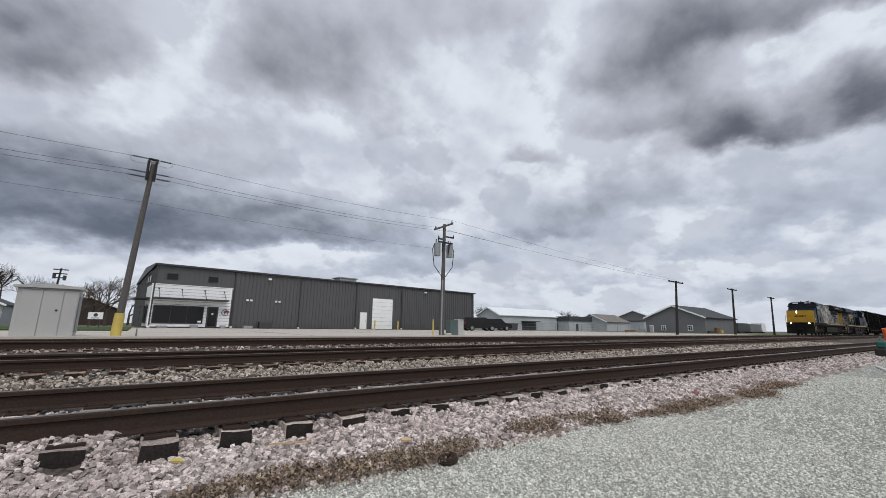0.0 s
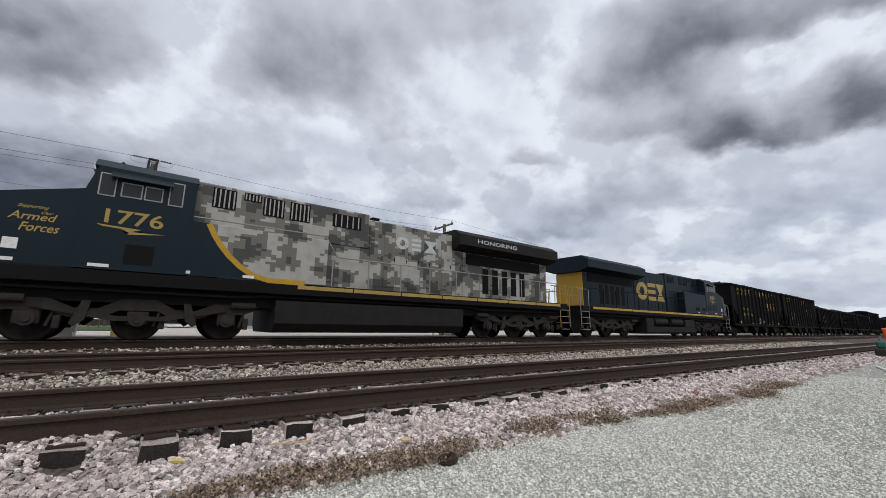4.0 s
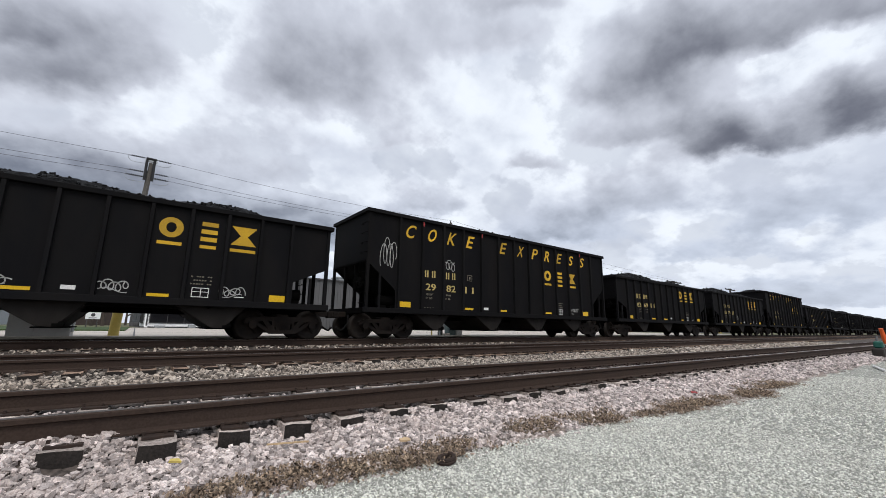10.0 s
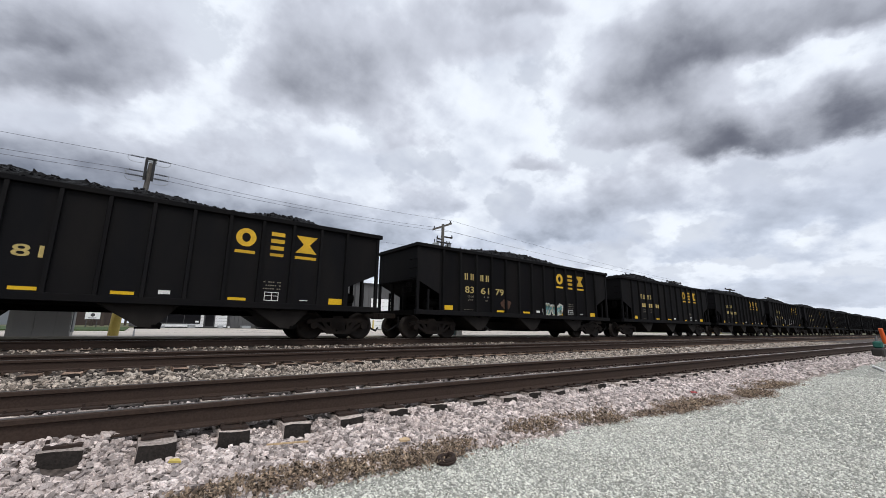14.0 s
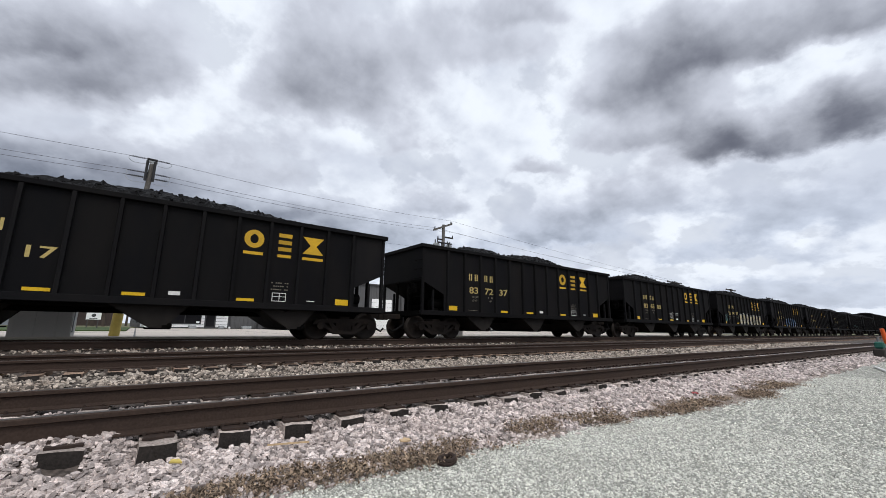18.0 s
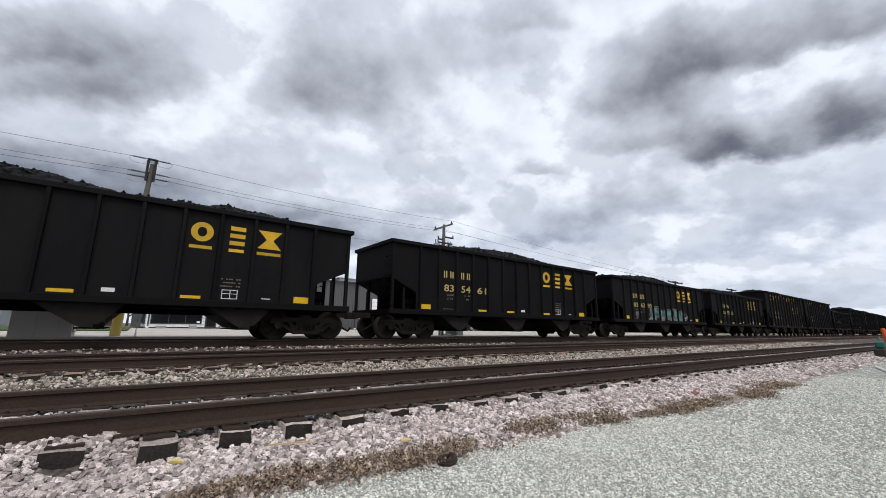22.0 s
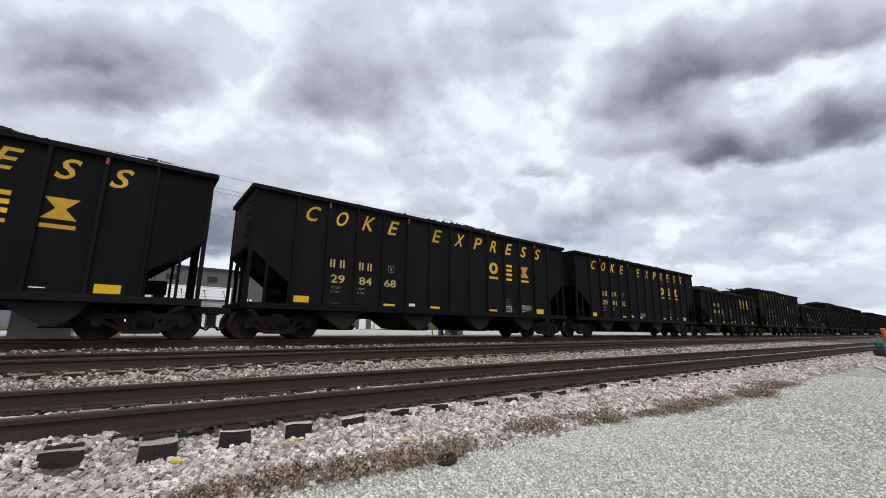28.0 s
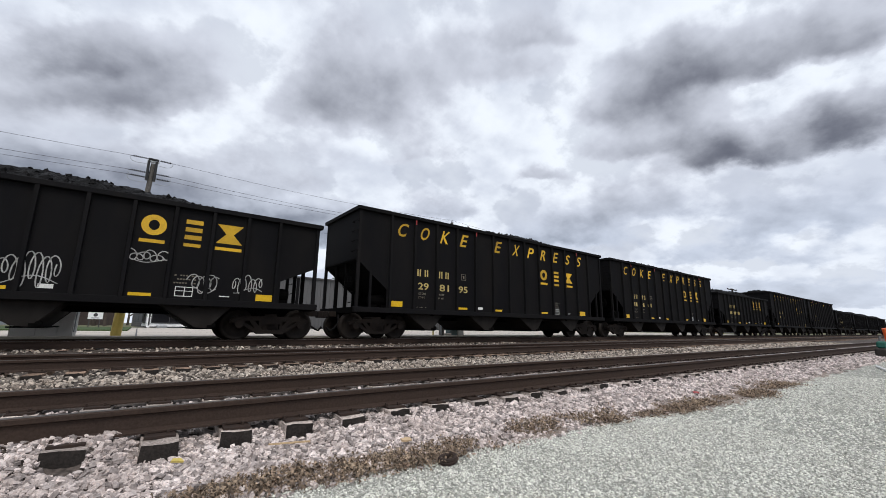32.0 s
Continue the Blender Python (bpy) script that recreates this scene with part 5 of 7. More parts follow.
            part("pane", a_box(o + u0 + 0.03, o + u1 - 0.03, y0, y1, z0 + 0.03, z1 - 0.03), M_GLASS_DK, w)
        bm = bmesh.new()
        prism(bm, [(s * 1.5, 4.20), (s * 1.72, 4.02), (s * 1.72, 4.04), (s * 1.5, 4.23)], "x", o + 3.35, o + 4.65)
        part("sun_visor", bm, body, loco)
        fl = s > 0
        z0, z1 = 2.88, 3.25
        bm = bmesh.new()
        a, b = (o + 3.36, o + 4.56) if lead else (o + 3.40, o + 4.35)
        write(bm, "1776" if lead else "899", a, b, z0, z1, s * 1.506, flip=fl)
        part("road_number", bm, M_GOLD_DIM, loco, "gold road number")
        bm = bmesh.new()
        f = -1 if fl else 1
        m = o + 3.90
        poly(bm, [(m + f * q, z) for q, z in ((-0.68, 2.84), (0.22, 2.80), (0.10, 2.755), (-0.55, 2.79))], s * 1.506), poly(bm, [(m + f * q, z) for q, z in ((-0.22, 2.78), (0.10, 2.755), (0.02, 2.72), (0.72, 2.735), (-0.05, 2.64), (-0.02, 2.69))], s * 1.5062)
        part("lightning_stripe", bm, M_GOLD_DIM, loco)
        if lead:
            bm = bmesh.new()
            for q, (tx, za, zb, ua, ub) in enumerate((("Supporting", 3.0, 3.10, 1.85, 2.35), ("Our", 2.90, 2.97, 2.25, 2.45), ("Armed", 2.74, 2.92, 1.75, 2.5), ("Forces", 2.48, 2.68, 1.95, 2.6))):
                write(bm, tx, o + ua, o + ub, za, zb, s * 1.4275, slant=0.05 * f, flip=fl)
            part("lettering", bm, M_GOLD_DIM, loco, "small slanted gold lettering")
        for q, (u0, u1) in enumerate(((1.72, 1.97), (1.75, 1.95), (3.2, 3.6), (5.0, 5.3), (6.6, 6.9))):
            part("white_plate", plate(bmesh.new(), o + u0, o + u1, 1.78 if q else 2.05, 1.86 if q else 2.3, s * (1.4255 if u1 < 2.9 else 1.507 if u1 < 5.2 else 1.4885)), M_WHITE, loco)
    # equipment behind the cab, with its louvres
    bx("equipment_cabinet", 5.2, 9.1, 1.48, 1.73, 3.25, body if not lead else hood, 0.02)
    bx("blower_hood", 5.2, 10.85, 0.95, 3.25, 4.58, hood, 0.04)
    bx("blower_hood_base", 9.1, 10.85, 0.95, 1.73, 3.25, hood)
    bx("engine_hood", 10.85, 15.4, 0.9, 1.73, 4.41, hood, 0.04)
    bx("radiator_hood", 15.4, 21.1, 0.9, 1.73, 3.85, hood, 0.03)
    part("radiator_wing", a_prism([(-0.9, 3.72), (-1.5, 3.92), (-1.5, 4.38), (-1.1, 4.62), (1.1, 4.62), (1.5, 4.38), (1.5, 3.92), (0.9, 3.72)], "x", o + 14.8, o + 21.4), M_TANK if lead else M_NAVY, loco)
    bx("hood_end", 21.1, 21.16, 0.88, 1.75, 3.7, M_GOLD, 0.0, label="yellow hood end")
    for s in (-1, 1):
        for u0, u1, z0, z1 in ((5.65, 6.29, 3.87, 4.48), (6.5, 7.0, 4.25, 4.5), (7.07, 7.72, 3.87, 4.47), (7.9, 8.57, 3.86, 4.48), (9.38, 10.47, 3.90, 4.38)):
            y0, y1 = sorted((s * 0.94, s * 0.965))
            v = part("louvre", a_box(o + u0, o + u1, y0, y1, z0, z1), M_LOCO_BLACK, loco)
            for k in range(5):
                x = o + u0 + (k + 0.5) * (u1 - u0) / 5
                y0, y1 = sorted((s * 0.965, s * 0.975))
                part("slat", a_box(x - 0.02, x + 0.02, y0, y1, z0 + 0.03, z1 - 0.03), M_NAVY if not lead else M_ROOFPALE, v)
        if not lead:
            for u0, u1 in ((3.25, 3.95), (4.25, 4.98)):
                g = part("grille", a_box(o + u0, o + u1, *sorted((s * 1.49, s * 1.506)), 2.02, 2.48), M_LOCO_BLACK, loco)
                for k in range(7):
                    z = 2.05 + k * 0.062
                    part("slat", a_box(o + u0 + 0.02, o + u1 - 0.02, *sorted((s * 1.506, s * 1.516)), z, z + 0.03), M_NAVY, g)
            for u0 in (5.4, 6.6):
                part("grille", a_box(o + u0, o + u0 + 0.65, *sorted((s * 1.475, s * 1.492)), 1.95, 2.2), M_LOCO_BLACK, loco)
        else:
            part("louvre", a_box(o + 3.85, o + 4.45, *sorted((s * 1.49, s * 1.51)), 1.9, 2.4), M_LOCO_BLACK, loco)
            sweep = [(5.2, 3.24), (5.6, 3.24), (5.75, 2.95), (5.95, 2.65), (6.2, 2.36), (6.5, 2.10), (6.85, 1.88), (7.3, 1.76), (7.3, 1.74), (5.2, 1.74)]
            part("navy_sweep", poly(bmesh.new(), [(o + u, z) for u, z in sweep], s * 1.484), body, loco)
            bm = bmesh.new()
            strip(bm, [(o + u, z) for u, z in sweep[1:8]] + [(o + 8.4, 1.75)], 0.15, s * 1.486)
            part("gold_sweep", bm, M_GOLD, loco)
        # engine room doors
        for k in range(8):
            u0 = 10.95 + k * 0.55
            bm = bmesh.new()
            box(bm, o + u0, o + u0 + 0.52, *sorted((s * 0.895, s * 0.915)), 1.9, 4.05, 0.006)
            d = part("hood_door", bm, hood, loco)
            bm = bmesh.new()
            rod(bm, (o + u0 + 0.46, s * 0.93, 2.9), (o + u0 + 0.46, s * 0.93, 3.05), 0.018, n=6)
            part("latch", bm, M_LOCO_BLACK, d)
        for k in range(5):
            u0 = 16.6 + k * 0.62
            y0, y1 = sorted((s * 0.89, s * 0.912))
            part("radiator_grille", a_box(o + u0, o + u0 + 0.36, y0, y1, 1.95, 3.1), M_LOCO_BLACK, loco)
        part("intake_screen", a_box(o + 15.6, o + 20.6, *sorted((s * 0.885, s * 0.93)), 3.2, 3.7), M_LOCO_BLACK, loco)
        # sill stripe in lengths
        for k in range(9 if not lead else 7):
            u0 = (2.0 if not lead else 8.2) + k * (2.13 if not lead else 1.9)
            part("sill_stripe", a_box(o + u0, o + u0 + (2.08 if not lead else 1.85), *sorted((s * 1.48, s * 1.49)), 1.56, 1.68), M_GOLD if not lead else M_GOLD_DIM, loco)
        # handrails and stanchions
        for k in range(10):
            u = 9.3 + k * 1.33
            bm = bmesh.new()
            rod(bm, (o + u, s * 1.44, 1.72), (o + u, s * 1.44, 2.72), 0.022, n=6)
            part("stanchion", bm, M_LOCO_BLACK if not lead else M_CHROME, loco)
        bm = bmesh.new()
        pts = [(5.1, 3.38), (9.0, 3.38), (9.45, 2.72), (21.4, 2.72), (21.9, 2.2)]
        for (ua, za), (ub, zb) in zip(pts, pts[1:]):
            rod(bm, (o + ua, s * (1.44), za), (o + ub, s * 1.44, zb), 0.022, n=6)
        part("handrail", bm, M_LOCO_BLACK if not lead else M_CHROME, loco)
        for u in (0.56, 21.55):
            bm = bmesh.new()
            for q in (-0.06, 0.72):
                rod(bm, (o + u + q, s * 1.46, 0.55), (o + u + q, s * 1.46, 2.6), 0.022, n=6)
            rod(bm, (o + u - 0.06, s * 1.46, 2.6), (o + u - 0.06, s * 0.9, 2.7), 0.022, n=6), rod(bm, (o + u + 0.72, s * 1.46, 2.6), (o + u + 0.72, s * 1.2, 2.7), 0.022, n=6)
            part("grab_rail", bm, M_CHROME if not lead else M_GOLD_DIM, loco)
            for k in range(4):
                z = 0.42 + k * 0.32
                part("step", a_box(o + u, o + u + 0.62, *sorted((s * 1.12, s * 1.5)), z, z + 0.03), M_CHROME, loco)
            part("step_well", a_box(o + u - 0.02, o + u + 0.64, *sorted((s * 1.02, s * 1.1)), 0.40, 1.36), M_LOCO_BLACK, loco)
            part("step_light", a_box(o + u + 0.05, o + u + 0.55, *sorted((s * 1.1, s * 1.13)), 0.5, 0.66), M_MAROON, loco)
    # tank, air reservoirs and pilots
    if lead:
        part("fuel_tank", a_prism([(-1.2, 0.22), (-1.45, 0.5), (-1.45, 1.18), (1.45, 1.18), (1.45, 0.5), (1.2, 0.22)], "x", o + 7.6, o + 15.0), M_TANK, loco)
    else:
        part("fuel_tank", a_prism([(-1.3, 0.2), (-1.42, 0.32), (-1.42, 0.68), (1.42, 0.68), (1.42, 0.32), (1.3, 0.2)], "x", o + 7.65, o + 15.05), M_TANK, loco)
        for u0, u1 in ((7.66, 9.3), (14.1, 15.04)):
            bx("tank_end", u0, u1, 1.43, 0.68, 1.2, M_TANK, 0.03)
        for s in (-1, 1):
            for u0 in (9.6, 11.95):
                bm = bmesh.new()
                rod(bm, (o + u0, s * 1.18, 1.0), (o + u0 + 1.9, s * 1.18, 1.0), 0.26, n=20)
                bmesh.ops.bevel(bm, geom=[e for e in bm.edges if abs(e.verts[0].co.x - e.verts[1].co.x) < 1e-4], offset=0.06, segments=2, affect="EDGES")
                part("air_reservoir", bm, M_TANK, loco)
        bx("tank_core", 9.3, 14.1, 0.85, 0.68, 1.2, M_LOCO_BLACK)
    for u0, e in ((0.48, 1), (22.27, -1)):
        bm = bmesh.new()
        prism(bm, [(o + u0, 1.4), (o + u0 - e * 0.02, 0.95), (o + u0 - e * 0.28, 0.25), (o + u0 - e * 0.22, 0.22), (o + u0 + e * 0.15, 0.9), (o + u0 + e * 0.2, 1.4)], "y", -1.45, 1.45)
        part("pilot", bm, M_LOCO_BLACK, loco)
        bm = bmesh.new()
        reach = 0.55 if e > 0 else 0.85
        box(bm, min(o + u0, o + u0 - e * reach), max(o + u0, o + u0 - e * reach), -0.18, 0.18, 0.72, 1.0, 0.04)
        part("coupler", bm, M_RUSTY, loco)
        for y in (-0.75, -0.6, 0.6, 0.75):
            bm = bmesh.new()
            pts = [(o + u0, y, 1.2), (o + u0 - e * 0.2, y, 0.9), (o + u0 - e * 0.22, y * 0.9, 0.6), (o + u0 - e * 0.1, y * 0.8, 0.5)]
            for a, b in zip(pts, pts[1:]):
                rod(bm, a, b, 0.025, n=6)
            part("air_hose", bm, M_LOCO_BLACK, loco)
        for y in (-1, 1):
            bm = bmesh.new()
            for q in (0.6, 0.95, 1.3):
                rod(bm, (o + u0 + e * 0.05, y * q, 1.72), (o + u0 + e * 0.05, y * q, 2.7), 0.022, n=6)
            rod(bm, (o + u0 + e * 0.05, y * 0.6, 2.7), (o + u0 + e * 0.05, y * 1.3, 2.7), 0.022, n=6), rod(bm, (o + u0 + e * 0.05, y * 0.6, 2.25), (o + u0 + e * 0.05, y * 1.3, 2.25), 0.016, n=6)
            part("end_rail", bm, M_GOLD if lead else M_CHROME, loco)
    bm = bmesh.new()
    for q in (3.5, 3.9, 4.4):
        rod(bm, (o + q, 0.2, 4.6), (o + q, 0.2, 4.75), 0.03, n=6)
    box(bm, o + 4.7, o + 5.1, -0.5, -0.3, 4.6, 4.72), rod(bm, (o + 3.2, -0.4, 4.6), (o + 3.5, -0.75, 4.72), 0.04, n=6)
    part("roof_fittings", bm, M_LOCO_BLACK, loco)
    bm = bmesh.new()
    box(bm, o + 12.6, o + 13.7, -0.3, 0.3, 4.41, 4.52, 0.02), box(bm, o + 11.0, o + 11.3, -0.8, -0.2, 4.41, 4.55)
    part("exhaust_stack", bm, M_LOCO_BLACK, loco)
    cells, zz = ([(12.0, 12.6), (12.75, 13.2), (13.35, 14.0)], (3.45, 3.95)) if lead else ([(11.05, 12.3), (12.35, 13.45), (13.5, 15.05)], (2.45, 3.65))
    for s in (-1, 1):
        em = new("hood_emblem")
        em.parent = loco
        tagged(em, "big plain block emblem")
        run = cells if s < 0 else [(-b, -a) for a, b in cells][::-1]
        for bm in emblem(run, zz[0], zz[1], -0.917, o if s < 0 else -o):
            if s > 0:
                bmesh.ops.rotate(bm, verts=bm.verts, cent=(0, 0, 0), matrix=Matrix.Rotation(math.pi, 3, "Z"))
            part("emblem_block", bm, M_PALE_SP if lead else M_GOLD_DIM, em)
    if lead:
        for s in (-1, 1):
            bm = bmesh.new()
            write(bm, "HONORING", o + 15.8, o + 18.3, 4.08, 4.26, s * 1.503, flip=s > 0)
            part("lettering", bm, M_PALE_SP, loco, "pale block lettering on the radiator wing")
    loco_truck(loco, o + 4.33), loco_truck(loco, o + LOCO_L - 4.33)
    return loco


LEAD, TRAIL = locomotive(True), locomotive(False)
TRAIN.append((TRAIL, -0.535 - LOCO_L / 2))
TRAIN.append((LEAD, -0.535 - 1.5 * LOCO_L + 0.55))

# train place at each second: the front of the first hopper car along x
X_OF_T = [(0, 117.2), (2, 79.04), (3, 60.45), (3.5, 51.0), (5.5, 13.38), (6, 3.32), (7, -14.66), (8, -34.0), (9, -52.16), (10, -71.15), (11, -90.22), (12, -109.05), (13, -127.82), (14, -146.65), (17, -202.42), (18, -221.3), (19, -240.87), (20, -259.76), (21, -278.34), (22, -297.51), (23, -315.8), (24, -334.72), (25, -353.6), (28, -410.6), (29, -429.46), (30, -447.81), (31, -466.78), (32, -485.76)]


def motions():
    """All that moves: the train's cars along the main track, their wheels, and the clouds."""
    for ob, x in TRAIN:
        turn = 180 if ob is TRAIL else 0
        walk(ob, [(t, pose(x + q, Y_MAIN, Z_MAIN, 0, 0, turn)) for t, q in X_OF_T])
    first = {}
    for ob in [o for o in scene.objects if o.name.startswith("wheelset")]:
        r = ob["radius"]
        flip = ob.parent.parent is TRAIL
        if (r, flip) not in first:
            steps = 960
            rows = []
            for k in range(steps + 1):
                t = 32.0 * k / steps
                q = np.interp(t, [a for a, b in X_OF_T], [b for a, b in X_OF_T])
                rows.append((t, pose(0, 0, 0, 0, math.degrees((q - X_OF_T[0][1]) / r) * (-1 if flip else 1), 0)))
            walk(ob, rows)
            first[r, flip] = ob
        else:
            # wheels of one size turn alike
            ob.rotation_mode = "QUATERNION"
            keys, src = ob.animation_data_create(), first[r, flip].animation_data
            keys.action, keys.action_slot = src.action, src.action_slot
    cloud_motion()


# ---- beyond the tracks: materials ----
M_CLAD = material("grey_metal_cladding", (0.105, 0.105, 0.108), 0.5, metal=0.2, grain=0.05, stain=0.25, stain_size=2.5, bump=0.02, tint=(0.085, 0.085, 0.09), streak=0.6)
M_TRIM = material("dark_metal_trim", (0.055, 0.055, 0.058), 0.5, stain=0.2)
M_WBOARD = material("white_board_cladding", (0.84, 0.85, 0.86), 0.6, grain=0.04, stain=0.15, stain_size=1.0, bump=0.05, tint=(0.74, 0.75, 0.76))
M_GLASS = material("dark_window_glass", (0.012, 0.012, 0.014), 0.06, grain=0.0, stain=0.1, bump=0.0)
M_WDOOR = material("white_door_paint", (0.84, 0.85, 0.85), 0.5, grain=0.03, stain=0.1, bump=0.03)
M_SAFE = material("safety_yellow_paint", (0.58, 0.45, 0.12), 0.6, stain=0.4, stain_size=0.3, tint=(0.42, 0.32, 0.08))
M_SILVER = material("weathered_aluminium", (0.47, 0.465, 0.455), 0.55, metal=0.1, grain=0.06, stain=0.3, stain_size=0.7, bump=0.05, tint=(0.38, 0.375, 0.37), streak=0.7)
M_POLE = material("weathered_pole_wood", (0.115, 0.108, 0.10), 0.9, grain=0.3, grain_size=0.03, stain=0.5, stain_size=0.5, bump=0.5, tint=(0.085, 0.078, 0.07), streak=0.9)
M_POLE_DK = material("dark_creosoted_pole", (0.034, 0.029, 0.026), 0.9, grain=0.3, stain=0.5, stain_size=0.6, streak=0.9)
M_WIRE = material("black_cable", (0.02, 0.02, 0.022), 0.6)
M_CAN = material("grey_transformer_paint", (0.30, 0.32, 0.33), 0.5, stain=0.3)
M_GBOX = material("green_utility_paint", (0.10, 0.14, 0.14), 0.6, stain=0.3)
M_CAR_PAINT = material("black_car_paint", (0.012, 0.012, 0.014), 0.2, grain=0.0, stain=0.1, bump=0.0)
M_RUBBER = material("tyre_rubber", (0.02, 0.02, 0.02), 0.9)
M_RIM = material("grey_alloy_rim", (0.3, 0.3, 0.3), 0.4, metal=0.8)
M_WROOF = material("white_metal_roof", (0.72, 0.76, 0.78), 0.5, stain=0.15, stain_size=3.0, bump=0.02)
M_LTSIDE = material("pale_grey_siding", (0.42, 0.45, 0.48), 0.6, stain=0.2, stain_size=2.0, bump=0.02)
M_GRYHOUSE = material("grey_steel_siding", (0.16, 0.165, 0.172), 0.55, stain=0.2, stain_size=2.0, bump=0.02)
M_SHINGLE = material("brown_grey_roof", (0.20, 0.185, 0.165), 0.85, grain=0.3, stain=0.4, stain_size=1.0)
M_DKROOF = material("dark_roof", (0.055, 0.06, 0.065), 0.7, stain=0.3)
M_FENCE = material("galvanised_fence", (0.25, 0.26, 0.26), 0.5, metal=0.6)
M_BARK = material("bare_bark", (0.075, 0.06, 0.05), 0.95, stain=0.3)
M_BRICK = material("red_brown_brick_wall", (0.055, 0.042, 0.038), 0.9, stain=0.4)
M_WASTE = material("weathered_timber", (0.22, 0.13, 0.07), 0.9, stain=0.5)
M_ORANGE_P = material("orange_marker_plastic", (0.62, 0.10, 0.02), 0.5, stain=0.2)
M_GREEN_P = material("green_switch_paint", (0.02, 0.11, 0.085), 0.5, stain=0.4)
M_PIPE = material("white_pipe_plastic", (0.7, 0.7, 0.68), 0.4, stain=0.2)
M_TAN = material("tan_leaf_litter", (0.55, 0.40, 0.24), 0.8, stain=0.4, stain_size=0.05)


def warehouse():
    """The long metal-clad building with its white-boarded office corner."""
    b = thing("metal_warehouse", "long dark grey metal-clad warehouse with a white office front", "building", pose(0.8, 47.0, FAR, 0, 0, 4.6))
    W, D, H = 44.2, 18.0, 6.05
    # walls: the front with its openings left out as recesses behind the doors
    part("wall", a_box(0, W, 0, 0.25, 0.02, H), M_CLAD, b, "ribbed dark grey cladding")
    part("wall", a_box(0, 0.25, 0.26, D, 0.02, H - 0.3), M_CLAD, b)
    part("wall", a_box(W - 0.25, W, 0.26, D, 0.02, H - 0.3), M_CLAD, b)
    part("wall", a_box(0.26, W - 0.26, D - 0.25, D, 0.02, H - 0.9), M_CLAD, b)
    roof = part("roof", a_prism([(-0.15, H), (-0.15, H + 0.12), (D / 2, H + 0.55), (D + 0.15, H - 0.7), (D + 0.15, H - 0.82)], "x", -0.15, W + 0.15), M_TRIM, b, "dark low-pitched metal roof")
    part("gutter", a_box(-0.2, W + 0.2, -0.28, -0.12, H - 0.08, H + 0.10, 0.02), M_TRIM, roof)
    rib = mesh(box(bmesh.new(), -0.04, 0.04, -0.06, 0.0, 0.05, H - 0.1), "cladding_rib")
    rib.materials.append(M_CLAD)
    k = 0
    x = 7.2
    while x < W - 0.1:
        if not (22.4 < x < 23.7 or 24.1 < x < 28.0):
            part("cladding_rib", rib, None, b, at=Matrix.Translation((x, 0, 0)))
        x += 0.42
    bm = bmesh.new()
    for x in np.arange(0.3, 7.0, 0.42):
        box(bm, x - 0.03, x + 0.03, -0.035, 0.0, 4.25, H - 0.1)
    for x in (22.6, 23.0, 23.4, 24.3, 24.7, 25.1, 25.5, 25.9, 26.3, 26.7, 27.1, 27.5):
        box(bm, x - 0.03, x + 0.03, -0.035, 0.0, 4.3 if x > 24 else 2.3, H - 0.1)
    part("upper_ribs", bm, M_CLAD, b)["kind"] = "stuff"
    bm = bmesh.new()
    for y in np.arange(0.5, D, 0.42):
        box(bm, -0.035, 0.0, y - 0.03, y + 0.03, 4.25 if y < 5 else 0.05, H - 0.35)
    part("end_ribs", bm, M_CLAD, b)["kind"] = "stuff"
    for x in (0.0, 7.05, 14.3, 21.85, 29.2, 36.6, 43.8):
        bm = bmesh.new()
        box(bm, x - 0.06, x + 0.06, -0.16, -0.04, 0.3 if x else 0.05, H - 0.05, 0.015), box(bm, x - 0.06, x + 0.06, -0.22, -0.06, 0.18, 0.32)
        part("downpipe", bm, M_TRIM, b)
        part("pipe_guard", a_box(x - 0.09, x + 0.09, -0.25, -0.05, 0.02, 0.2), M_WDOOR, b)
    # office boards on the front and the end
    n = 13
    for q in range(n):
        z = 0.12 + q * 4.0 / n
        for x0, x1 in ((-0.12, 6.85),):
            part("board", a_box(x0, x1, -0.09, -0.04, z, z + 4.0 / n - 0.025), M_WBOARD, b)
        part("board", a_box(-0.12, -0.05, -0.03, 4.6, z, z + 4.0 / n - 0.025), M_WBOARD, b)
    part("board_cap", a_box(-0.2, 6.92, -0.14, -0.03, 4.12, 4.2), M_WBOARD, b)
    part("corner_trim", a_box(-0.16, 0.0, -0.13, -0.09, 0.05, 4.12), M_WBOARD, b)
    w = part("window", a_box(0.15, 4.4, -0.16, -0.09, 0.42, 2.15), M_TRIM, b, "wide dark shop window")
    for q in range(3):
        part("pane", a_box(0.22 + q * 1.39, 1.55 + q * 1.39, -0.17, -0.12, 0.5, 2.07), M_GLASS, w)
    d = part("door", a_box(4.7, 5.72, -0.15, -0.09, 0.03, 2.15), M_TRIM, b, "dark glazed entrance door")
    part("pane", a_box(4.82, 5.6, -0.16, -0.12, 0.2, 2.0), M_GLASS, d)
    part("notice", a_box(5.1, 5.3, -0.165, -0.16, 1.35, 1.5), M_WDOOR, d)
    part("notice", a_box(3.95, 4.25, -0.175, -0.17, 0.55, 0.72), M_WDOOR, w)
    aw = part("awning", a_box(0.0, 6.4, -1.3, -0.09, 2.72, 2.86, 0.02), M_TRIM, b, "thin black awning on stays")
    for x in (0.4, 2.3, 4.3, 6.1):
        bm = bmesh.new()
        rod(bm, (x, -1.2, 2.85), (x, -0.1, 3.75), 0.025, n=6), box(bm, x - 0.07, x + 0.07, -0.12, -0.09, 3.68, 3.82)
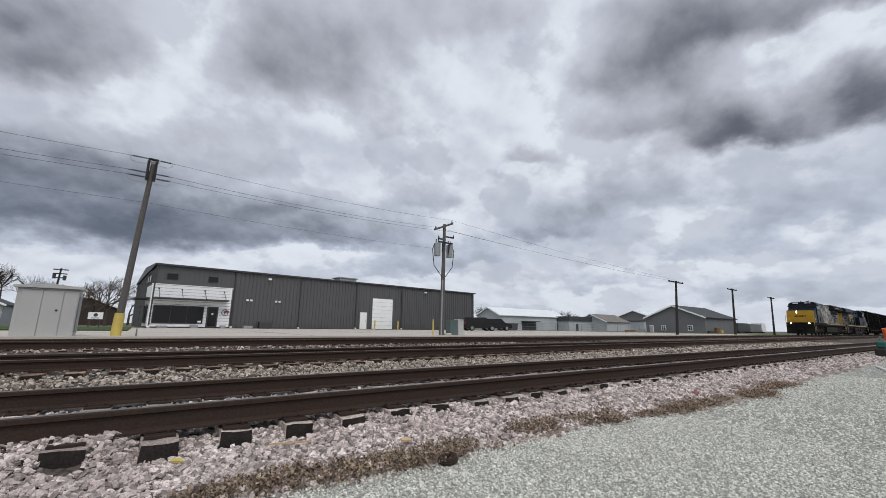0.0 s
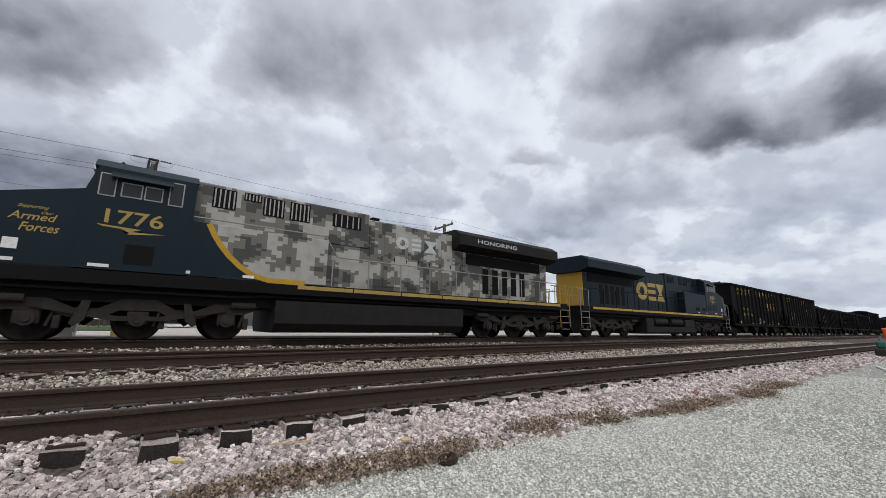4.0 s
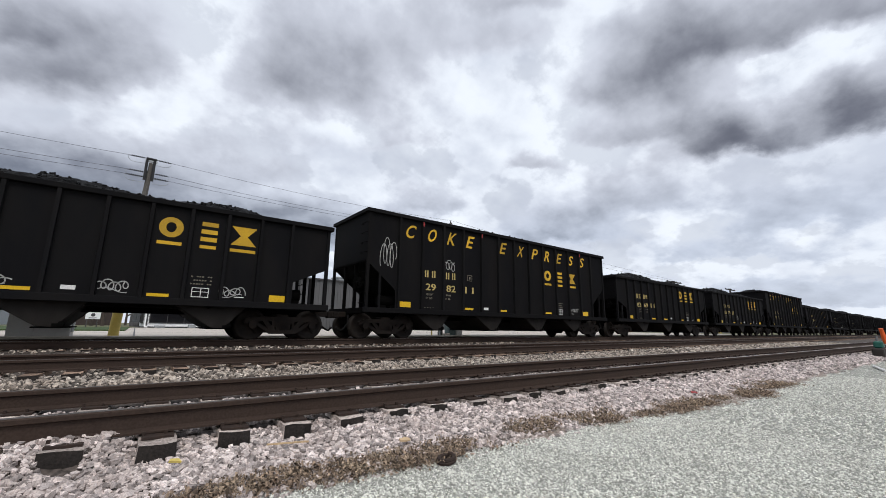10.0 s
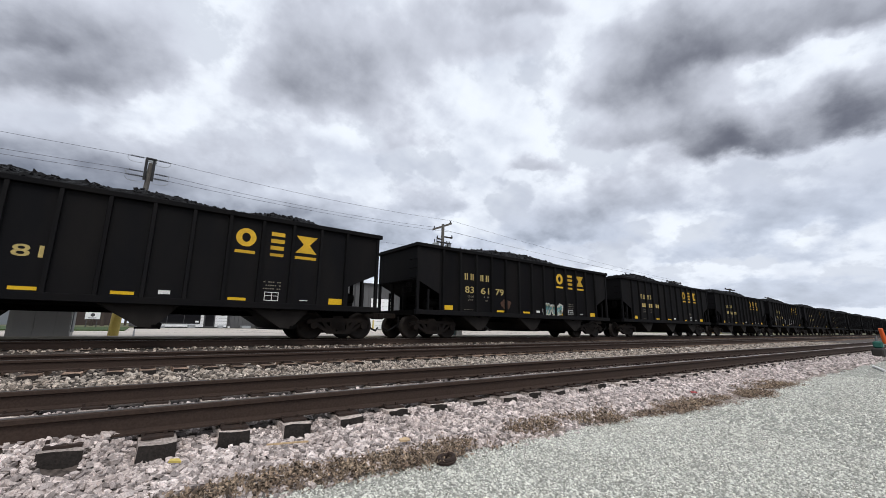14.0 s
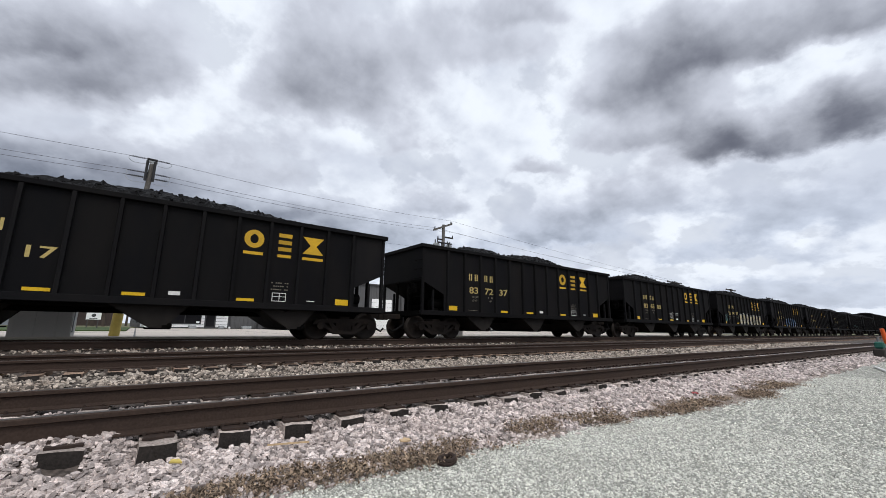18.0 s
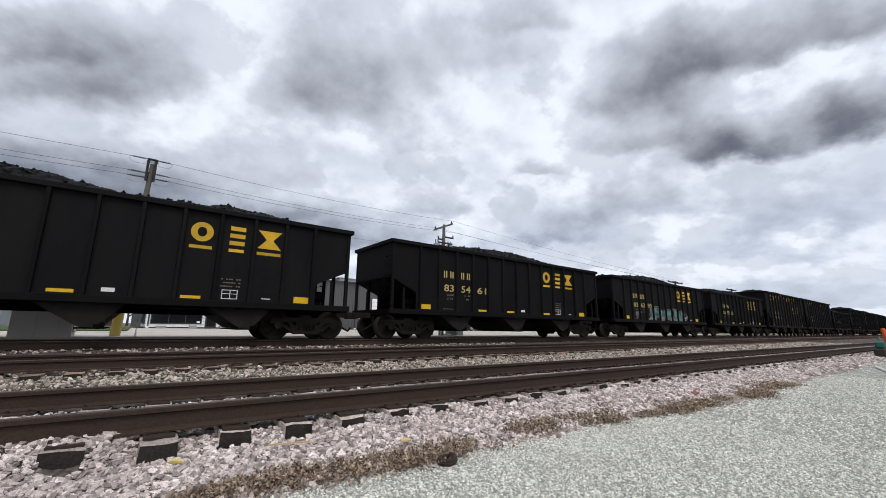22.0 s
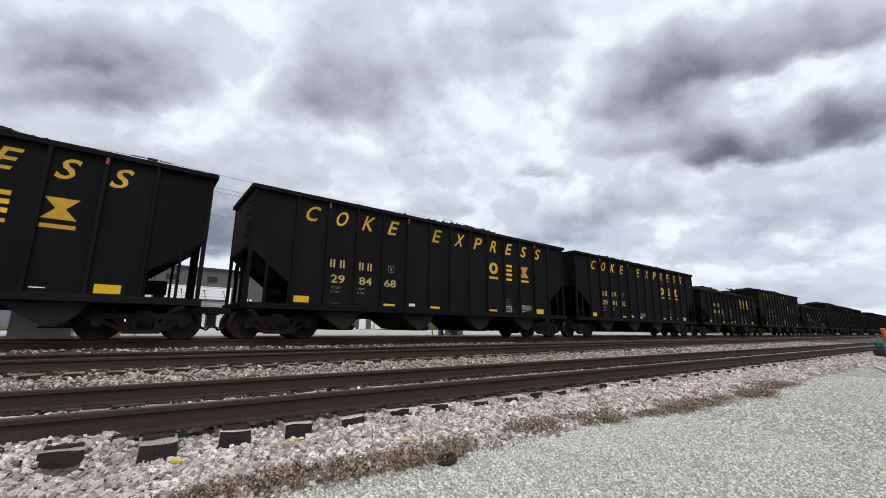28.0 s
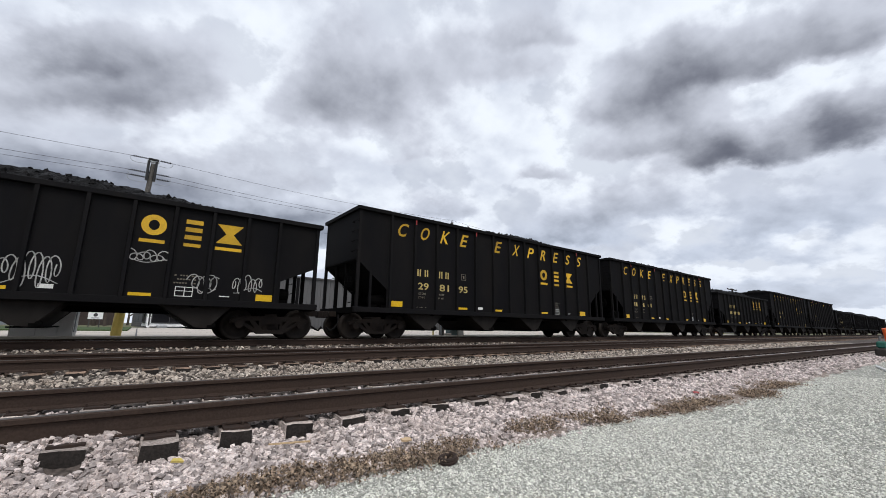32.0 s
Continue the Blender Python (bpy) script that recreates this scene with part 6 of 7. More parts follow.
        part("awning_stay", bm, M_TRIM, aw)
    aw2 = part("awning", a_box(-1.3, -0.13, 0.4, 4.3, 2.72, 2.86, 0.02), M_TRIM, b)
    w = part("window", a_box(-0.2, -0.13, 1.2, 3.4, 0.42, 2.15), M_TRIM, b)
    for q in range(2):
        part("pane", a_box(-0.21, -0.15, 1.28 + q * 1.05, 2.24 + q * 1.05, 0.5, 2.07), M_GLASS, w)
    for x in (0.93, 4.5):
        w = part("window", a_box(x - 0.04, x + 0.9, -0.06, 0.0, 4.68, 5.28), M_TRIM, b)
        part("pane", a_box(x, x + 0.86, -0.07, -0.03, 4.72, 5.24), M_GLASS, w)
    for y in (3.0, 5.0):
        part("window", a_box(-0.06, 0.0, y, y + 0.85, 4.6, 5.2), M_GLASS, b)
    bm = bmesh.new()
    for k in range(20):
        a, c = 2 * math.pi * k / 20, 2 * math.pi * (k + 1) / 20
        rod(bm, (6.36 + 0.3 * math.cos(a), -0.12, 1.6 + 0.3 * math.sin(a)), (6.36 + 0.3 * math.cos(c), -0.12, 1.6 + 0.3 * math.sin(c)), 0.035, n=5)
    box(bm, 6.3, 6.42, -0.14, -0.1, 1.5, 1.75)
    sg = part("round_sign", bm, M_TRIM, b, "round wall sign with a dark ring")
    part("red_flash", a_box(6.45, 6.75, -0.15, -0.12, 1.62, 1.78), M_RED, sg)
    for x in (8.45, 8.85, 11.5, 11.9):
        part("wall_lamp", a_box(x - 0.13, x + 0.13, -0.16, -0.04, 2.92, 3.12, 0.03), M_WDOOR, b)
    for x in (10.6, 33.5):
        part("flood_lamp", a_box(x - 0.2, x + 0.2, -0.3, -0.04, 5.4, 5.6, 0.03), M_WDOOR, b)
    md = part("door", a_box(22.55, 23.55, -0.06, 0.02, 0.02, 2.2), M_WDOOR, b, "white steel door")
    part("door_handle", a_box(23.4, 23.47, -0.1, -0.06, 1.0, 1.12), M_TRIM, md)
    rd = part("roller_door", a_box(24.3, 27.75, -0.02, 0.02, 0.02, 4.2), M_TRIM, b, "white sectional roller door")
    for q in range(8):
        part("door_panel", a_box(24.38, 27.67, -0.05, -0.02, 0.04 + q * 0.515, 0.54 + q * 0.515, 0.008), M_WDOOR, rd)
    ru = part("roof_unit", a_box(22.4, 25.1, 6.0, 8.0, H + 0.35, H + 1.25, 0.03), M_CAN, b, "pale roof air-conditioning unit")
    part("cowl", a_box(22.2, 25.3, 5.9, 8.1, H + 1.22, H + 1.35), M_CAN, ru)
    for x0, x1, z1 in ((8.15, 9.05, 0.28), (9.7, 11.05, 0.68), (0.6, 1.4, 0.22), (3.3, 3.9, 0.3), (5.95, 6.4, 0.3)):
        bm = a_box(x0, x1, -0.9, -0.3, 0.0, z1, 0.03)
        ob = part("planter" if x1 < 7 else "outdoor_unit", bm, M_CAN if x1 < 9.1 else M_TRIM)
        ob.matrix_world = b.matrix_world.copy()
        tagged(ob, "low grey planter box by the office front" if x1 < 7 else "grey air-conditioning unit on the ground by the wall", "planter" if x1 < 7 else "air conditioner")
    for x in (24.25, 28.0):
        bm = bmesh.new()
        rod(bm, (x, -1.0, 0.0), (x, -1.0, 1.15), 0.1, n=14), rod(bm, (x, -1.0, 1.15), (x, -1.0, 1.22), 0.1, 0.04, n=14)
        ob = part("bollard", bm, M_SAFE)
        ob.matrix_world = b.matrix_world.copy()
        tagged(ob, "yellow steel bollard by the roller door", "bollard", "bollards")
    # the end wall stands slightly askew to the front
    for ob in b.children_recursive:
        for v in ob.data.vertices:
            if v.co.x < 0.5 and v.co.y > 0.2 and ob.matrix_local.translation.length < 0.01:
                v.co.x -= 0.20 * (v.co.y - 0.2)


def signal_cabinet():
    c = thing("signal_cabinet", "tall silver metal trackside equipment cabinet", "cabinet", pose(-2.97, 17.0, 0.44))
    part("body", a_box(0, 1.38, 0, 0.9, 0.1, 1.62), M_SILVER, c)
    part("plinth", a_box(-0.05, 1.43, -0.05, 0.95, 0, 0.1), M_PAVE, c)
    part("roof", a_prism([(-0.1, 1.62), (-0.1, 1.68), (0.69, 1.76), (1.48, 1.68), (1.48, 1.62)], "y", -0.1, 1.0), M_SILVER, c)
    for x in (0.10, 0.57):
        d = part("door", a_box(x, x + 0.455, -0.025, 0, 0.16, 1.56, 0.006), M_SILVER, c)
    bm = bmesh.new()
    rod(bm, (0.92, -0.045, 0.95), (0.92, -0.02, 0.95), 0.035, n=12)
    part("lock", bm, M_TRIM, d)
    part("side_panel", a_box(1.06, 1.36, -0.02, 0, 0.14, 1.58, 0.004), M_SILVER, c)
    part("side_vent", a_box(1.38, 1.41, 0.15, 0.75, 0.3, 1.4, 0.01), M_CAN, c)
    return c


def wire(bm, a, b, sag, r=0.0055, n=14):
    a, b = Vector(a), Vector(b)
    pts = [a.lerp(b, k / n) - Vector((0, 0, 4 * sag * (k / n) * (1 - k / n))) for k in range(n + 1)]
    tube(bm, pts, r, 5)


def utility_poles():
    p1 = thing("utility_pole", "leaning grey wooden utility pole with a yellow guard at its foot", "utility pole", pose(-0.56, 17.6, 0.42), "utility poles")
    bm = bmesh.new()
    rod(bm, (0, 0, 0), (0.27, 0, 6.45), 0.115, 0.078, n=14)
    part("pole", bm, M_POLE, p1)
    bm = bmesh.new()
    rod(bm, (0, 0, 0.1), (0.035, 0, 0.95), 0.15, 0.145, n=16)
    part("pole_guard", bm, M_SAFE, p1, "yellow pole guard")
    for z, bracket in ((6.62, 0.16), (6.08, 0.13), (5.90, 0.13)):
        arm = part("cross_arm", a_box(0.26 - bracket, 0.26 + bracket, -0.05, 0.05, z - 0.03, z + 0.03, 0.008), M_WIRE, p1)
        for e, end in ((-1, -0.42), (1, 0.85)):
            near = 0.26 + e * bracket
            bm = bmesh.new()
            rod(bm, (near, 0, z), (end, 0, z - 0.01), 0.012, n=6)
            for q in range(7):
                u = near + (end - near) * (0.15 + 0.11 * q)
                rod(bm, (u - 0.012, 0, z), (u + 0.012, 0, z), 0.034, n=10)
            part("insulator_string", bm, M_WIRE, arm)
            bm = bmesh.new()
            tube(bm, [(end, 0, z), (end + e * 0.01, 0, z - 0.10), (end - e * 0.07, 0, z - 0.19), (end - e * 0.20, 0, z - 0.22), (near, 0, z - 0.20)], 0.008, 5)
            part("jumper_wire", bm, M_CAN, arm)
    part("pole_top_frame", a_box(0.08, 0.44, -0.04, 0.04, 6.50, 6.56), M_CAN, p1)
    for x in (0.13, 0.36):
        bm = bmesh.new()
        rod(bm, (x, -0.12, 5.75), (x, -0.12, 6.52), 0.045, n=10)
        part("cutout", bm, M_WIRE, p1)
    p2 = thing("utility_pole", "grey wooden utility pole carrying two transformers", "utility pole", pose(13.27, 17.6, 0.42), "utility poles")
    bm = bmesh.new()
    rod(bm, (0, 0, 0), (0.12, 0, 6.45), 0.145, 0.085, n=14)
    part("pole", bm, M_POLE, p2)
    part("cross_arm", prism(bmesh.new(), [(-0.58, 5.98), (-0.58, 6.10), (0.72, 6.66), (0.72, 6.54)], "y", -0.06, 0.06), M_POLE, p2)
    part("cross_arm", a_box(0.1, 0.80, -0.04, 0.04, 5.70, 5.77), M_POLE_DK, p2)
    part("cross_arm", a_box(-0.30, 0.12, -0.04, 0.04, 5.52, 5.59), M_POLE_DK, p2)
    for x, z in ((-0.28, 5.60), (0.78, 5.78), (-0.50, 6.12), (0.66, 6.62)):
        part("insulator", rod(bmesh.new(), (x, 0, z), (x, 0, z + 0.13), 0.045, 0.025, n=10), M_WIRE, p2)
    part("transformer_bracket", a_box(-0.42, 0.56, -0.24, -0.19, 5.28, 5.36), M_WIRE, p2)
    for x in (-0.18, 0.28):
        part("cutout", rod(bmesh.new(), (x, -0.2, 4.75), (x + 0.04, -0.2, 5.3), 0.035, n=8), M_WIRE, p2)
    for x in (-0.38, 0.50):
        bm = bmesh.new()
        rod(bm, (x, 0, 4.55), (x, 0, 5.25), 0.19, n=16), rod(bm, (x, 0, 5.25), (x, 0, 5.31), 0.19, 0.12, n=16)
        t = part("transformer", bm, M_CAN, p2, "grey transformer can")
        bm = bmesh.new()
        for e in (-0.08, 0.08):
            rod(bm, (x + e, 0, 5.3), (x + e, 0, 5.5), 0.03, n=8)
        part("bushing", bm, M_TRIM, t)
        bm = bmesh.new()
        e = -1 if x < 0 else 1
        pts = [(x + e * 0.2, 0, 5.2), (x + e * 0.32, 0, 4.9), (x + e * 0.2, 0, 4.0), (0.09 + e * 0.12, 0, 3.4), (0.08, 0, 3.5)]
        for a, b in zip(pts, pts[1:]):
            rod(bm, a, b, 0.022, n=5)
        part("service_cable", bm, M_WIRE, p2)
    bm = bmesh.new()
    rod(bm, (-0.12, -0.13, 0.1), (-0.06, -0.13, 3.2), 0.04, n=8)
    part("conduit", bm, M_CAN, p2)
    for x, hgt, label in ((42.6, 5.55, "dark utility pole with a single cross arm"), (58.5, 5.85, "slightly leaning utility pole with a single cross arm"), (74.4, 5.65, "leaning utility pole far along the railway")):
        p = thing("utility_pole", label, "utility pole", pose(x, 17.6, 0.42), "utility poles")
        bm = bmesh.new()
        rod(bm, (-0.4, 0, 0), (0.5, 0, hgt), 0.14, 0.09, n=10)
        part("pole", bm, M_POLE_DK, p)
        part("cross_arm", a_box(-1.1, 2.1, -0.05, 0.05, hgt - 0.19, hgt - 0.09), M_POLE_DK, p)
        for q in (-1.0, 0.0, 1.0, 2.0):
            part("insulator", a_box(q - 0.05, q + 0.05, -0.05, 0.05, hgt - 0.09, hgt - 0.02), M_WIRE, p)
    p = thing("utility_pole", "small dark pole with a crowded cross arm beyond the trees", "utility pole", pose(-10.1, 80.0, 0.5), "utility poles")
    bm = bmesh.new()
    rod(bm, (-0.3, 0, 0), (0.1, 0, 8.3), 0.16, 0.11, n=10)
    part("pole", bm, M_POLE_DK, p)
    for z, w in ((8.1, 0.85), (7.5, 0.8), (6.9, 0.55)):
        part("cross_arm", a_box(0.1 - w, 0.1 + w, -0.06, 0.06, z - 0.07, z + 0.07), M_POLE_DK, p)
    for x, z in ((-0.5, 7.1), (0.65, 6.9)):
        bm = bmesh.new()
        rod(bm, (x, -0.1, z - 0.35), (x, -0.1, z + 0.35), 0.2, n=10)
        part("transformer", bm, M_TRIM, p)
    # the wires, span by span
    lines = thing("overhead_wires", "thin black overhead wires slung from pole to pole", "power line", pose(0, 17.6, 0.42))
    for a0, a1, b0, b1, c1 in (((-0.98, 6.62), (0.29, 6.62), (-17, 6.5), (13.98, 6.78), (42.6, 5.65)), ((-0.98, 6.08), (0.29, 6.08), (-17, 5.9), (12.72, 6.18), (41.6, 5.5)),
                               ((-0.98, 5.90), (0.29, 5.90), (-17, 5.75), (14.15, 6.1), (44.4, 5.5))):
        for p, q in (((b0[0], b0[1]), a0), (a1, b1), (b1, c1)):
            bm = bmesh.new()
            wire(bm, (p[0], 0, p[1]), (q[0], 0, q[1]), 0.18)
            part("wire", bm, M_WIRE, lines)
    for p, q in (((-0.40, 4.95), (-17, 5.0)), ((-0.40, 4.95), (12.9, 4.95))):
        bm = bmesh.new()
        wire(bm, (p[0], 0, p[1]), (q[0], 0, q[1]), 0.12, 0.0038)
        part("wire", bm, M_WIRE, lines)
    # boxes at the second pole's foot
    for x, w, z, m, nm, lab in ((13.80, 0.50, 0.95, M_GBOX, "utility_box", "green padmounted utility box"), (14.36, 0.42, 1.0, M_SILVER, "meter_cabinet", "pale metal meter cabinet"), (12.62, 0.07, 1.0, M_SAFE, "marker_post", "slim yellow marker post")):
        t = thing(nm, lab, "cabinet" if w > 0.1 else "post", pose(x, 17.5, 0.44))
        part("body", a_box(0, w, 0, max(0.06, w * 0.8), 0, z, 0.015), m, t)
        if w > 0.1:
            part("lid", a_box(-0.02, w + 0.02, -0.02, w * 0.8 + 0.02, z, z + 0.04, 0.008), m, t)
            part("door", a_box(0.05, w - 0.05, -0.015, 0, 0.1, z - 0.08), m, t)
    tagged(part("kerb_stone", a_box(13.35, 13.75, 17.3, 17.5, 0.42, 0.72, 0.02), M_PAVE), "small pale concrete block at the pole's foot", "block")


def suv():
    c = thing("parked_suv", "black parked sport utility vehicle", "car", pose(34.6, 40.6, FAR - 0.01, 0, 0, -18))
    part("body", a_prism([(0.0, 0.45), (0.02, 1.0), (0.15, 1.12), (0.55, 1.75), (3.0, 1.80), (3.7, 1.18), (4.75, 1.02), (4.85, 0.5), (4.7, 0.35), (0.1, 0.35)], "y", 0, 1.9), M_CAR_PAINT, c)
    part("window", a_prism([(0.65, 1.18), (0.8, 1.65), (2.95, 1.70), (3.45, 1.18)], "y", -0.01, 1.91), M_GLASS, c)
    for x in (0.95, 3.9):
        for y in (0.0, 1.72):
            bm = bmesh.new()
            rod(bm, (x, y - 0.03, 0.37), (x, y + 0.21, 0.37), 0.37, n=20)
            w = part("wheel", bm, M_RUBBER, c)
            bm = bmesh.new()
            rod(bm, (x, y - 0.05, 0.37), (x, y + 0.23, 0.37), 0.22, n=14)
            part("rim", bm, M_RIM, w)
    part("tail_light", a_box(-0.02, 0.06, 0.1, 0.3, 0.9, 1.2), M_RED, c)
    part("tail_light", a_box(-0.02, 0.06, 1.6, 1.8, 0.9, 1.2), M_RED, c)
    c2 = copy_thing(c, pose(41.5, 44.5, FAR - 0.01, 0, 0, -18))
    tagged(c2, "second dark parked car beyond the first", "car")
    t = thing("waste_skip", "low dark steel waste skip", "skip", pose(46.0, 44.5, FAR - 0.02))
    part("body", a_prism([(0, 0.1), (-0.15, 1.1), (3.1, 1.1), (2.9, 0.1)], "y", 0, 1.6), M_TRIM, t)
    part("rim", a_box(-0.2, 3.15, -0.05, 1.65, 1.1, 1.18), M_TRIM, t)


def gable_house(name, label, at, w, d, eave, ridge, wall, roof, extras=()):
    """A plain gabled shed: x along the gable end, y along the ridge."""
    h = thing(name, label, "building", at)
    part("wall", a_prism([(0, 0), (0, eave), (w / 2, ridge), (w, eave), (w, 0)], "y", 0, d), wall, h)
    for s in (0, 1):
        xa, xb = (w / 2, -0.35) if s == 0 else (w / 2, w + 0.35)
        za = ridge
        zb = eave - 0.35 * (ridge - eave) / (w / 2)
        part("roof_slope", a_prism([(xa, za + 0.01), (xa, za + 0.14), (xb, zb + 0.14), (xb, zb + 0.01)], "y", -0.35, d + 0.35), roof, h)
        part("barge_board", a_prism([(xa, za - 0.12), (xa, za + 0.16), (xb, zb + 0.16), (xb, zb - 0.12)], "y", -0.42, -0.35), M_WDOOR, h)
    for nm, x0, x1, z0, z1, m in extras:
        o = part(nm, a_box(x0, x1, -0.06, 0.0, z0, z1), M_WDOOR, h)
        if nm == "window":
            for q in ((x0 + 0.1, (x0 + x1) / 2 - 0.04), ((x0 + x1) / 2 + 0.04, x1 - 0.1)):
                for r in ((z0 + 0.1, (z0 + z1) / 2 - 0.04), ((z0 + z1) / 2 + 0.04, z1 - 0.1)):
                    part("pane", a_box(q[0], q[1], -0.08, -0.055, r[0], r[1]), M_GLASS, o)
        else:
            part("panel", a_box(x0 + 0.1, x1 - 0.1, -0.075, -0.055, z0 + 0.05, z1 - 0.1), m, o)
    return h


def far_buildings():
    # each shed turns a gable towards -x and its long side towards the railway
    gable_house("gabled_shed", "dark grey gabled steel shed with white trim and two small windows", pose(84.0, 40.9, 0.3, 0, 0, -90), 10.9, 16.0, 3.2, 5.5, M_GRYHOUSE, M_DKROOF,
                (("window", 3.0, 3.9, 0.7, 1.7, None), ("window", 7.9, 8.8, 0.7, 1.7, None), ("door", 0.7, 1.5, 0.0, 1.7, M_LTSIDE)))
    t = gable_house("white_roofed_barn", "pale grey storage barn with a white metal roof", pose(66.7, 73.8, 0.3, 0, 0, -90), 7.8, 24.4, 3.7, 5.5, M_LTSIDE, M_WROOF)
    # the bay's dark inside is a dark panel on the closed wall, painted shade
    part("open_bay", a_box(7.8, 7.88, 7.5, 12.5, 0.1, 2.3), M_TRIM, t)
    part("bay_roof", a_box(7.8, 9.2, 7.2, 12.8, 2.3, 2.45), M_TRIM, t)
    part("door", a_box(7.8, 7.87, 21.0, 22.0, 0.0, 2.1), M_TRIM, t)
    t2 = thing("lean_to_shed", "low grey shed with a dark roof", "building", pose(88.0, 62.5, 0.3))
    part("wall", a_box(0, 12.0, 0, 8, 0, 2.8), M_LTSIDE, t2)
    part("roof", a_box(-0.3, 12.3, -0.3, 8.3, 2.8, 3.9), M_DKROOF, t2)
    part("door", a_box(3.0, 4.0, -0.06, 0.0, 0.0, 2.0), M_TRIM, t2)
    gable_house("pale_gabled_shed", "pale grey gabled shed with a weathered brown roof", pose(98.1, 67.2, 0.3, 0, 0, -90), 9.2, 11.7, 2.7, 4.7, M_LTSIDE, M_SHINGLE)
    gable_house("grey_gabled_barn", "grey gabled barn with a white roof", pose(146.0, 81.0, 0.3, 0, 0, -90), 11.0, 20.0, 5.6, 7.6, M_GRYHOUSE, M_WROOF)
    t = thing("white_store", "low white store with a flat roof", "building", pose(118.0, 58.0, 0.3))
    part("wall", a_box(0, 14, 0, 8, 0, 3.2), M_LTSIDE, t)
    part("roof", a_box(-0.3, 14.3, -0.3, 8.3, 3.2, 3.4), M_DKROOF, t)
    for x, w, hgt, m, lab in ((118.0, 8.0, 2.7, M_TRIM, "dark open trailer parked beside the shed"), (127.0, 9.0, 2.6, M_GRYHOUSE, "grey box trailer parked beside the shed"), (137.0, 3.0, 3.0, M_WDOOR, "white delivery truck body")):
        t = thing("box_trailer", lab, "trailer", pose(x, 35.0, 0.3), "parked trailers")
        part("body", a_box(0, w, 0, 2.5, 0.6, hgt, 0.05), m, t)
        part("chassis", a_box(0.3, w - 0.3, 0.3, 2.2, 0.35, 0.6), M_TRIM, t)
        for q in (1.0, w - 1.2):
            bm = bmesh.new()
            rod(bm, (q, 0.1, 0.45), (q, 2.4, 0.45), 0.45, n=14)
            part("wheel", bm, M_RUBBER, t)
    for x, y, w, hgt, m, nm, lab in ((88.0, 29.5, 1.6, 1.3, M_WASTE, "timber_stack", "brown stack of timber by the shed"), (90.2, 29.5, 1.2, 0.9, M_SAFE, "yellow_machine", "small yellow machine by the shed"), (84.5, 29.6, 2.4, 0.7, M_TRIM, "scrap_heap", "dark heap of scrap by the shed"),
                                     (75.0, 40.0, 3.0, 0.6, M_WASTE, "timber_stack", "low stack of brown timber"), (79.0, 39.5, 2.0, 0.9, M_CAN, "pallet_stack", "grey stack of pallets")):
        t = thing(nm, lab, "clutter", pose(x, y, 0.35))
        for k in range(3):
            part("layer", a_box(0.06 * k, w - 0.1 * k, 0, 0.8, k * hgt / 3, (k + 0.9) * hgt / 3, 0.03), m, t)
    # roof of a pole building and low town houses far to the side
    gable_house("brick_house", "dark brown house behind the trees", pose(-11.0, 90.0, 0.3), 8.0, 10.0, 3.2, 5.0, M_BRICK, M_DKROOF)
    gable_house("grey_house", "pale house with a dark roof behind the trees", pose(-24.0, 80.0, 0.3), 9.0, 10.0, 3.0, 5.0, M_LTSIDE, M_DKROOF)
    s = thing("lawn_sign", "white board sign with a dark round mark on two posts", "sign", pose(-3.05, 40.0, 0.55))
    part("board", a_box(0, 0.86, 0, 0.08, 0.74, 1.25), M_WDOOR, s)
    part("mark", a_prism([(0.43 + 0.13 * math.cos(k * math.pi / 6), 1.05 + 0.13 * math.sin(k * math.pi / 6)) for k in range(12)], "y", -0.012, -0.002), M_TRIM, s)
    part("text_bar", a_box(0.2, 0.66, -0.012, -0.002, 0.80, 0.85), M_TRIM, s)
    for x in (0.08, 0.68):
        part("post", a_box(x, x + 0.06, 0.02, 0.06, 0, 0.74), M_TRIM, s)
    f = thing("chain_link_fence", "long chain-link fence on thin steel posts", "fence", pose(46.0, 49.5, 0.45, 0, 0, -14))
    n = 22
    for k in range(n):
        bm = bmesh.new()
        rod(bm, (k * 3.0, 0, 0), (k * 3.0, 0, 1.5), 0.03, n=6)
        part("post", bm, M_FENCE, f)
    bm = bmesh.new()
    for z in (0.1, 0.5, 0.9, 1.45):
        rod(bm, (0, 0, z), (3.0 * (n - 1), 0, z), 0.014, n=4)
    part("rail_wire", bm, M_FENCE, f)


def bare_tree(seed, height, spread):
    """A leafless tree: trunk and limbs forking down to fine twigs."""
    rng = random.Random(seed)
    trunk, limbs, twigs = bmesh.new(), bmesh.new(), bmesh.new()

    def grow(bm, p, d, ln, r, depth):
        q = p + d * ln
        rod(bm, p, q, r, r * 0.65, n=7 if depth < 2 else 4 if depth < 4 else 3)
        if depth > 6 or r < 0.004:
            return
        for k in range(3 if depth in (1, 2, 3, 4) else 2):
            nd = (d + Vector((rng.gauss(0, 0.5), rng.gauss(0, 0.5), rng.gauss(0.12, 0.3))) * spread).normalized()
            grow(limbs if depth < 3 else twigs, p.lerp(q, rng.uniform(0.65, 1.0)), nd, ln * rng.uniform(0.62, 0.85), r * rng.uniform(0.5, 0.68), depth + 1)
    grow(trunk, Vector((0, 0, 0)), Vector((rng.gauss(0, 0.04), rng.gauss(0, 0.04), 1)).normalized(), height * 0.28, height * 0.026, 0)
    return trunk, limbs, twigs


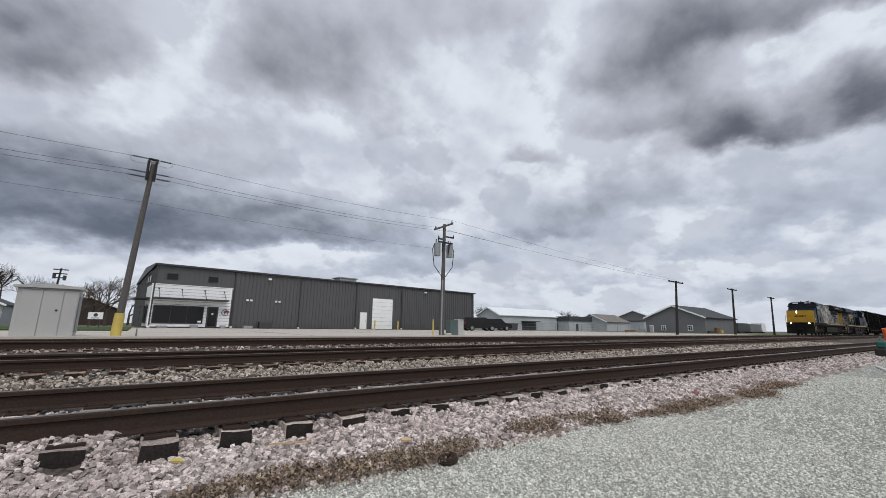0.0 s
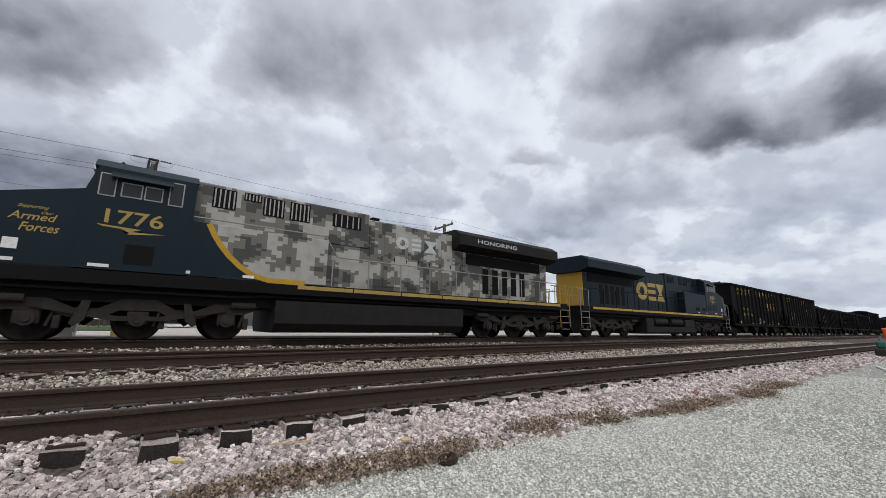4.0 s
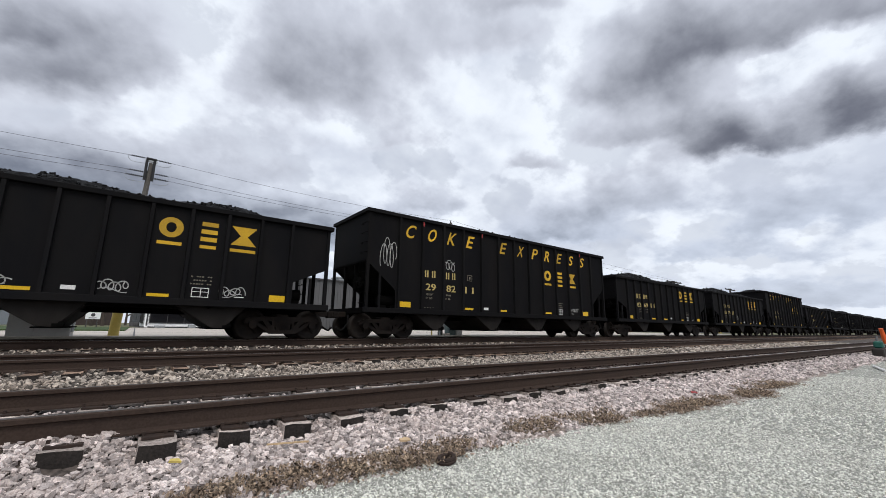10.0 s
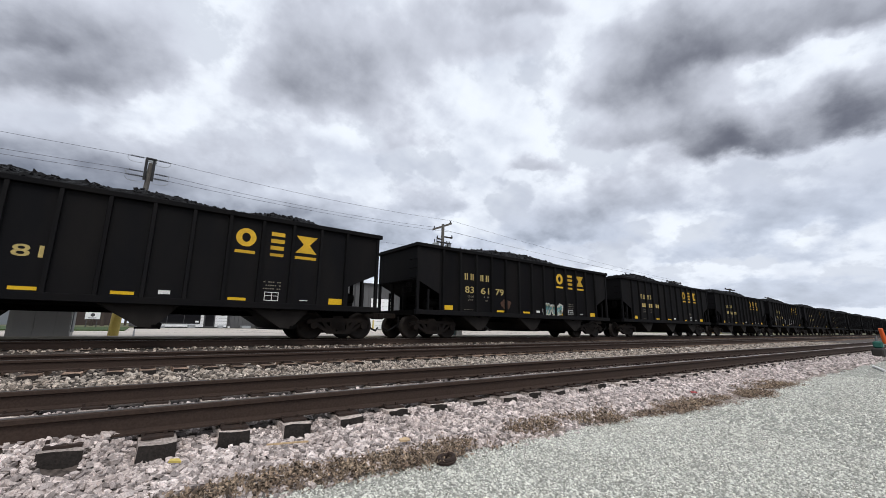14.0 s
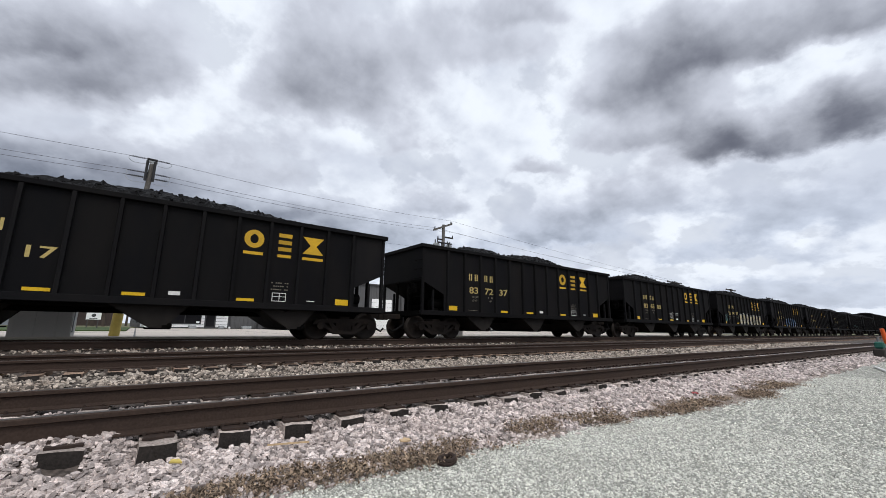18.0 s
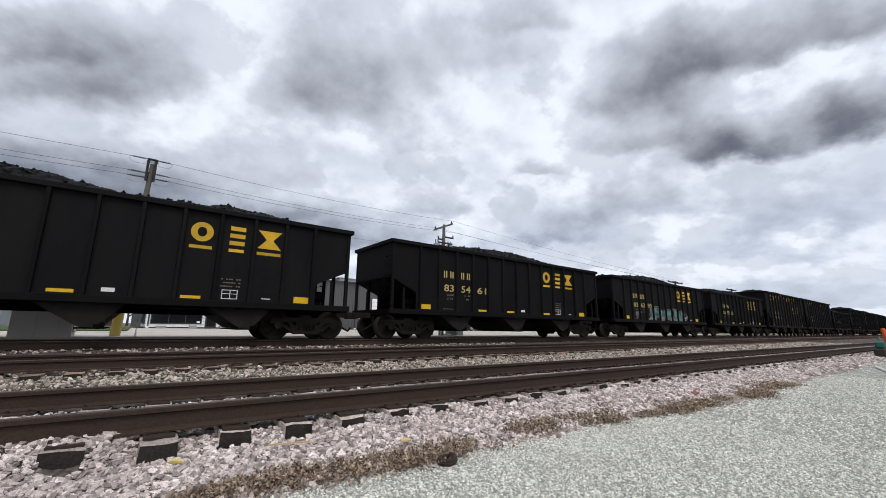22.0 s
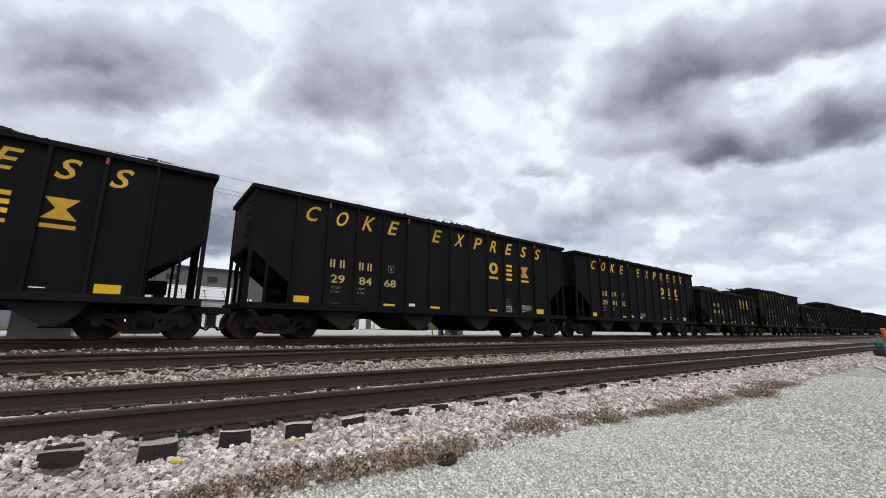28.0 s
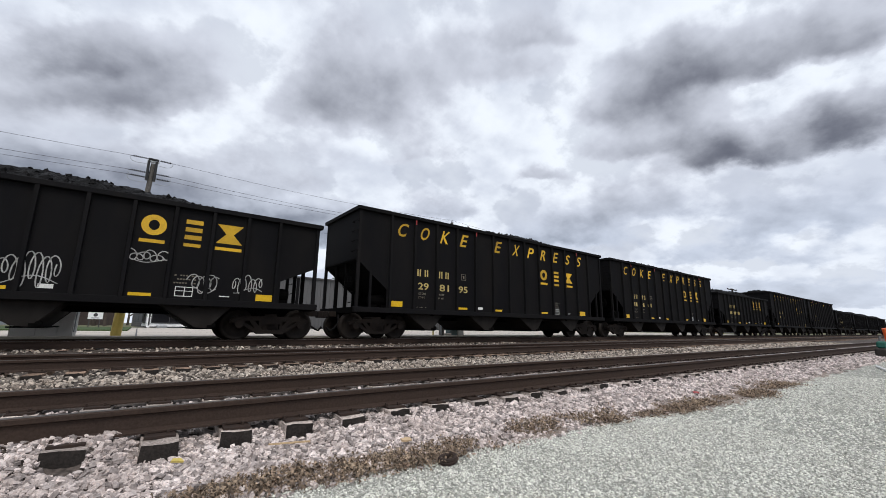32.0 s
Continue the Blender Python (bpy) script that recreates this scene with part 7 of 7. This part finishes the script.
def trees():
    protos = []
    for k in range(4):
        tr, li, tw = bare_tree(40 + k, 8.0, 0.95)
        t = thing("bare_tree", "leafless brown winter tree behind the buildings", "tree", pose(0, 0, -50), "bare trees")
        part("trunk", tr, M_BARK, t), part("bough_crown", li, M_BARK, t), part("twig_crown", tw, M_BARK, t)
        protos.append(t)
    rng = random.Random(2)
    spots = [(-11.2, 74, 1.05), (-5.0, 76, 1.15), (-8.0, 72, 1.0), (-16, 72, 1.1), (-13.0, 66, 1.15), (-9.5, 78, 0.8), (-6.6, 70, 1.05), (-3.6, 72, 1.1), (-19, 85, 1.3), (-6, 84, 1.15), (-1.5, 95, 1.1), (-22, 92, 1.2), (24, 110, 1.2), (60, 76, 1.05), (78, 95, 1.0),
             (96, 105, 1.25), (101, 108, 1.3), (107, 110, 1.25), (114, 112, 1.2), (121, 112, 1.0), (134, 118, 1.3), (140, 116, 1.3), (92, 118, 1.3), (152, 118, 1.45), (160, 117, 1.4), (168, 120, 1.5), (176, 122, 1.3)]
    used = set()
    for i, (x, y, s) in enumerate(spots):
        p = protos[i % 4]
        m = pose(x, y, 0.4, 0, 0, rng.random() * 360)
        t = copy_thing(p, m) if i % 4 in used else p
        used.add(i % 4)
        t.matrix_world = m @ Matrix.Diagonal((s, s, s, 1))


def small_things():
    """Litter by the siding, the switch stand and a pipe at the gravel's far end."""
    def bit(name, label, cat, outline, at, m, t=0.006):
        tagged(part(name, a_prism(outline, "z", 0, t), m, at=at), label, cat)
    bit("tan_leaf", "dry tan leaf lying on the ballast edge", "leaf", [(-0.07, 0), (-0.03, 0.035), (0.01, 0.02), (0.05, 0.04), (0.08, 0), (0.04, -0.04), (-0.02, -0.03)], pose(1.94, 3.06, 0.10, 8, 5, 30), M_TAN, 0.012)
    bit("yellow_scrap", "crumpled yellow scrap on the ballast", "litter", [(-0.05, 0), (-0.01, 0.03), (0.05, 0.02), (0.03, -0.03)], pose(0.33, 3.42, 0.125, 15, 10, 40), M_SAFE, 0.012)
    bit("wood_splinter", "long pale wood splinter on the ballast", "litter", [(-0.16, -0.006), (-0.16, 0.004), (0.16, 0.010), (0.17, -0.004)], pose(1.08, 3.42, 0.125, 0, 5, 2), M_TAN, 0.012)
    bit("red_scrap", "small faded red scrap among the stones", "litter", [(-0.08, 0), (0, 0.05), (0.10, 0.01), (0.02, -0.05)], pose(7.3, 2.85, 0.06, 10, 0, 0), M_RED, 0.015)
    bm = bmesh.new()
    tube(bm, [(math.cos(k * 0.5) * (0.075 - 0.0004 * k), math.sin(k * 0.5) * (0.065 - 0.0004 * k), 0.015 + 0.0016 * k) for k in range(27)], 0.017, 7)
    ob = part("rusty_coil", bm, M_IRON, at=pose(2.07, 2.64, 0.0, 4, -3, 20))
    tagged(ob, "coil of rusty iron lying on the gravel edge", "scrap")
    sw = thing("switch_stand", "low green switch stand with a leaning orange marker", "switch stand", pose(25.4, 2.44, 0.0))
    part("base", a_box(-0.4, 0.5, -0.14, 0.22, 0.0, 0.40, 0.04), M_POLE_DK, sw)
    part("box", a_box(-0.25, 0.25, -0.14, 0.16, 0.42, 0.70, 0.05), M_GREEN_P, sw)
    bm = bmesh.new()
    rod(bm, (0.1, -0.20, 0.62), (-0.05, -0.14, 1.24), 0.085, 0.07, n=10)
    part("marker", bm, M_ORANGE_P, sw, "orange plastic marker")
    bm = bmesh.new()
    rod(bm, (0.3, 0.1, 0.4), (0.7, 0.1, 0.9), 0.04, n=8)
    part("lever", bm, M_TRIM, sw)
    bm = bmesh.new()
    rod(bm, (18.3, 1.96, 0.035), (16.4, 1.55, 0.035), 0.035, n=12)
    tagged(part("white_pipe", bm, M_PIPE), "white plastic pipe lying on the gravel", "pipe")


def far_ground():
    p = part("pavement", a_box(-60, 62, 16.9, 46.9, FAR - 0.3, FAR - 0.004), M_PAVE)
    tagged(p, "broad pale concrete yard before the warehouse", "pavement", kind="structure")
    bm = bmesh.new()
    for x in np.arange(-54, 60, 6.0):
        box(bm, x - 0.03, x + 0.03, 16.95, 46.8, FAR - 0.01, FAR - 0.0015)
    for y in (24, 32, 40):
        box(bm, -59, 61, y - 0.03, y + 0.03, FAR - 0.01, FAR - 0.0019)
    part("joint_lines", bm, M_TRIM, p)
    tagged(part("lawn", a_box(-40, -0.4, 27.5, 46.0, FAR - 0.1, FAR + 0.06), M_GRASS), "strip of green lawn beside the yard", "lawn", kind="structure")
    tagged(part("pavement_edge", a_box(-60, 62, 16.7, 16.9, FAR - 0.35, FAR - 0.012), M_PAVE), "rough concrete edge along the railway", "kerb", kind="structure")


far_ground()
warehouse()
signal_cabinet()
utility_poles()
suv()
far_buildings()
trees()
small_things()
stones(BED)
gravel_chips(GROUND)
motions()
